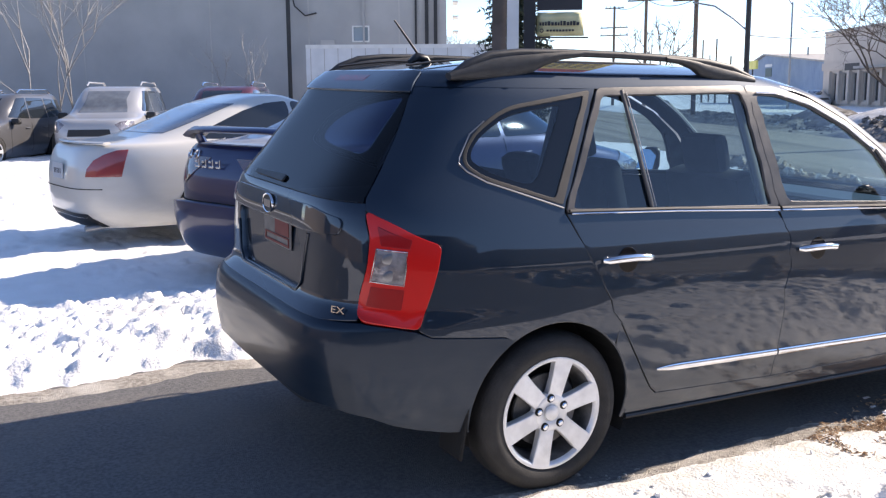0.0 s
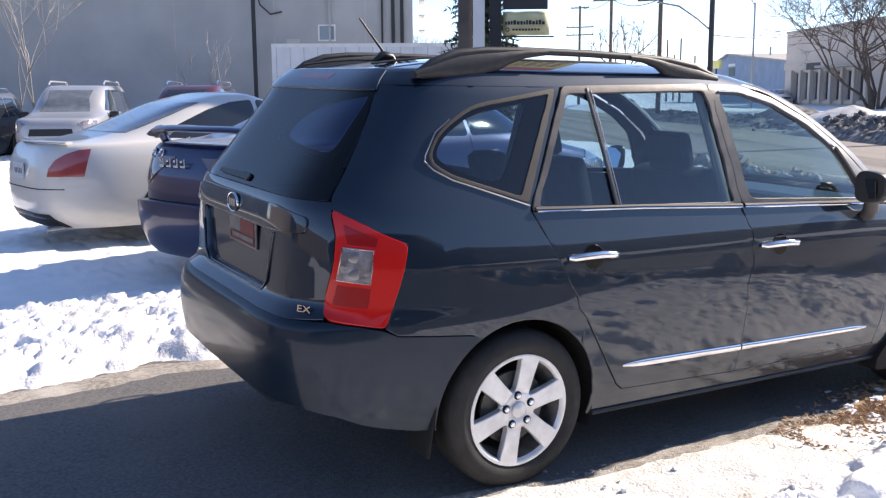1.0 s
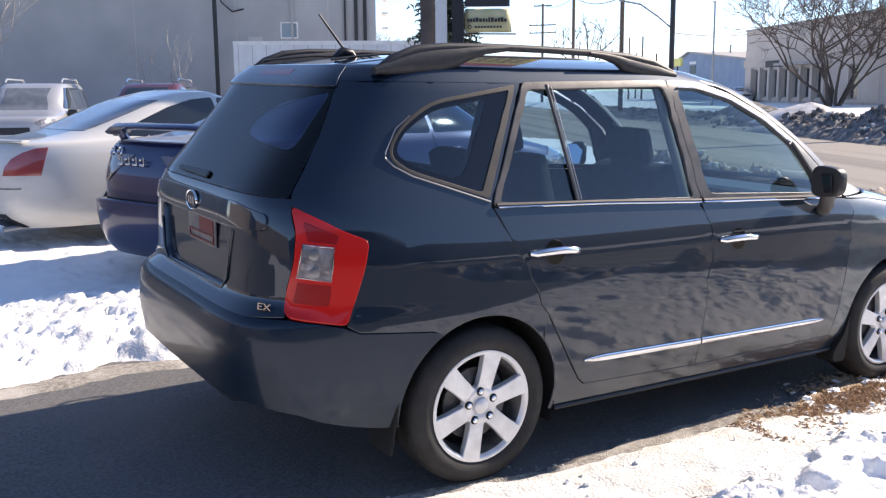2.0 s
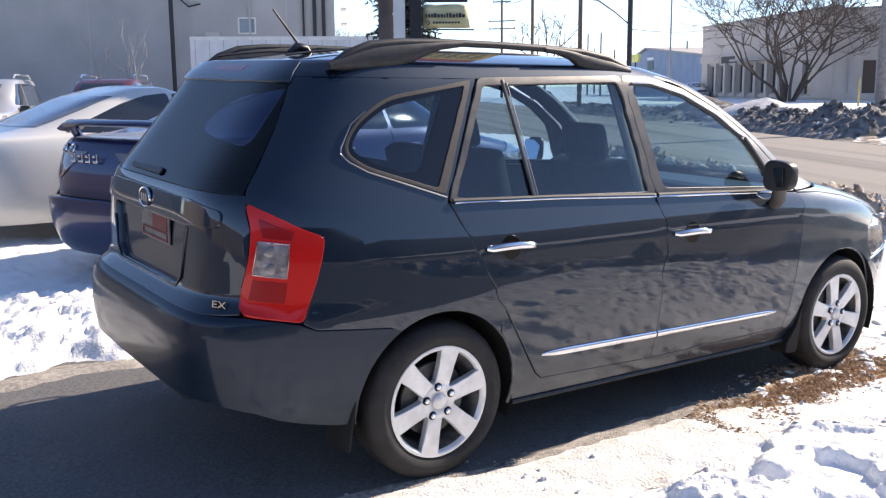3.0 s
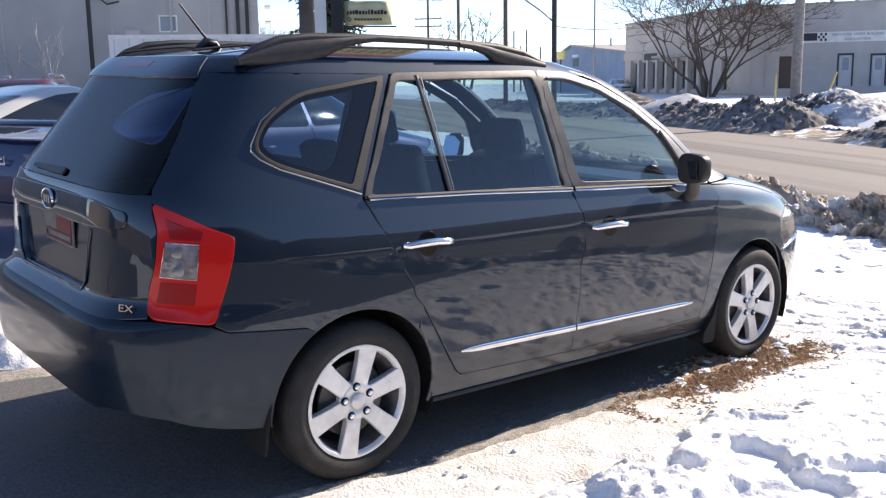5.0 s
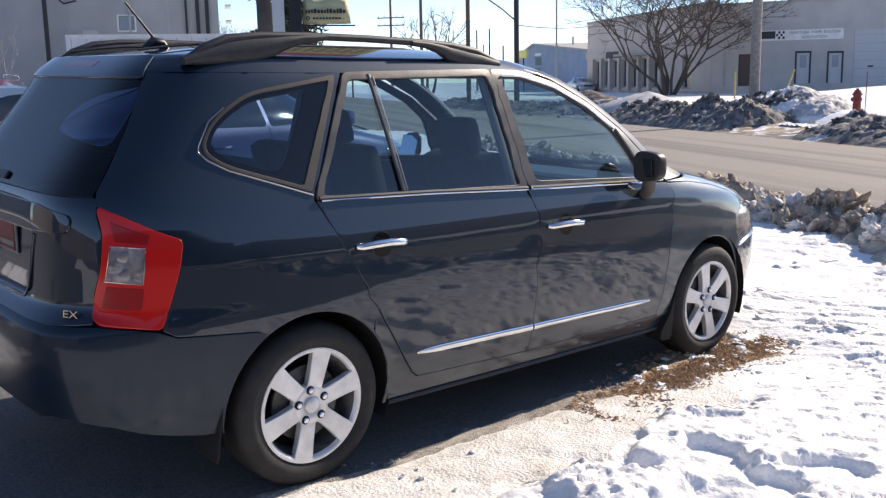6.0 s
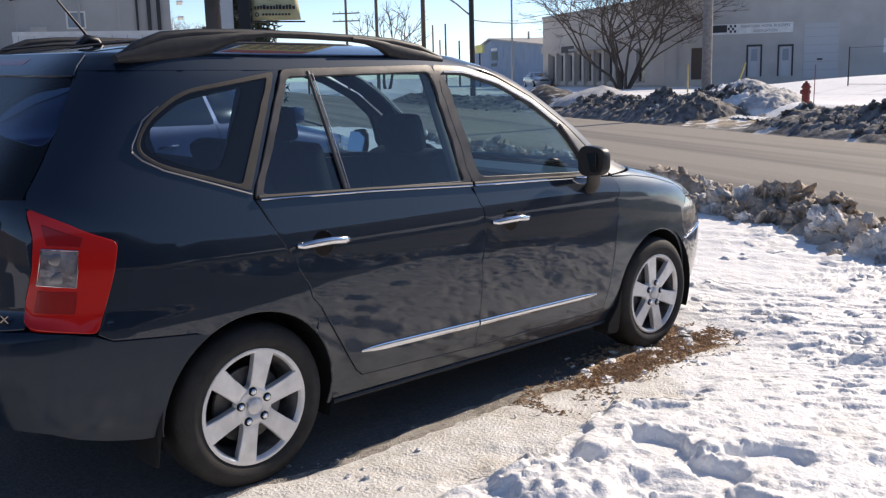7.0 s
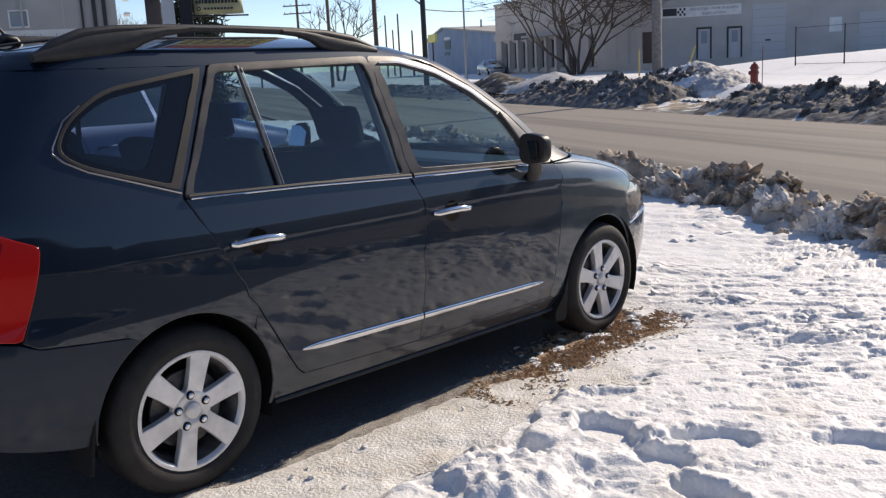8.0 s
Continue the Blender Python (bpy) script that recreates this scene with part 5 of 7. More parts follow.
def pile_height(X, Y):
    r = np.sqrt(((X - 18.5) / np.where(X < 18.5, 1.7, 1.8)) ** 2 + ((Y - 23.5) / np.where(Y > 23.5, 4.2, 2.9)) ** 2) + 0.14 * fbm(X, Y, 0.9, 3, 71)
    return 0.1 + 1.1 * np.clip(1 - r, 0, 1) ** 0.62 + 0.12 * fbm(X, Y, 2.4, 5, 73, 0.68) + 0.10 * np.abs(fbm(X, Y, 5.0, 3, 76, 0.6))


pile = height_field("snow_pile", np.arange(16.3, 20.6, 0.05), np.arange(20.0, 28.2, 0.05), pile_height, PILE_SNOW, keep=lambda X, Y: pile_height(X, Y) > 0.02)
pile.matrix_basis = pose(0, 0, 0, 0, 0, ROAD_TURN)
tagged(pile, "rounded pile of cleaner snow on the bank", "snow bank", kind="stuff")
cap = height_field("snow_cap", np.arange(16.8, 20.4, 0.05), np.arange(20.2, 26.6, 0.05), lambda X, Y: pile_height(X, Y) + 0.015, SHADE_SNOW,
                   keep=lambda X, Y: (pile_height(X, Y) > 0.3) & (Y - 23.0 - 1.5 * (X - 18.1) + 1.3 * fbm(X, Y, 1.1, 4, 79) < 0))
cap.matrix_basis = pose(0, 0, 0, 0, 0, ROAD_TURN)
tagged(cap, "cleaner white snow on the flank of the pile", "snow", kind="stuff")


def mound_height(X, Y):
    r = np.sqrt(((X - 18.5) / 1.9) ** 2 + ((Y - 34.8) / np.where(Y > 34.8, 3.8, 2.0)) ** 2) + 0.15 * fbm(X, Y, 0.5, 3, 74)
    return 0.1 + 0.92 * np.clip(1 - r, 0, 1) ** 0.6 + 0.05 * fbm(X, Y, 1.6, 3, 75)


mound = height_field("snow_mound", np.arange(16.5, 22.0, 0.12), np.arange(31.5, 43.5, 0.12), mound_height, SHADE_SNOW, keep=lambda X, Y: mound_height(X, Y) > 0.05)
mound.matrix_basis = pose(0, 0, 0, 0, 0, ROAD_TURN)
tagged(mound, "smooth white mound of cleared snow near the office", "snow bank", kind="stuff")


def heap_height(X, Y):
    r = np.sqrt(((X - 17.6) / 1.8) ** 2 + ((Y - 39.2) / 3.4) ** 2) + 0.16 * fbm(X, Y, 0.6, 3, 84)
    return 1.08 * np.clip(1 - r, 0, 1) ** 0.7 + 0.08 * fbm(X, Y, 2.2, 4, 85)


heap = height_field("earth_heap", np.arange(15.2, 20.2, 0.09), np.arange(34.5, 44.5, 0.09), heap_height, HEAP_EARTH, keep=lambda X, Y: heap_height(X, Y) > 0.04)
heap.matrix_basis = pose(0, 0, 0, 0, 0, ROAD_TURN)
tagged(heap, "dark heap of snow-streaked earth and turf by the road", "earth heap", kind="stuff")
verge = height_field("snow_verge", np.linspace(16.5, 70, 150), np.linspace(-40, 140, 260), lambda X, Y: 0.42 * smooth_step(36, 48, X) - 0.1 + 0.58 * (1 - 0.3 * smooth_step(24, 30, Y)) * smooth_step(16.4, 18.4, X) + 0.08 * smooth_step(18.5, 30, X) + 0.8 * smooth_step(19, 30, X) * (1 - smooth_step(28, 46, Y)) + 0.04 * fbm(X, Y, 0.7, 4, 7), SNOW)
verge.matrix_basis = pose(0, 0, 0, 0, 0, ROAD_TURN)
tagged(verge, "smooth snow rising to the buildings across the road", "snow", kind="structure")


def lump(rng, r, squash=0.8, fine=2):
    """A torn shard of frozen snow."""
    bm = bmesh.new()
    bmesh.ops.create_icosphere(bm, subdivisions=fine, radius=r)
    o = Vector((rng.uniform(0, 50), rng.uniform(0, 50), rng.uniform(0, 50)))
    for v in bm.verts:
        q = v.co / r
        k = 1 + 0.8 * noise.noise(q * 1.1 + o) + 0.5 * noise.noise(q * 2.6 + o) + 0.28 * noise.noise(q * 6 + o) + 0.14 * noise.noise(q * 14 + o)
        v.co = Vector((v.co.x * k, v.co.y * k, v.co.z * k * squash))
    vs, fs = [v.co.copy() for v in bm.verts], [[v.index for v in f.verts] for f in bm.faces]
    bm.free()
    return vs, fs


def scatter(name, count, seed, place, size, mat, label, category, tilt=0.5, squash=0.8, flat=False):
    rng = random.Random(seed)
    V, F = [], []
    for _ in range(count):
        x, y, z = place(rng)
        r = size(rng)
        vs, fs = lump(rng, r, squash * rng.uniform(0.7, 1.3), fine=4 if r > 0.075 else 3 if r > 0.03 else 2)
        s, m = len(V), Matrix.Translation((x, y, z)) @ Euler((rng.uniform(-tilt, tilt), rng.uniform(-tilt, tilt), rng.uniform(0, 6))).to_matrix().to_4x4()
        V += [m @ v for v in vs]
        F += [[s + i for i in f] for f in fs]
    return tagged(raw(name, V, F, mat, smooth=not flat), label, category, kind="stuff")


def on_kerb(r):
    s, w = r.gauss(5.97, 0.22), r.choice((r.uniform(-4, 14), r.uniform(-0.5, 5.0)))
    return rd(s, w, float(kerb_height(np.array([s]), np.array([w]))[0]) + r.uniform(-0.03, 0.03))


def on_crust(r):
    x, y = r.uniform(2.9, 5.6), r.uniform(-2.2, 0.3)
    return (x, y, float(snow_height(np.array([x]), np.array([y]))[0]) + 0.004)


def on_bank(r):
    s, w = r.gauss(15.9, 0.5), r.choice((r.uniform(-8, 17.4), r.uniform(21.2, 40)))
    return rd(s, w, float(bank_height(np.array([s]), np.array([w]))[0]))


scatter("snow_clods", 1100, 3, on_kerb, lambda r: 0.02 + 0.13 * r.random() ** 2.2, CLOD, "brown torn shards of frozen snow on the ridge", "snow", 1.2, 0.55)
scatter("snow_plates", 45, 16, on_crust, lambda r: 0.02 + 0.05 * r.random() ** 2, SNOW, "flat broken plates of crusted snow before the ridge", "snow", 0.25, 0.32)
scatter("bank_clods", 420, 4, on_bank, lambda r: 0.04 + 0.11 * r.random() ** 2, BANK_SNOW, "grey shards of frozen snow on the bank", "snow", 1.2, 0.6, True)
scatter("pile_clods", 150, 14, lambda r: (lambda s, w: rd(s, w, max(float(pile_height(np.array([s]), np.array([w]))[0]), float(bank_height(np.array([s]), np.array([w]))[0]))))(r.uniform(16.6, 18.0), r.uniform(22.8, 27.0)), lambda r: 0.04 + 0.12 * r.random() ** 2, BANK_SNOW, "grey shards of frozen snow on the pile", "snow", 1.2, 0.6, True)
scatter("snow_crumbs", 50, 5, lambda r: (lambda x: (x, -1.05 - abs(r.gauss(0, 0.35)) - (0.5 if r.random() < 0.5 else 0), float(base_z(np.array(x))) + 0.03))(r.uniform(0.2, 4.2)), lambda r: r.uniform(0.004, 0.014), SNOW, "small crumbs of broken snow", "snow", 1.2, 0.5, True)
scatter("snow_rubble", 800, 6, lambda r: (r.uniform(-3.4, 1.2), 1.62 + abs(r.gauss(0, 0.45)), 0.10), lambda r: 0.008 + 0.026 * r.random() ** 2, SNOW, "broken lumps in the shovelled snow", "snow", 1.2, 0.6)
scatter("driveway_grit", 400, 8, lambda r: (lambda x: (x, -0.93 - 0.05 * math.sin(1.7 * x) + r.gauss(0, 0.05), float(base_z(np.array(x)))))(r.uniform(-0.4, 2.2)), lambda r: r.uniform(0.003, 0.010), GRAVEL, "sandy grit along the edge of the asphalt", "grit")
gs = height_field("grit_strip", np.arange(-1.2, 2.6, 0.025), np.arange(-1.35, -0.6, 0.018), lambda X, Y: base_z(X) + 0.009 + 0.005 * fbm(X, Y, 14, 3, 9) - 0.03 * smooth_step(0.3, 1.5, np.abs(Y - edge_right(X) - 0.02) / (0.06 + 0.09 * smooth_step(0.4, 1.4, X) + 0.05 * fbm(X, Y, 4, 3, 15))), GRAVEL,
                  keep=lambda X, Y: np.abs(Y - edge_right(X) - 0.02) < 0.26)
tagged(gs, "sandy strip between asphalt and snow", "grit", kind="stuff")
gl = height_field("sand_strip", np.arange(-6, 1.0, 0.035), np.arange(0.9, 1.8, 0.02), lambda X, Y: base_z(X, Y) + 0.009 + 0.005 * fbm(X, Y, 14, 3, 19) - 0.03 * smooth_step(0.2, 1.4, np.abs(Y - edge_left(X) + 0.08) / (0.16 + 0.09 * fbm(X, Y, 2.5, 4, 16))), GRAVEL, keep=lambda X, Y: np.abs(Y - edge_left(X) + 0.08) < 0.4)
tagged(gl, "sandy strip between asphalt and shovelled snow", "grit", kind="stuff")


def grass_line(x):
    return -1.05 + 0.08 * (x - 2.0) + 0.03 * math.sin(3.1 * x)


def dry_grass():
    rng = random.Random(12)
    V, F = [], []
    for _ in range(24000):
        x = rng.uniform(1.35, 3.7)
        y = grass_line(x) + rng.gauss(0, 0.10)
        if noise.noise(Vector((x * 5, y * 5, 2))) < -0.15 or (x < 2.0 and rng.random() < 0.75):
            continue
        z, a, l, b = -0.0126 * x + 0.012 + rng.uniform(0, 0.014), rng.gauss(0.6, 1.1), rng.uniform(0.015, 0.05), rng.uniform(0.95, 1.6)
        d, side = Vector((math.cos(a) * math.sin(b), math.sin(a) * math.sin(b), math.cos(b))) * l, Vector((-math.sin(a), math.cos(a), 0)) * rng.uniform(0.001, 0.0024)
        p, s = Vector((x, y, z)), len(V)
        V += [p - side, p + side, p + d * 0.6 + side, p + d + Vector((0, 0, -0.3 * l)), p + d * 0.6 - side]
        F.append([s, s + 1, s + 2, s + 3, s + 4])
    return tagged(raw("dry_grass", V, F, GRASS), "flattened dry red-brown grass thawed out of the snow", "grass", kind="stuff")


dry_grass()
scatter("snow_scraps", 190, 9, lambda r: (lambda x: (x, grass_line(x) + r.gauss(-0.03, 0.13), -0.0126 * x + 0.02))(r.uniform(1.75, 3.9)), lambda r: 0.006 + 0.030 * r.random() ** 2, SNOW, "scraps of crusted snow lying in the dry grass", "snow", 0.3, 0.35, True)
mat_ = height_field("turf", np.arange(1.4, 3.7, 0.03), np.arange(-1.4, -0.5, 0.03), lambda X, Y: base_z(X) + 0.014 + 0.012 * fbm(X, Y, 9, 3, 27) - 0.04 * smooth_step(0.6, 1.3, np.abs(Y + 1.05 - 0.08 * (X - 2.0)) / ((0.24 + 0.12 * fbm(X, Y, 3.2, 3, 28)) * smooth_step(1.5, 2.3, X) + 0.01)), TURF)
tagged(mat_, "matted brown turf beside the front wheel", "turf", kind="stuff")
far_turf = height_field("bare_turf", np.arange(14.3, 17.6, 0.06), np.arange(18.4, 23.0, 0.06), lambda X, Y: np.clip(bank_height(X, Y), -0.07, 0.03) + 0.012 + 0.14 * smooth_step(15.2, 17.2, X) + 0.04 * fbm(X, Y, 2.5, 4, 77), FAR_TURF,
                        keep=lambda X, Y: ((X - 15.7) / 1.3) ** 2 + ((Y - 20.6 - 0.3 * (X - 15.7)) / 1.7) ** 2 < 0.8 + 0.9 * fbm(X, Y, 1.6, 4, 78))
far_turf.matrix_basis = pose(0, 0, 0, 0, 0, ROAD_TURN)
tagged(far_turf, "bare strip of brown turf between the snow banks", "turf", kind="structure")


# ---- buildings ----
def wall_mesh(length, height, openings, depth=0.25):
    """A wall along local y from 0, its face at x = 0 looking along -x, with openings (y0, y1, z0, z1) through to depth."""
    ys = sorted({0.0, length, *[v for o in openings for v in o[:2]]})
    zs = sorted({0.0, height, *[v for o in openings for v in o[2:]]})
    bm = bmesh.new()

    def quad(*p):
        bm.faces.new([bm.verts.new(q) for q in p])
    for i in range(len(ys) - 1):
        for j in range(len(zs) - 1):
            cy, cz = (ys[i] + ys[i + 1]) / 2, (zs[j] + zs[j + 1]) / 2
            if not any(a < cy < b and c < cz < d for a, b, c, d in openings):
                quad((0, ys[i + 1], zs[j]), (0, ys[i], zs[j]), (0, ys[i], zs[j + 1]), (0, ys[i + 1], zs[j + 1]))
                quad((depth, ys[i], zs[j]), (depth, ys[i + 1], zs[j]), (depth, ys[i + 1], zs[j + 1]), (depth, ys[i], zs[j + 1]))
    for a, b, c, d in openings:
        quad((0, a, c), (depth, a, c), (depth, a, d), (0, a, d))
        quad((0, b, d), (depth, b, d), (depth, b, c), (0, b, c))
        quad((0, a, d), (depth, a, d), (depth, b, d), (0, b, d))
        quad((0, b, c), (depth, b, c), (depth, a, c), (0, a, c))
    quad((0, 0, height), (0, length, height), (depth, length, height), (depth, 0, height))
    bmesh.ops.remove_doubles(bm, verts=bm.verts[:], dist=1e-4)
    return bm


FAR = Matrix.Translation((-1.9, -3.9, 1.56)) @ Matrix.Scale(1.417, 4) @ Matrix.Translation((1.9, 3.9, -1.56))


def far_off(ob):
    """Moves a thing of the far side back to its true size and distance."""
    ob.matrix_basis = FAR @ ob.matrix_basis
    return ob


def place_road(ob, s, w, z=0.0):
    ob.matrix_basis = Matrix.Translation(rd(s, w, z)) @ pose(0, 0, 0, 0, 0, ROAD_TURN)
    return ob


# tan and grey commercial building across the road
FLOOR = 0.85
office = far_off(place_road(thing("office_building", "low tan stucco office building with a colonnade of windows", "building"), 24, 35.4, FLOOR))
wins = [(9.6 + 1.4 * k, 10.6 + 1.4 * k, 0.15, 1.85) for k in range(7)]
wins.append((6.0, 7.0, 0.1, 1.9))
part("wall", wall_mesh(16.4, 4.25, [(a - 4, b - 4, c, d) for a, b, c, d in wins]), WALL_TAN, office).matrix_basis = Matrix.Translation((0, 4, 0))
for a, b, c, d in wins:
    win = box_part("window", (0.16, a + 0.003, c + 0.003), (0.20, b - 0.003, d - 0.003), WINDOW_DARK, office, "dark window")
    bm = bmesh.new()
    for lo, hi in (((0.12, a, c), (0.16, a + 0.07, d)), ((0.12, b - 0.07, c), (0.16, b, d)), ((0.12, a, d - 0.07), (0.16, b, d)), ((0.10, a, c), (0.16, b, c + 0.08))):
        add_box(bm, lo, hi)
    part("window_frame", bm, CONCRETE, win, "pale window frame")
for k in range(8):
    box_part("pillar", (-0.18, 9.25 + 1.4 * k, 0), (0.0, 9.55 + 1.4 * k, 1.95), WALL_TAN, office, bevel=0.01)
box_part("canopy", (-0.75, 8.9, 2.0), (-0.003, 14.4, 2.13), CONCRETE, office, "pale entrance canopy", 0.01)
box_part("fascia", (-0.12, 8.8, 2.0), (-0.003, 20.4, 2.45), WALL_TAN, office)
box_part("plinth", (0.02, 4, -0.8), (0.25, 20.4, -0.003), CONCRETE, office, "concrete plinth")
box_part("coping", (-0.08, 4, 4.25), (0.30, 20.4, 4.38), CONCRETE, office, "pale coping")
box_part("sign_board", (-0.06, 15.0, 1.95), (-0.125, 17.0, 2.35), INK, office, "small dark sign board")
raw("roof", [(0.1, 4, 4.26), (18, 4, 4.26), (18, 20.4, 4.26), (0.1, 20.4, 4.26)], [(0, 1, 2, 3)], CONCRETE, office)
box_part("back_wall", (17.8, 4, 0), (18.0, 20.4, 4.25), WALL_TAN, office)
part("end_wall", wall_mesh(18, 4.25, []), WALL_TAN, office).matrix_basis = pose(0, 20.4, 0, 0, 0, -90)

# grey hall that turns away from the road beside the office
HALL_LONG = 30.0
hall_right = Vector((57.09 + 0.4067 * HALL_LONG, 34.86 - 0.9135 * HALL_LONG, 0))
hall = thing("association_hall", "grey block hall with pale doors and a white sign", "building", hall_right, 24)


def along(d):
    """A place along the hall's front, from the corner where it meets the office."""
    return HALL_LONG - d


doors = [(along(6.53), along(5.72), 1.0, 3.03), (along(8.55), along(7.75), 1.0, 2.97), (along(11.5), along(9.28), 0.84, 4.47), (along(19.6), along(16.0), 0.84, 3.55)]
part("wall", wall_mesh(along(3.15), 6.42, doors), WALL_DARK, hall)
entry = (along(2.71), along(1.9), 0.88, 3.06)
m_ = Matrix.Translation((0.003, along(3.148), 0))
part("wall", wall_mesh(3.14, 6.42, [(entry[0] - along(3.148), entry[1] - along(3.148), *entry[2:])]), WALL_TAN, hall, "tan stucco wall").matrix_basis = m_
box_part("door", (0.12, entry[0] + 0.003, entry[2]), (0.17, entry[1] - 0.003, entry[3] - 0.003), BROWN_DOOR, hall, "brown steel door")
for k, (a, b, c, d) in enumerate(doors):
    leaf = box_part("door", (0.06, a + 0.003, c), (0.12, b - 0.003, d - 0.003), DOOR_WHITE, hall, "pale grey steel door")
    bm = bmesh.new()
    if k < 2:
        for lo, hi in (((-0.04, a - 0.11, c), (-0.003, a, d)), ((-0.04, b, c), (-0.003, b + 0.11, d)), ((-0.04, a - 0.11, d), (-0.003, b + 0.11, d + 0.13))):
            add_box(bm, lo, hi)
        part("door_frame", bm, INK, leaf, "dark door frame")
        box_part("door_glass", (0.045, a + 0.2, c + 1.05), (0.059, b - 0.2, d - 0.15), WINDOW_PALE, leaf, "pale door glass")
    else:
        for z in np.arange(c + 0.5, d - 0.1, 0.55):
            add_box(bm, (0.053, a + 0.05, z), (0.0605, b - 0.05, z + 0.03))
        part("door_rib", bm, CONCRETE, leaf)
box_part("handle_bar", (0.03, along(10.5), 2.0), (0.055, along(10.15), 2.11), INK, hall)
box_part("notice", (-0.03, along(14.95), 2.36), (-0.003, along(14.18), 3.3), SIGN_WHITE, hall, "white notice")
box_part("downpipe", (-0.10, along(1.02), 0.9), (-0.003, along(0.9), 5.6), WALL_DARK, hall)
box_part("wall_lamp", (-0.16, along(3.0), 3.55), (0.0, along(2.88), 3.7), CONCRETE, hall, "small pale wall lamp", 0.02)
box_part("back_wall", (15.8, 0, 0), (16.0, HALL_LONG, 6.39), WALL_DARK, hall)
box_part("end_wall", (0.25, 0.0, 0), (15.79, 0.2, 6.39), WALL_DARK, hall)
box_part("coping", (-0.08, 0, 6.42), (0.30, HALL_LONG, 6.55), CONCRETE, hall, "pale coping")
raw("roof", [(0.1, 0, 6.40), (16, 0, 6.40), (16, HALL_LONG, 6.40), (0.1, HALL_LONG, 6.40)], [(0, 1, 2, 3)], CONCRETE, hall)
for d, h in ((5.0, 0.7), (6.6, 0.9)):
    box_part("vent", (2.0, along(d), 6.40), (2.25, along(d) + 0.25, 6.75 + h), STEEL, hall, "roof vent")
sign = thing("wall_sign", "long white sign with dark lettering on the grey hall", "sign", hall.matrix_basis @ Vector((-0.07, along(8.59), 0)), 24)
board = box_part("board", (0, 0, 3.90), (0.05, 5.37, 4.59), SIGN_WHITE, sign, bevel=0.006)
read = Matrix(((0, 0, -1, 0), (-1, 0, 0, 0), (0, 1, 0, 0), (0, 0, 0, 1)))
for line, height in (("MANITOBA HOME BUILDERS", 4.39), ("ASSOCIATION", 4.07)):
    words = [lettering("sign_word", w, 0.245, Matrix.Identity(4), SIGN_INK, sign, 0.002, "LEFT") for w in line.split()]
    widths = [max(v.co.x for v in w.data.vertices) for w in words]
    at = -(sum(widths) + 0.10 * (len(words) - 1)) / 2
    for w, wide in zip(words, widths):
        w.matrix_basis = Matrix.Translation((-0.004, 1.80, height)) @ read @ Matrix.Translation((at, 0, 0))
        at += wide + 0.10
box_part("sign_panel", (-0.006, 4.30, 4.04), (-0.001, 5.25, 4.54), INK, sign, "dark green panel")
bm = bmesh.new()
for i in range(4):
    for j in range(3):
        if (i + j) % 2 == 0:
            add_box(bm, (-0.006, 3.70 + i * 0.14, 4.0 + j * 0.18), (-0.001, 3.84 + i * 0.14, 4.17 + j * 0.18))
part("sign_emblem", bm, INK, sign, "chequered emblem")

# pale blue hall further along
blue = place_road(thing("blue_hall", "pale blue metal-clad hall with a low gable", "building"), 25.5, 58.5, 0.4)
far_off(blue)
gable = [(0.0, 3.05), (12.5, 4.0), (17.2, 3.1)]


def gable_z(y):
    return float(np.interp(y, [g[0] for g in gable], [g[1] for g in gable]))


bm = bmesh.new()
ring = [(0.0, 0.0)] + gable + [(17.2, 0.0)]
front, rear = [[bm.verts.new((x, y, z)) for y, z in ring] for x in (0.0, 14.0)]
bm.faces.new(front)
bm.faces.new(rear[::-1])
for i in (0, 3):
    bm.faces.new((front[i], rear[i], rear[i + 1], front[i + 1]))
bmesh.ops.recalc_face_normals(bm, faces=bm.faces[:])
part("wall", bm, WALL_BLUE, blue)
bm = bmesh.new()
rows = [[bm.verts.new((x, y, z + dz)) for y, z in ((-0.3, 3.03), gable[1], (17.5, 3.04))] for x, dz in ((-0.25, 0.01), (14.2, 0.01), (14.2, 0.13), (-0.25, 0.13))]
for i in range(4):
    for j in range(2):
        bm.faces.new((rows[i][j], rows[i][j + 1], rows[(i + 1) % 4][j + 1], rows[(i + 1) % 4][j]))
bmesh.ops.recalc_face_normals(bm, faces=bm.faces[:])
part("roof", bm, CONCRETE, blue)
bm = bmesh.new()
for k in range(57):
    add_box(bm, (-0.014, 0.2 + k * 0.3, 0.05), (-0.002, 0.23 + k * 0.3, gable_z(0.2 + k * 0.3) - 0.05))
part("cladding_rib", bm, WALL_BLUE, blue)
box_part("mural_sign", (-0.05, 11.0, 2.35), (-0.016, 12.4, 3.0), SIGN_GREEN, blue, "faded green sign board")
box_part("mural_sign", (-0.05, 11.2, 1.85), (-0.016, 12.5, 2.1), SIGN_GREEN, blue, "faded green sign board")
box_part("mural_sign", (-0.05, 11.0, 3.1), (-0.016, 12.5, 3.3), SIGN_WHITE, blue, "pale sign strip")
for w, h in ((3.4, 0.45), (9.3, 0.75)):
    box_part("vent", (2.0, w, 3.25), (2.12, w + 0.12, 3.75 + h), STEEL, blue, "roof vent")
lamp_sign = thing("yellow_sign", "small yellow sign on a post", "sign", (*ray_place(46.05, 104), -0.2), ROAD_TURN)
lamp_sign.matrix_basis = lamp_sign.matrix_basis @ Matrix.Scale(1.417, 4)
tube_part("post", [(0, 0, -0.1), (0, 0, 3.0)], 0.06, DARK_STEEL, lamp_sign)
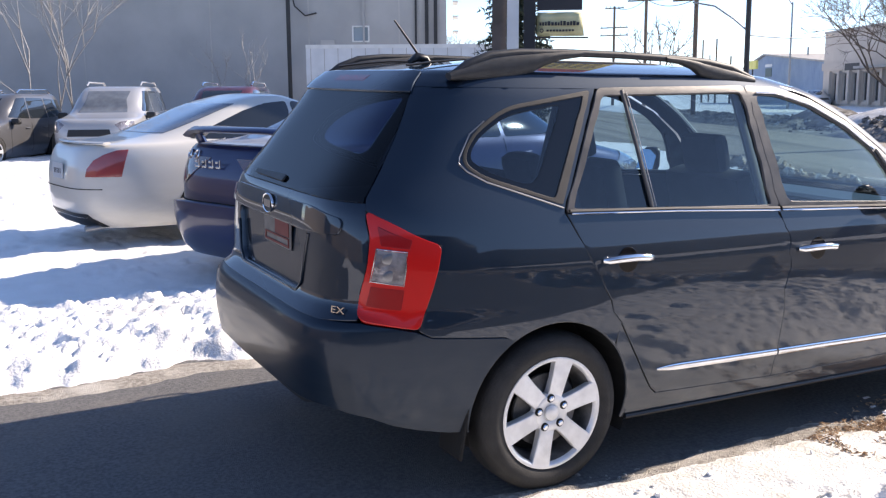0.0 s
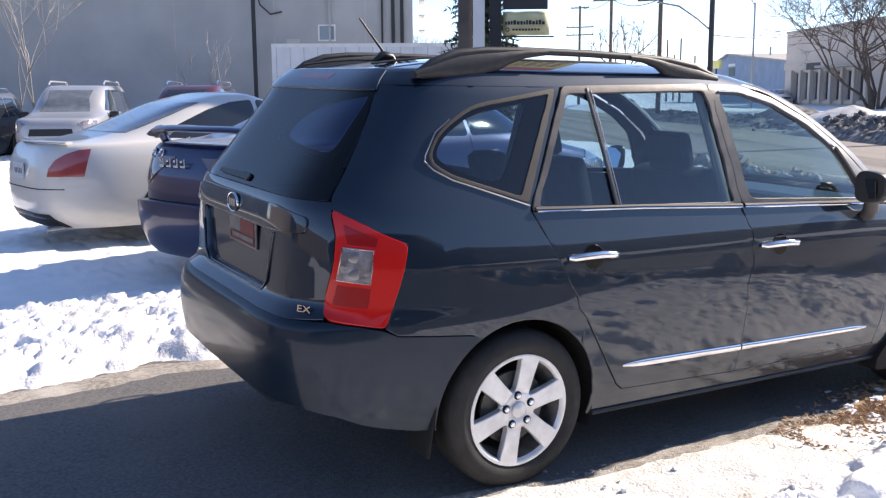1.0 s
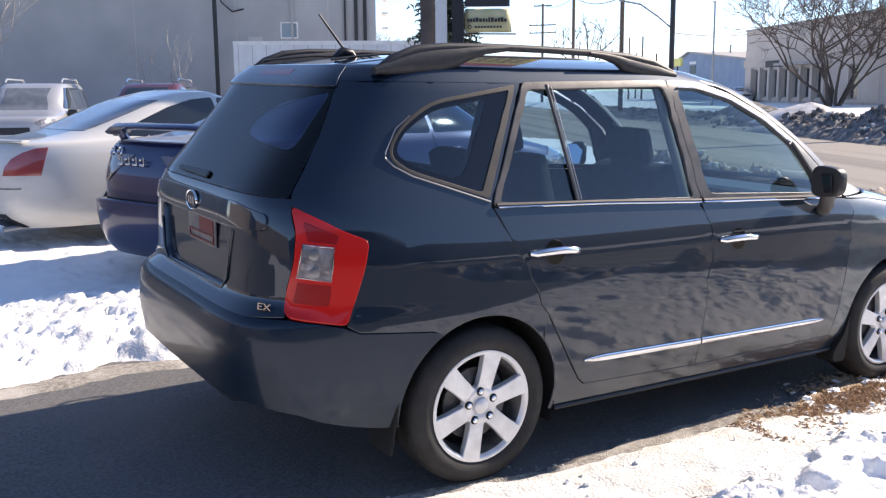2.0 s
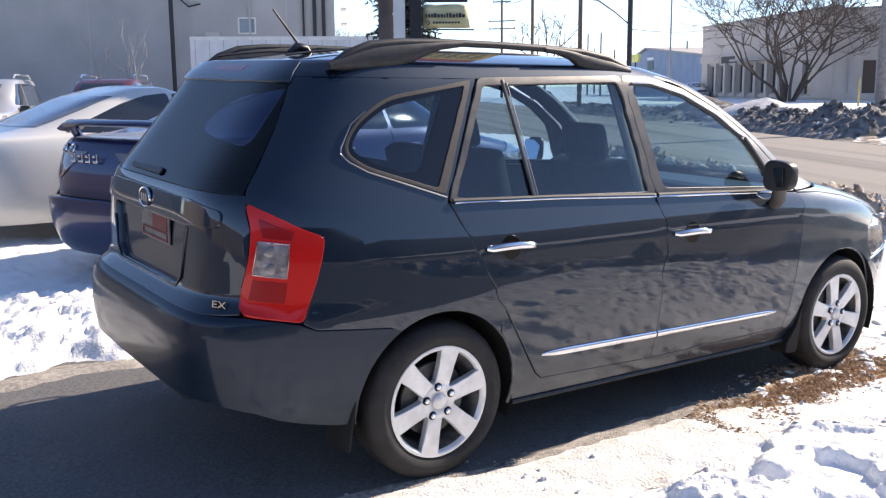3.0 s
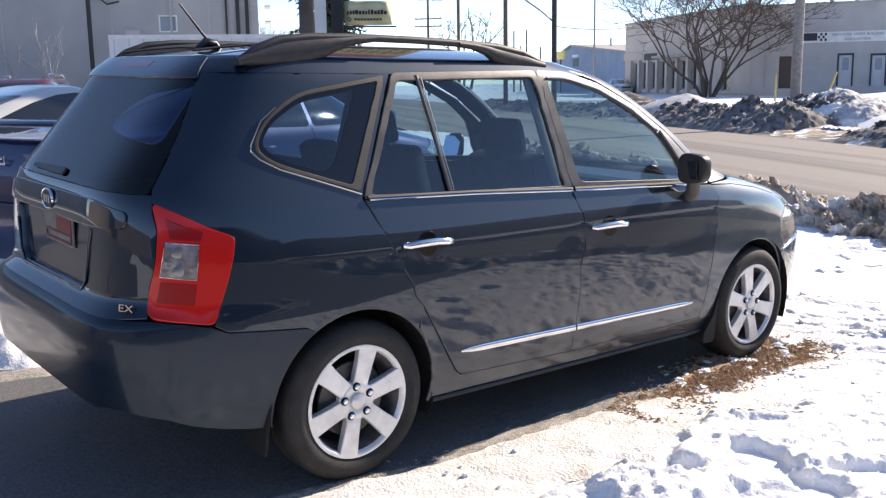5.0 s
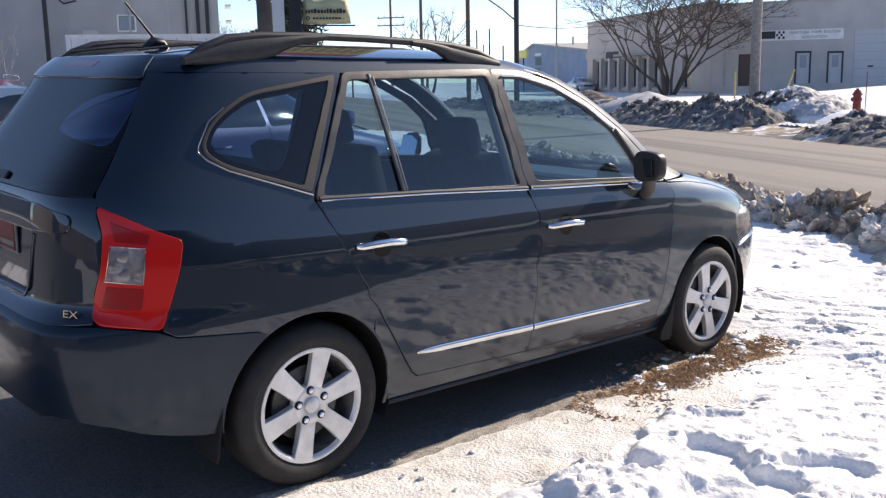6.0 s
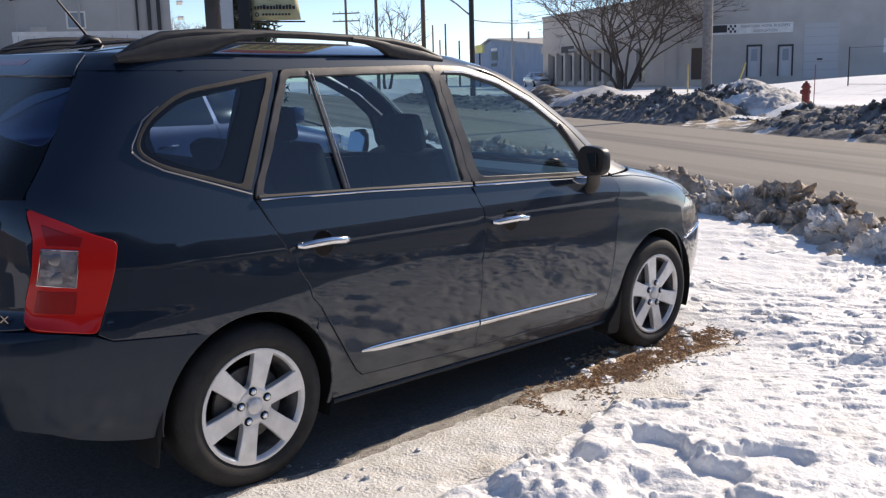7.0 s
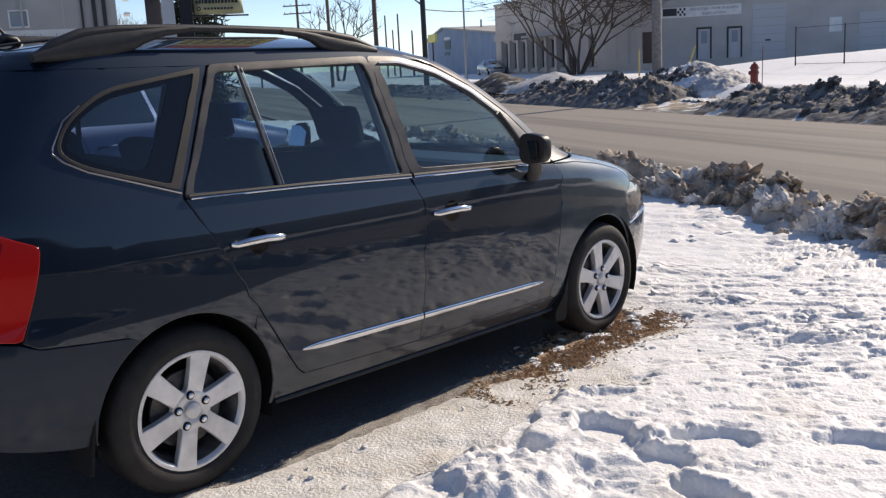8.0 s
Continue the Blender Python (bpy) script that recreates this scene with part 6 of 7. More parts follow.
box_part("board", (-0.1, -0.9, 2.9), (0.1, 0.9, 3.5), YELLOW_SIGN, lamp_sign, bevel=0.05)

# grey rendered hall behind the parked cars
grey = place_road(thing("grey_hall", "large plain grey rendered hall with a small window", "building"), 0.32, 45.0, -0.1)
w_ = part("wall", wall_mesh(60, 9.0, [(3.98, 4.74, 4.40, 5.10)], 0.3), WALL_GREY, grey)
w_.matrix_basis = pose(0, 0, 0, 0, 0, 90)
side_ = part("end_wall", wall_mesh(30, 9.0, [], 0.3), WALL_GREY, grey)
side_.matrix_basis = Matrix(((-1, 0, 0, 0), (0, 1, 0, 0.302), (0, 0, 1, 0), (0, 0, 0, 1)))
raw("roof", [(0, 0, 8.9), (0, 30, 8.9), (-60, 30, 8.9), (-60, 0, 8.9)], [(0, 1, 2, 3)], CONCRETE, grey)
win = box_part("window", (-4.735, 0.12, 4.405), (-3.985, 0.16, 5.095), WINDOW_PALE, grey, "small pale window")
bm = bmesh.new()
for lo, hi in (((-4.80, -0.03, 4.34), (-3.92, 0.10, 4.41)), ((-4.80, -0.03, 5.09), (-3.92, 0.10, 5.16)), ((-4.80, -0.03, 4.41), (-4.73, 0.10, 5.09)), ((-3.99, -0.03, 4.41), (-3.92, 0.10, 5.09))):
    add_box(bm, lo, hi)
part("window_frame", bm, SIGN_WHITE, win, "white window frame")
for s, r in ((-3.9 - 0.3, 0.05), (-1.55, 0.05), (-1.0, 0.09), (-0.55, 0.09)):
    box_part("downpipe", (s - r, -0.13, 0.2), (s + r, -0.003, 8.8), DARK_STEEL if s > -2 else WALL_GREY, grey, "wall pipe")
for s in (-12.0, -18.5, -25, -2.4, -7.0):
    box_part("wall_joint", (s - 0.03, -0.02, 0.05), (s + 0.03, -0.002, 8.9), WALL_DARK, grey)
box_part("vent", (-6.4, -0.12, 4.15), (-5.7, -0.003, 4.45), WALL_DARK, grey, "wall vent")
box_part("conduit", (-6.75, -0.1, 2.0), (-6.65, -0.003, 4.3), STEEL, grey, "steel conduit")
for k in range(6):
    box_part("stair_bracket", (0.33, 0.6, 2.6 + 0.75 * k), (0.62, 2.4, 2.68 + 0.75 * k), SIGN_WHITE, grey, "pale bracket on the end wall")
cable = thing("utility_pole", "thin dark pole with a drooping cable before the grey hall", "pole", rd(-7.6, 44.3))
tube_part("shaft", [(0, 0, -0.2), (0, 0, 8.5)], 0.11, DARK_STEEL, cable)
tube_part("cable", [(0.1, 0, 7.0), (0.35, 0, 6.0), (0.9, 0, 5.55), (1.5, 0, 5.7)], 0.04, DARK_STEEL, cable)

# white box trailer on the side street
trailer = place_road(thing("box_trailer", "long white box trailer on the side street", "trailer"), -5.9, 38.0, -0.3)
body = box_part("body", (0, 0, 1.15), (10.2, 2.6, 4.05), TRAILER, trailer, bevel=0.03)
bm = bmesh.new()
for k in range(17):
    add_box(bm, (0.2 + 0.6 * k, -0.006, 1.25), (0.225 + 0.6 * k, -0.001, 3.95))
part("rivet_line", bm, CONCRETE, body)
box_part("top_rail", (0, -0.02, 3.9), (10.2, -0.002, 4.06), SIGN_WHITE, body)
box_part("rear_frame", (10.2, -0.01, 1.1), (10.28, 2.61, 4.06), STEEL, body)
box_part("chassis", (0.5, 0.7, 0.95), (10.1, 1.9, 1.148), DARK_STEEL, trailer)
for x in (0.9, 7.9, 9.2):
    for y in (0.14, 2.46):
        build_wheel((x, y, 0.5), -1 if y < 1 else 1, trailer, 0.5, 0.3, 0.26, 6, rich=False, sides=24)


# ---- poles, lamps, wires, signs ----
def far_pole(px, py, h, r, arms, name="utility_pole", label="weathered wooden utility pole with crossarms"):
    p = thing(name, label, "pole", (px, py, 0), 0, "utility poles")
    tube_part("shaft", [(0, 0, -0.3), (0, 0, h)], [r, r * 0.75], WOOD_POLE, p)
    for z, l in arms:
        m = Matrix.Rotation(radians(-55), 4, "Z")
        arm = tube_part("crossarm", [m @ Vector((-l, 0, z)), m @ Vector((l, 0, z))], 0.07, WOOD_POLE, p, "", 6)
        for k in (-0.9, -0.45, 0.45, 0.9):
            c = m @ Vector((l * k, 0, z))
            tube_part("insulator", [c, c + Vector((0, 0, 0.25))], [0.05, 0.03], STEEL, arm, "", 6)
    return p


pA = far_pole(*ray_place(38.26, 104), 10.6, 0.16, [(10.4, 1.0), (8.4, 1.5), (7.6, 1.5)])
pB = far_pole(*ray_place(40.05, 84), 14.0, 0.16, [(9.3, 1.6)])
pC = far_pole(*ray_place(42.83, 60), 14.0, 0.15, [(7.05, 1.4)])
pD = thing("street_lamp", "tall grey steel pole with a long lamp arm", "street lamp", (*ray_place(45.68, 56), 0), 0, "street lamps")
tube_part("shaft", [(0, 0, -0.3), (0, 0, 13)], [0.16, 0.13], DARK_STEEL, pD)
arm_m = Matrix.Rotation(radians(135), 4, "Z")
tube_part("lamp_arm", [arm_m @ Vector(p) for p in ((0, 0, 4.9), (0.8, 0, 5.6), (1.8, 0, 6.3), (3.0, 0, 6.55))], 0.05, STEEL, pD)
lampL = thing("street_lamp", "slim street lamp with a short curved arm", "street lamp", (*ray_place(48.0, 74), 0), 0, "street lamps")
tube_part("shaft", [(0, 0, -0.3), (0, 0, 7.6), (0.05, 0.05, 7.9)], [0.10, 0.07, 0.06], STEEL, lampL)
tube_part("lamp_arm", [(0, 0, 7.7), (-0.25, 0.3, 8.3), (-0.7, 0.8, 8.45)], 0.05, STEEL, lampL)
box_part("lamp_head", (-1.05, 0.7, 8.36), (-0.6, 1.2, 8.5), STEEL, lampL, bevel=0.04)
for b_, d_, h_ in ((35.9, 120, 5.5), (43.3, 120, 7.8), (43.7, 130, 6.4), (44.05, 112, 7.5), (44.85, 110, 5.5)):
    q = far_pole(*ray_place(b_, d_), h_, 0.12, [], label="distant bare utility pole")


def wire(a, b, sag, r=0.03, name="overhead_wire"):
    a, b = Vector(a), Vector(b)
    pts = [a.lerp(b, t) - Vector((0, 0, sag * 4 * t * (1 - t))) for t in np.linspace(0, 1, 12)]
    return tagged(tube_part(name, pts, r, DARK_STEEL, None, "", 5), "thin dark overhead wire", "wire", "overhead wires")


wire((*ray_place(45.68, 56), 4.7), FAR @ Vector(rd(24.3, 55.0, 5.05)), 0.25, 0.035)
wire((*ray_place(40.05, 84), 9.4), (*ray_place(42.83, 60), 7.1), 0.5)
wire((*ray_place(38.26, 104), 10.5), (*ray_place(40.05, 84), 9.4), 0.5)
wire((*ray_place(42.83, 60), 7.1), (*ray_place(62, 45), 9.5), 0.6)

hall_pole = thing("utility_pole", "thick pale weathered wooden pole behind the snow bank", "pole", (*ray_place(59.25, 35), 0.3), 0, "utility poles")
tube_part("shaft", [(0, 0, -0.5), (0.05, 0, 11.0)], [0.18, 0.13], PALE_POLE, hall_pole, "", 14)
tube_part("crossarm", [(-0.7, 1.0, 10.3), (0.75, -1.0, 10.3)], 0.07, WOOD_POLE, hall_pole, "", 6)

# banner sign between two posts
post_at = Vector((*ray_place(33.14, 12), 0))
banner = thing("banner_sign", "cream banner sign hung from a dark square post", "sign", post_at, -33)
banner.matrix_basis = Matrix.Translation((0, 0, 0.31)) @ banner.matrix_basis @ Matrix.Scale(0.8, 4)
box_part("post", (-0.09, -0.09, -0.6), (0.09, 0.09, 6.0), DARK_STEEL, banner, bevel=0.01)
box_part("pale_post", (-0.345, -0.03, -0.6), (-0.165, 0.03, 6.0), SIGN_WHITE, banner, "pale slim post")
box_part("brown_board", (-0.58, 0.10, -0.6), (-0.36, 0.14, 6.0), BROWN_BOARD, banner, "brown upright board")
tube_part("bracket", [(0.08, 0, 2.445), (0.90, 0, 2.435)], 0.012, DARK_STEEL, banner)
bm = bmesh.new()
cells = [[bm.verts.new((0.115 + 0.68 * i / 8 + (0.04 * (1 - j / 4) * i / 8), 0.02 * math.sin(i * 1.3 + j), 2.46 + 0.36 * j / 4)) for i in range(9)] for j in range(5)]
for j in range(4):
    for i in range(8):
        bm.faces.new((cells[j][i], cells[j][i + 1], cells[j + 1][i + 1], cells[j + 1][i]))
cloth = part("banner_cloth", bm, SIGN_CREAM, banner, "cream banner with dark bars", smooth=True)
cloth.modifiers.new("cloth", "SOLIDIFY").thickness = 0.006
rng = random.Random(4)
x = 0.15
while x < 0.74:
    d = rng.uniform(0.025, 0.045)
    box_part("banner_bar", (x, -0.035, 2.62), (x + d, -0.028, 2.62 + rng.uniform(0.045, 0.07)), INK, cloth)
    x += d + 0.012
for k in range(9):
    box_part("banner_bar", (0.26 + 0.048 * k, -0.035, 2.53), (0.295 + 0.048 * k, -0.028, 2.56), INK, cloth)
bm = bmesh.new()
add_spin(bm, [(0.032, -0.03), (0.032, -0.036), (0.018, -0.036), (0.018, -0.03)], (0.185, 0, 2.545), 20)
part("banner_mark", bm, INK, cloth, "dark round mark")
box_part("upper_panel", (0.115, -0.02, 2.85), (0.80, 0.02, 3.057), INK, banner, "dark lower edge of the upper sign")
upper = box_part("upper_sign", (0.115, -0.02, 3.06), (1.45, 0.02, 5.2), SIGN_GOLD, banner, "gold upper sign with dark bars")
for k in range(7):
    for j in range(6):
        box_part("sign_bar", (0.17 + 0.2 * j, -0.026, 3.12 + 0.26 * k), (0.30 + 0.2 * j + 0.03 * (k % 2), -0.0205, 3.25 + 0.26 * k), INK, upper)
box_part("top_sign", (0.115, -0.02, 5.203), (1.45, 0.02, 5.9), SIGN_RED, banner, "red top sign")

# street furniture across the road
hyd = thing("fire_hydrant", "red fire hydrant standing in ploughed snow", "hydrant", rd(18.0, 19.85, 0.42), ROAD_TURN)
bm = bmesh.new()
for r0, r1, z0, z1 in ((0.15, 0.15, -0.1, 0.06), (0.115, 0.11, 0.06, 0.54), (0.14, 0.14, 0.54, 0.58), (0.125, 0.08, 0.58, 0.68), (0.04, 0.04, 0.68, 0.73)):
    add_tube(bm, (0, 0, z0), (0, 0, z1), r0, r1, 16)
part("barrel", bm, HYDRANT_RED, hyd)
for d in ((-0.17, 0), (0, 0.18), (0, -0.15)):
    tube_part("outlet", [(0, 0, 0.42), (d[0], d[1], 0.42)], 0.06, HYDRANT_RED, hyd)
tube_part("marker_rod", [(0.2, -0.1, 0), (0.2, -0.12, 1.2)], 0.012, HYDRANT_RED, hyd, "thin red marker rod")
for bearing, dist, tilt in ((58.17, 47.5, 0.0), (60.7, 43.5, 0.35)):
    b = thing("bollard", "faded yellow steel bollard by the hall", "bollard", (*ray_place(bearing, dist), 0.55), 0, "bollards")
    tube_part("post", [(0, 0, -0.2), (tilt, -tilt, 1.25)], 0.042, YELLOW, b)
fence = place_road(thing("wire_fence", "low post-and-wire fence in the snow", "fence"), 24, 5.2, 0.8)
for k in range(9):
    tube_part("post", [(0, 2.55 * k, -0.2), (0, 2.55 * k, 1.45)], 0.024, DARK_STEEL, fence)
for z in (0.1, 1.4):
    tube_part("rail_wire", [(0, 0, z), (0, 20.4, z)], 0.008, DARK_STEEL, fence)


# ---- trees ----
def bare_tree(name, at, height, trunks, seed, mat, label, spread=0.5, depth=5, r0=0.12, sway=0.25):
    rng = random.Random(seed)
    tree = thing(name, label, "tree", at)

    def grow(bm, p, d, length, r, level):
        n = 3
        q = p
        for i in range(n):
            d2 = (d + Vector((rng.gauss(0, sway), rng.gauss(0, sway), rng.gauss(0.05, sway * 0.5))) * 0.5).normalized()
            e = q + d2 * length / n
            add_tube(bm, q, e, r * (1 - 0.18 * i), r * (1 - 0.18 * (i + 1)), 7 if level < 2 else 4, caps=False)
            if level < depth and i > 0 and rng.random() < 0.75:
                side = (d2 + Vector((rng.gauss(0, spread), rng.gauss(0, spread), rng.gauss(0.1, spread * 0.5)))).normalized()
                grow(bm, e, side, length * rng.uniform(0.5, 0.75), max(r * 0.55, 0.006), level + 1)
            q, d = e, d2
        if level < depth:
            for _ in range(2):
                side = (d + Vector((rng.gauss(0, spread), rng.gauss(0, spread), rng.gauss(0.15, spread * 0.4)))).normalized()
                grow(bm, q, side, length * rng.uniform(0.6, 0.8), max(r * 0.6, 0.006), level + 1)
    for k in range(trunks):
        bm = bmesh.new()
        a = k * math.tau / trunks + rng.uniform(-0.4, 0.4)
        lean = Vector((math.cos(a) * spread * 0.5, math.sin(a) * spread * 0.5, 1)).normalized() if trunks > 1 else Vector((0.05, 0, 1))
        grow(bm, Vector((0.18 * math.cos(a) * (trunks > 1), 0.18 * math.sin(a) * (trunks > 1), -0.25)), lean, height * 0.42, r0, 0)
        part("stem", bm, mat, tree, smooth=True)
    return tree


far_off(bare_tree("bare_tree", rd(21.0, 37.8, 0.8), 6.6, 9, 21, BARK, "bare many-stemmed tree before the tan building", 0.60, 5, 0.082, 0.40))
bare_tree("bare_tree", rd(23.0, 100.0, 0.0), 9.0, 2, 5, BARK, "bare tree far along the road", 0.5, 4, 0.2)
bare_tree("sapling", (*ray_place(5.4, 27), 0), 5.8, 2, 8, BIRCH, "pale bare sapling before the grey hall", 0.34, 4, 0.034, 0.28)
bare_tree("sapling", (*ray_place(7.0, 27.5), 0), 5.8, 1, 9, BIRCH, "pale bare sapling before the grey hall", 0.36, 4, 0.034, 0.28)
bare_tree("sapling", (*ray_place(16.2, 26.5), 0), 3.3, 2, 14, BIRCH, "pale bare shrub before the grey hall", 0.32, 3, 0.028, 0.22)
for b_, d_, s_ in ((28.6, 120, 3), (29.4, 125, 6), (31.0, 130, 7)):
    bare_tree("bare_tree", (*ray_place(b_, d_), 0), 9, 3, s_, BIRCH, "bare tree in the far distance", 0.6, 4, 0.14)


def spruce(at, height, width, seed):
    rng = random.Random(seed)
    tree = thing("spruce_tree", "dark narrow spruce behind the banner sign", "tree", at)
    tube_part("trunk", [(0, 0, -0.2), (0, 0, height)], [0.16, 0.03], BARK, tree)
    V, F = [], []
    z = 0.6
    while z < height:
        r = width * (1 - z / height) ** 0.7
        for k in range(15):
            a, l = rng.uniform(0, math.tau), r * rng.uniform(0.55, 1.15)
            d = Vector((math.cos(a), math.sin(a), -0.28))
            for t in np.linspace(0.15, 1, 9):
                c = Vector((0, 0, z)) + d * l * t
                for _ in range(5):
                    s = len(V)
                    e = Vector((rng.gauss(0, 1), rng.gauss(0, 1), rng.gauss(-0.2, 0.7))).normalized() * 0.17
                    f = e.cross(Vector((rng.gauss(0, 1), rng.gauss(0, 1), rng.gauss(0, 1)))).normalized() * 0.03
                    V += [c - f, c + f, c + e]
                    F.append((s, s + 1, s + 2))
        z += 0.16
    raw("foliage", V, F, NEEDLES, tree)


spruce((*ray_place(32.4, 30), 0), 9.5, 1.5, 2)


# ---- other cars ----
SEDAN = Shell(
    [(0.15, 0.78), (0.25, 0.84), (0.5, 0.885), (0.7, 0.89), (0.92, 0.86), (1.0, 0.83), (1.2, 0.71), (1.38, 0.60), (1.44, 0.55)],
    [(0.15, -0.85), (0.3, -1.02), (0.5, -1.06), (0.72, -1.05), (0.88, -1.0), (0.985, -0.93), (1.02, -0.55), (1.06, -0.36), (1.2, 0.02), (1.38, 0.50), (1.44, 0.78)],
    [(0.15, 3.45), (0.3, 3.55), (0.5, 3.6), (0.65, 3.55), (0.78, 3.25), (0.9, 2.65), (1.0, 2.25), (1.2, 1.85), (1.38, 1.40), (1.44, 1.20)],
    [(0.1, 4.6), (0.9, 4.6), (1.06, 4.5), (1.5, 5)], [(0.1, 4.0), (1.5, 5)])
UTILITY = Shell(
    [(0.25, 0.78), (0.35, 0.85), (0.6, 0.89), (0.9, 0.88), (1.05, 0.85), (1.4, 0.75), (1.6, 0.69), (1.68, 0.62)],
    [(0.25, -0.75), (0.5, -0.88), (0.8, -0.88), (1.05, -0.85), (1.4, -0.76), (1.6, -0.65), (1.68, -0.5)],
    [(0.25, 3.3), (0.5, 3.45), (0.75, 3.42), (0.95, 3.3), (1.02, 2.7), (1.08, 2.35), (1.4, 1.9), (1.6, 1.55), (1.68, 1.3)],
    [(0.1, 6), (1.7, 6)], [(0.1, 5), (1.7, 6)])


def dress_plate(car, x, z):
    plate = box_part("plate", (x - 0.012, -0.155, z), (x, 0.155, z + 0.15), PLATE_WHITE, car, "pale plate with dark bars")
    for k in range(5):
        box_part("plate_bar", (x - 0.015, -0.11 + 0.05 * k, z + 0.05), (x - 0.0121, -0.095 + 0.05 * k, z + 0.10), INK, plate)


def other_car(name, label, shell, paint, at, turn, size=1.0, wing=False, deck=False, tail_red=RED, step=0.09, belt=0.96, top=1.40, wheel_r=0.32, axle=0.0, screen_mat=None):
    car = thing(name, label, "car", at, turn, "parked cars")
    car.matrix_basis = car.matrix_basis @ Matrix.Scale(size, 4)
    levels = sorted({0.2, 0.3, 0.4, 0.5, 0.6, 0.7, 0.8, 0.88, 0.93, 0.96, 0.985, 0.995, 1.005, 1.015, 1.03, 1.05, 1.08, 1.12, 1.16, 1.2, 1.25, 1.3, 1.35, 1.40, *( (1.44,) if shell is SEDAN else (1.5, 1.56, 1.62, 1.66))})
    ring_skin(shell, "body", levels, paint, car, count=128, cap=0.03)
    g = lambda pts: on_side(shell, pts)
    flat = lambda pts: [shell.side(x, z) for x, z in pts]
    if shell is SEDAN:
        sides = [[(0.33, 1.02), (0.86, 1.36), (1.14, 1.385), (1.10, 1.0)], [(1.15, 1.0), (1.19, 1.385), (1.32, 1.37), (1.96, 1.01)], [(-0.02, 1.035), (0.325, 1.02), (0.85, 1.355), (0.62, 1.29)]]
        back, front = [(-0.30, 1.085), (0.02, 1.20), (0.44, 1.36)], [(2.20, 1.03), (1.84, 1.2), (1.45, 1.36)]
        lamp = [(-1.0, 0.90), (-0.62, 0.925), (-0.70, 0.80), (-0.86, 0.68), (-1.02, 0.70)]
        if deck:
            lamp = [(-0.975, 0.70), (-0.96, 0.77), (-0.905, 0.85), (-0.82, 0.905), (-0.72, 0.94), (-0.62, 0.947), (-0.66, 0.84), (-0.70, 0.70)]
    else:
        sides = [[(0.30, 1.08), (0.30, 1.55), (1.05, 1.57), (1.12, 1.08)], [(1.17, 1.08), (1.10, 1.57), (1.42, 1.56), (1.98, 1.12)], [(-0.62, 1.12), (-0.52, 1.50), (0.24, 1.55), (0.24, 1.08)]]
        back, front = [(-0.80, 1.12), (-0.70, 1.50)], [(2.28, 1.10), (1.92, 1.38), (1.62, 1.56)]
        lamp = [(-0.80, 1.15), (-0.70, 1.15), (-0.72, 0.75), (-0.82, 0.75)]
    for left in (False, True):
        for s in sides:
            panel(shell, "side_window", g(rounded(s, 0.04)), FAR_GLASS, car, off=0.004, thick=0.004, step=step, left=left, label="dark side window")
        tl = panel(shell, "tail_lamp", g(lamp), tail_red, car, off=0.006, thick=0.006, step=step, left=left, label="red tail lamp")
        panel(shell, "headlamp", g([(2.75, 0.70), (2.95, 0.80), (3.3, 0.74), (3.35, 0.64), (3.0, 0.60)] if shell is SEDAN else [(2.95, 0.72), (2.95, 0.92), (3.25, 0.93), (3.36, 0.86), (3.34, 0.70)]), CLEAR, car, off=0.005, thick=0.006, step=step, left=left, label="clear headlamp")
        for x in (axle, 2.7):
            # Uncut skin: a black disc stands in for the shaded wheel opening.
            panel(shell, "wheel_arch", g(arc(x, 0.31, wheel_r + 0.045, -18, 198, 20)), DARK, car, off=0.003, thick=0.004, step=step, left=left)
            sg = 1 if left else -1
            build_wheel((x, sg * (shell.W(0.5) - 0.085), wheel_r), sg, car, wheel_r, 0.21, 0.2, 5, rich=False, sides=28)
        strip(shell, "door_gap", [(1.12, 0.99), (1.13, 0.6), (1.10, 0.30)], 0.003, 0.001, DARK, car, left, sides=4)
        strip(shell, "door_gap", [(0.33, 0.98), (0.38, 0.75), (0.42, 0.55)], 0.003, 0.001, DARK, car, left, sides=4)
        strip(shell, "door_gap", [(2.05, 0.95), (2.08, 0.6), (2.02, 0.30)], 0.003, 0.001, DARK, car, left, sides=4)
        for x in (0.55, 1.35):
            tube_part("door_handle", [side_point(shell, x + d, 0.86, o, left) for d, o in ((-0.09, 0.005), (-0.06, 0.03), (0.06, 0.03), (0.09, 0.005))], 0.012, paint, car)
        m = bmesh.new()
        c = Vector((1.95, sg * (shell.W(1.0) + 0.10), 1.03))
        add_box(m, c - Vector((0.06, 0.10, 0.07)), c + Vector((0.08, 0.10, 0.07)), 0.04)
        part("door_mirror", m, paint if shell is SEDAN else BLACK, car, smooth=True)
    if deck:
        back = [(-0.2, 1.085), (0.13, 1.20), (0.56, 1.36)]
    mir = lambda pts: pts + [(-4 - v, z) for v, z in pts[::-1]]
    panel(shell, "rear_window", mir(flat(back)), SKY_GLASS if deck else FAR_GLASS, car, off=0.006, thick=0.005, step=step, label="dark rear window")
    panel(shell, "windscreen", both_nose(flat(front)), screen_mat or FAR_GLASS, car, off=0.006, thick=0.005, step=step, label="dark windscreen")
    zb = 0.58 if shell is SEDAN else 0.66
    gapline = []
    for y in np.linspace(-0.70, 0.70, 18):
        v, z = shell.tail(y, zb)
        gapline.append(shell.at(v, z))
    tube_part("bumper_gap", gapline, 0.006, DARK, car, "", 5)
    panel(shell, "bumper_insert", on_tail(shell, [(-0.62, 0.215), (-0.55, 0.34), (0.55, 0.34), (0.62, 0.215)]), BLACK, car, off=0.006, thick=0.004, step=step, label="black lower bumper")
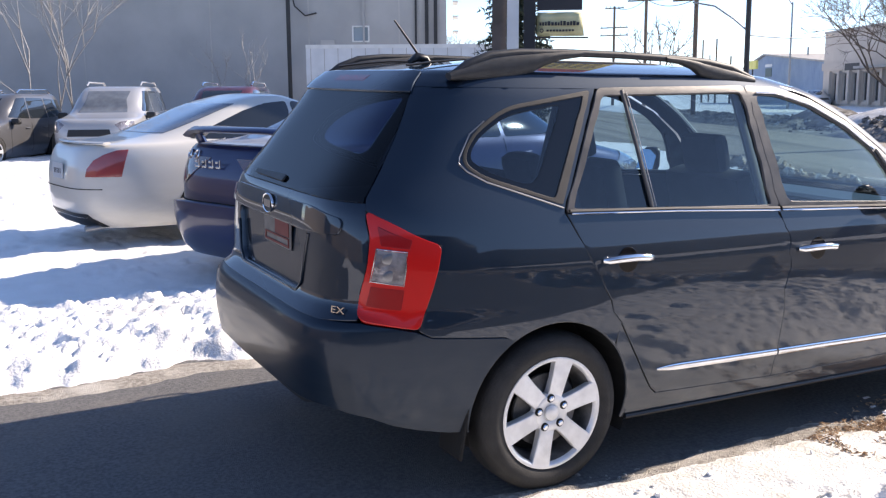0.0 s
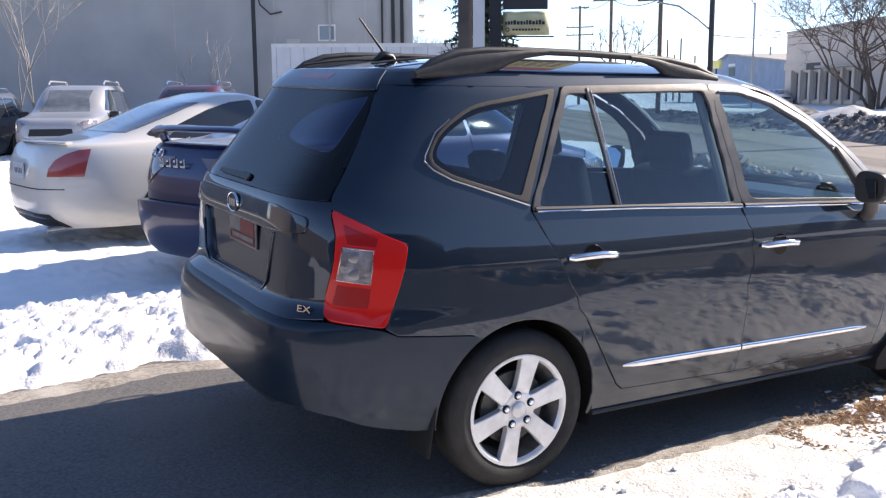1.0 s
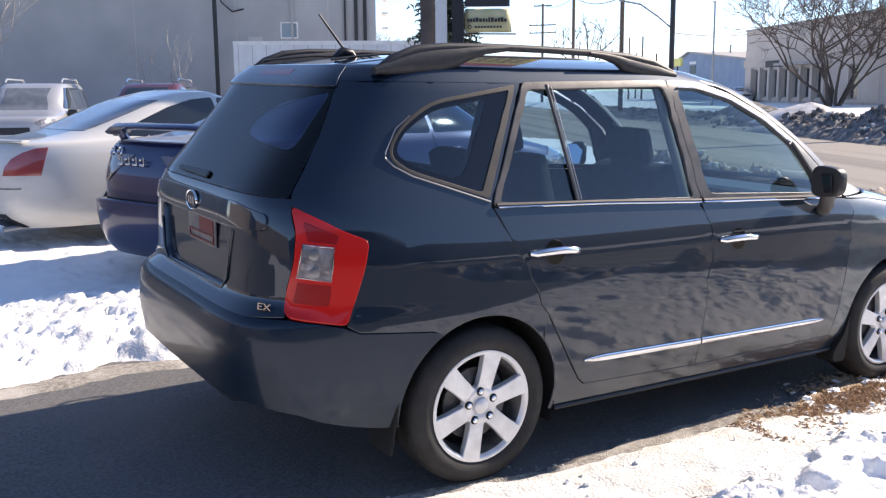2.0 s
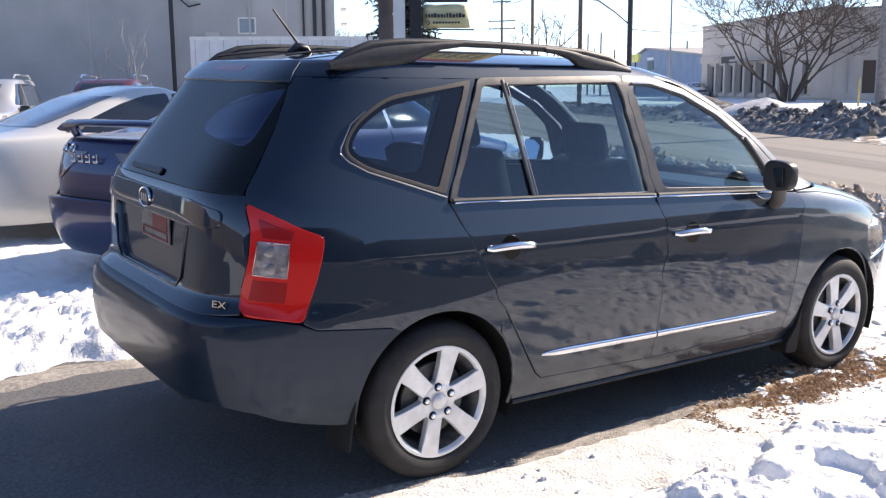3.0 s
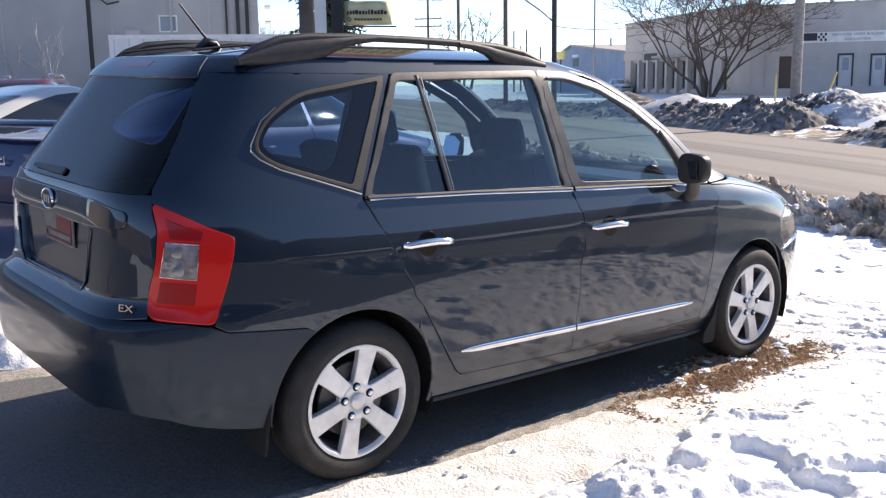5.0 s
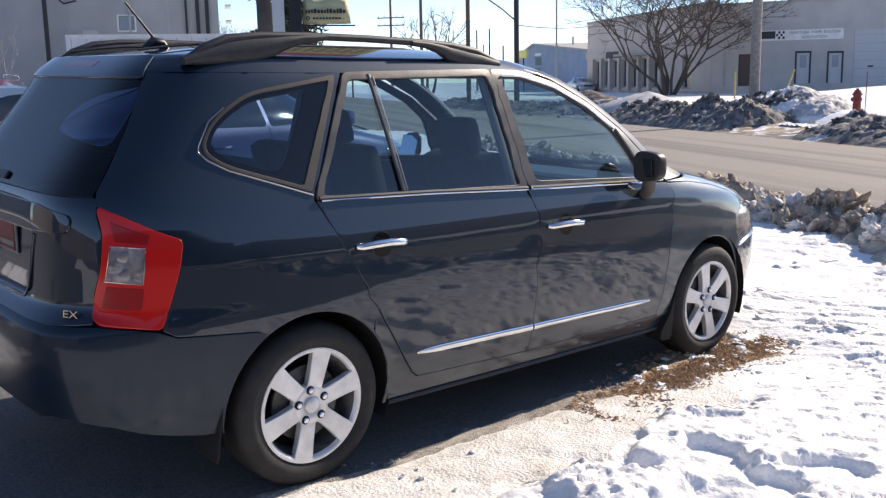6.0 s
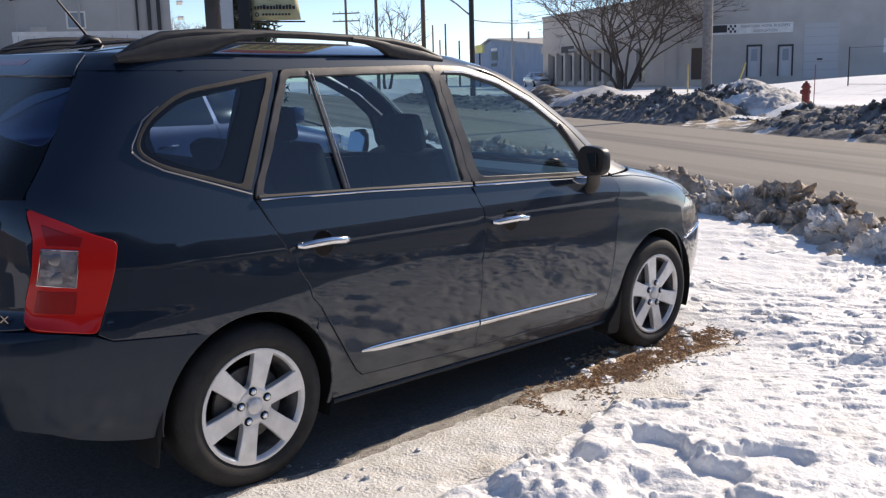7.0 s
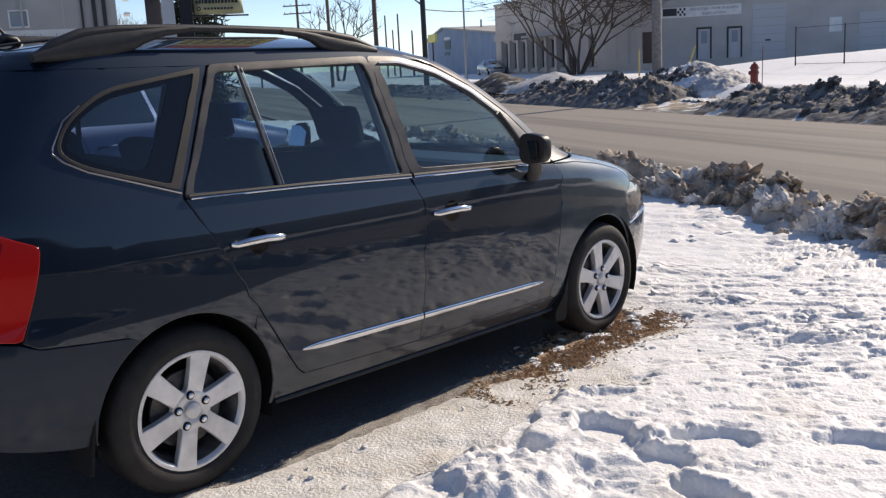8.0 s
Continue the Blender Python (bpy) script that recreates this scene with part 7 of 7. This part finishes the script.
    panel(shell, "front_grille", on_nose(shell, [(-0.45, 0.62), (-0.42, 0.76), (0.42, 0.76), (0.45, 0.62)]), BLACK, car, off=0.006, thick=0.004, step=step)
    x = shell.R(0.74) - 0.006
    pz = 0.66 if shell is SEDAN else 0.80
    if not wing:
        dress_plate(car, x, pz)
    tube_part("exhaust", [(-1.0 if shell is SEDAN else -0.85, -0.55, 0.2), (-0.7, -0.55, 0.22)], 0.03, STEEL, car)
    if wing:
        bm = bmesh.new()
        add_sweep(bm, [(-0.90 + 0.10 * (y / 0.7) ** 2, y, 1.10 - 0.05 * (abs(y) / 0.66) ** 6) for y in np.linspace(-0.66, 0.66, 17)], (0.10, 0.026), 10)
        w = part("rear_wing", bm, paint, car, "body-coloured rear wing", smooth=True)
        for y in (-0.60, 0.60):
            tube_part("wing_stand", [(-0.78, y, 0.98), (-0.84, y * 1.03, 1.105)], (0.09, 0.03), paint, w)
        # round lamp clusters and a row of small chrome marks on the boot panel
        for y, r in ((-0.60, 0.040), (-0.48, 0.040), (0.36, 0.040), (0.48, 0.040)):
            v, z = shell.tail(y, 0.915)
            p, n = Vector(shell.at(v, z)), Vector(shell.normal(v, z))
            turn_m = Matrix.Translation(p) @ n.to_track_quat("-Y", "Z").to_matrix().to_4x4()
            bm = bmesh.new()
            add_spin(bm, [(r, 0.01), (r, -0.012), (r - 0.008, -0.016), (r - 0.014, -0.010)], sides=24)
            bezel = part("lamp_bezel", bm, CHROME, car, "chrome lamp bezel", smooth=True)
            bezel.matrix_basis = turn_m
            bm = bmesh.new()
            add_spin(bm, [(r - 0.013, -0.006), (r * 0.5, -0.012), (0.0005, -0.014)], sides=24)
            part("lamp_lens", bm, DARK_RED, bezel, "smoked red lens", smooth=True)
        # Panel whose pale colour imitates the sky's reflection on the boot lid.
        panel(shell, "boot_lid", mir(flat([(-0.90, 0.988), (-0.60, 1.016), (-0.40, 1.05)])), SKY_BLUE_PAINT, car, off=0.010, thick=0.008, step=0.02, label="boot lid with sky reflection in its colour")
        panel(shell, "rear_bumper", on_tail(shell, [(-0.80, 0.24), (-0.80, 0.54), (-0.4, 0.575), (0.4, 0.575), (0.80, 0.54), (0.80, 0.24)]), paint, car, off=0.08, thick=0.09, step=step, label="dark blue proud bumper")
        for y in (-0.02, 0.07, 0.16, 0.25):
            bm = bmesh.new()
            xb = shell.R(0.8) - 0.004
            add_box(bm, (xb - 0.006, y, 0.83), (xb, y + 0.06, 0.842), 0.002)
            add_box(bm, (xb - 0.006, y, 0.842), (xb, y + 0.014, 0.89), 0.002)
            add_box(bm, (xb - 0.006, y + 0.03, 0.865), (xb, y + 0.06, 0.88), 0.002)
            part("tail_badge", bm, CHROME, car, "small chrome mark")
    if deck:
        bm = bmesh.new()
        add_sweep(bm, [(-0.92 + 0.13 * (y / 0.7) ** 2, y, 1.01) for y in np.linspace(-0.70, 0.70, 15)], (0.045, 0.012), 8)
        part("deck_spoiler", bm, paint, car, "low boot-lid spoiler", smooth=True)
    if shell is UTILITY:
        for y in (-0.6, 0.6):
            tube_part("roof_rail", [(-0.3, y, 1.68), (-0.15, y, 1.76), (1.1, y, 1.76), (1.25, y, 1.68)], 0.022, paint if paint is SILVER_PAINT else CHROME, car)
    return car


other_car("white_sedan", "pearl white four-door sedan parked in shaded snow", SEDAN, WHITE_PAINT, (0.03, 6.28, 0.14), 9, axle=0.16, deck=True, tail_red=FADED_RED)
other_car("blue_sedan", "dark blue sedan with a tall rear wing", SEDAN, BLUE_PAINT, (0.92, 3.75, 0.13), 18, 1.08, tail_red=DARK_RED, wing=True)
other_car("silver_utility", "pale silver sport utility car with roof rails", UTILITY, SILVER_PAINT, (*ray_place(10.0, 27.0), 0), 246, 1.1, wheel_r=0.36, screen_mat=SKY_SCREEN)
other_car("maroon_utility", "maroon sport utility car in front of the grey hall", UTILITY, MAROON_PAINT, (*ray_place(16.2, 27.5), 0), 240, 1.1, wheel_r=0.36)
other_car("dark_utility", "dark grey pickup-sized utility car in the shade", UTILITY, DARK_PAINT, (*ray_place(4.4, 26.5), 0), 236, wheel_r=0.36)
other_car("parked_sedan", "silver sedan far along the road", SEDAN, SILVER_PAINT, rd(33.0, 81.0, 0.3), 238, step=0.15)


# unseen halls added behind the camera to close the place and darken reflections
for k, (x0, y0, x1, y1, hh) in enumerate(((-45, -34, 8, -24, 6.5), (12, -38, 60, -27, 7.5), (-46, -18, -34, 18, 6.0), (-46, 24, -30, 60, 7.0))):
    b = thing("unseen_hall", "unseen plain brown hall added for reflections", "building", (0, 0, -0.12), 0, "plain halls")
    box_part("wall", (x0, y0, 0), (x1, y1, hh), WALL_BROWN, b)
    box_part("coping", (x0 - 0.1, y0 - 0.1, hh), (x1 + 0.1, y1 + 0.1, hh + 0.2), WALL_DARK, b)
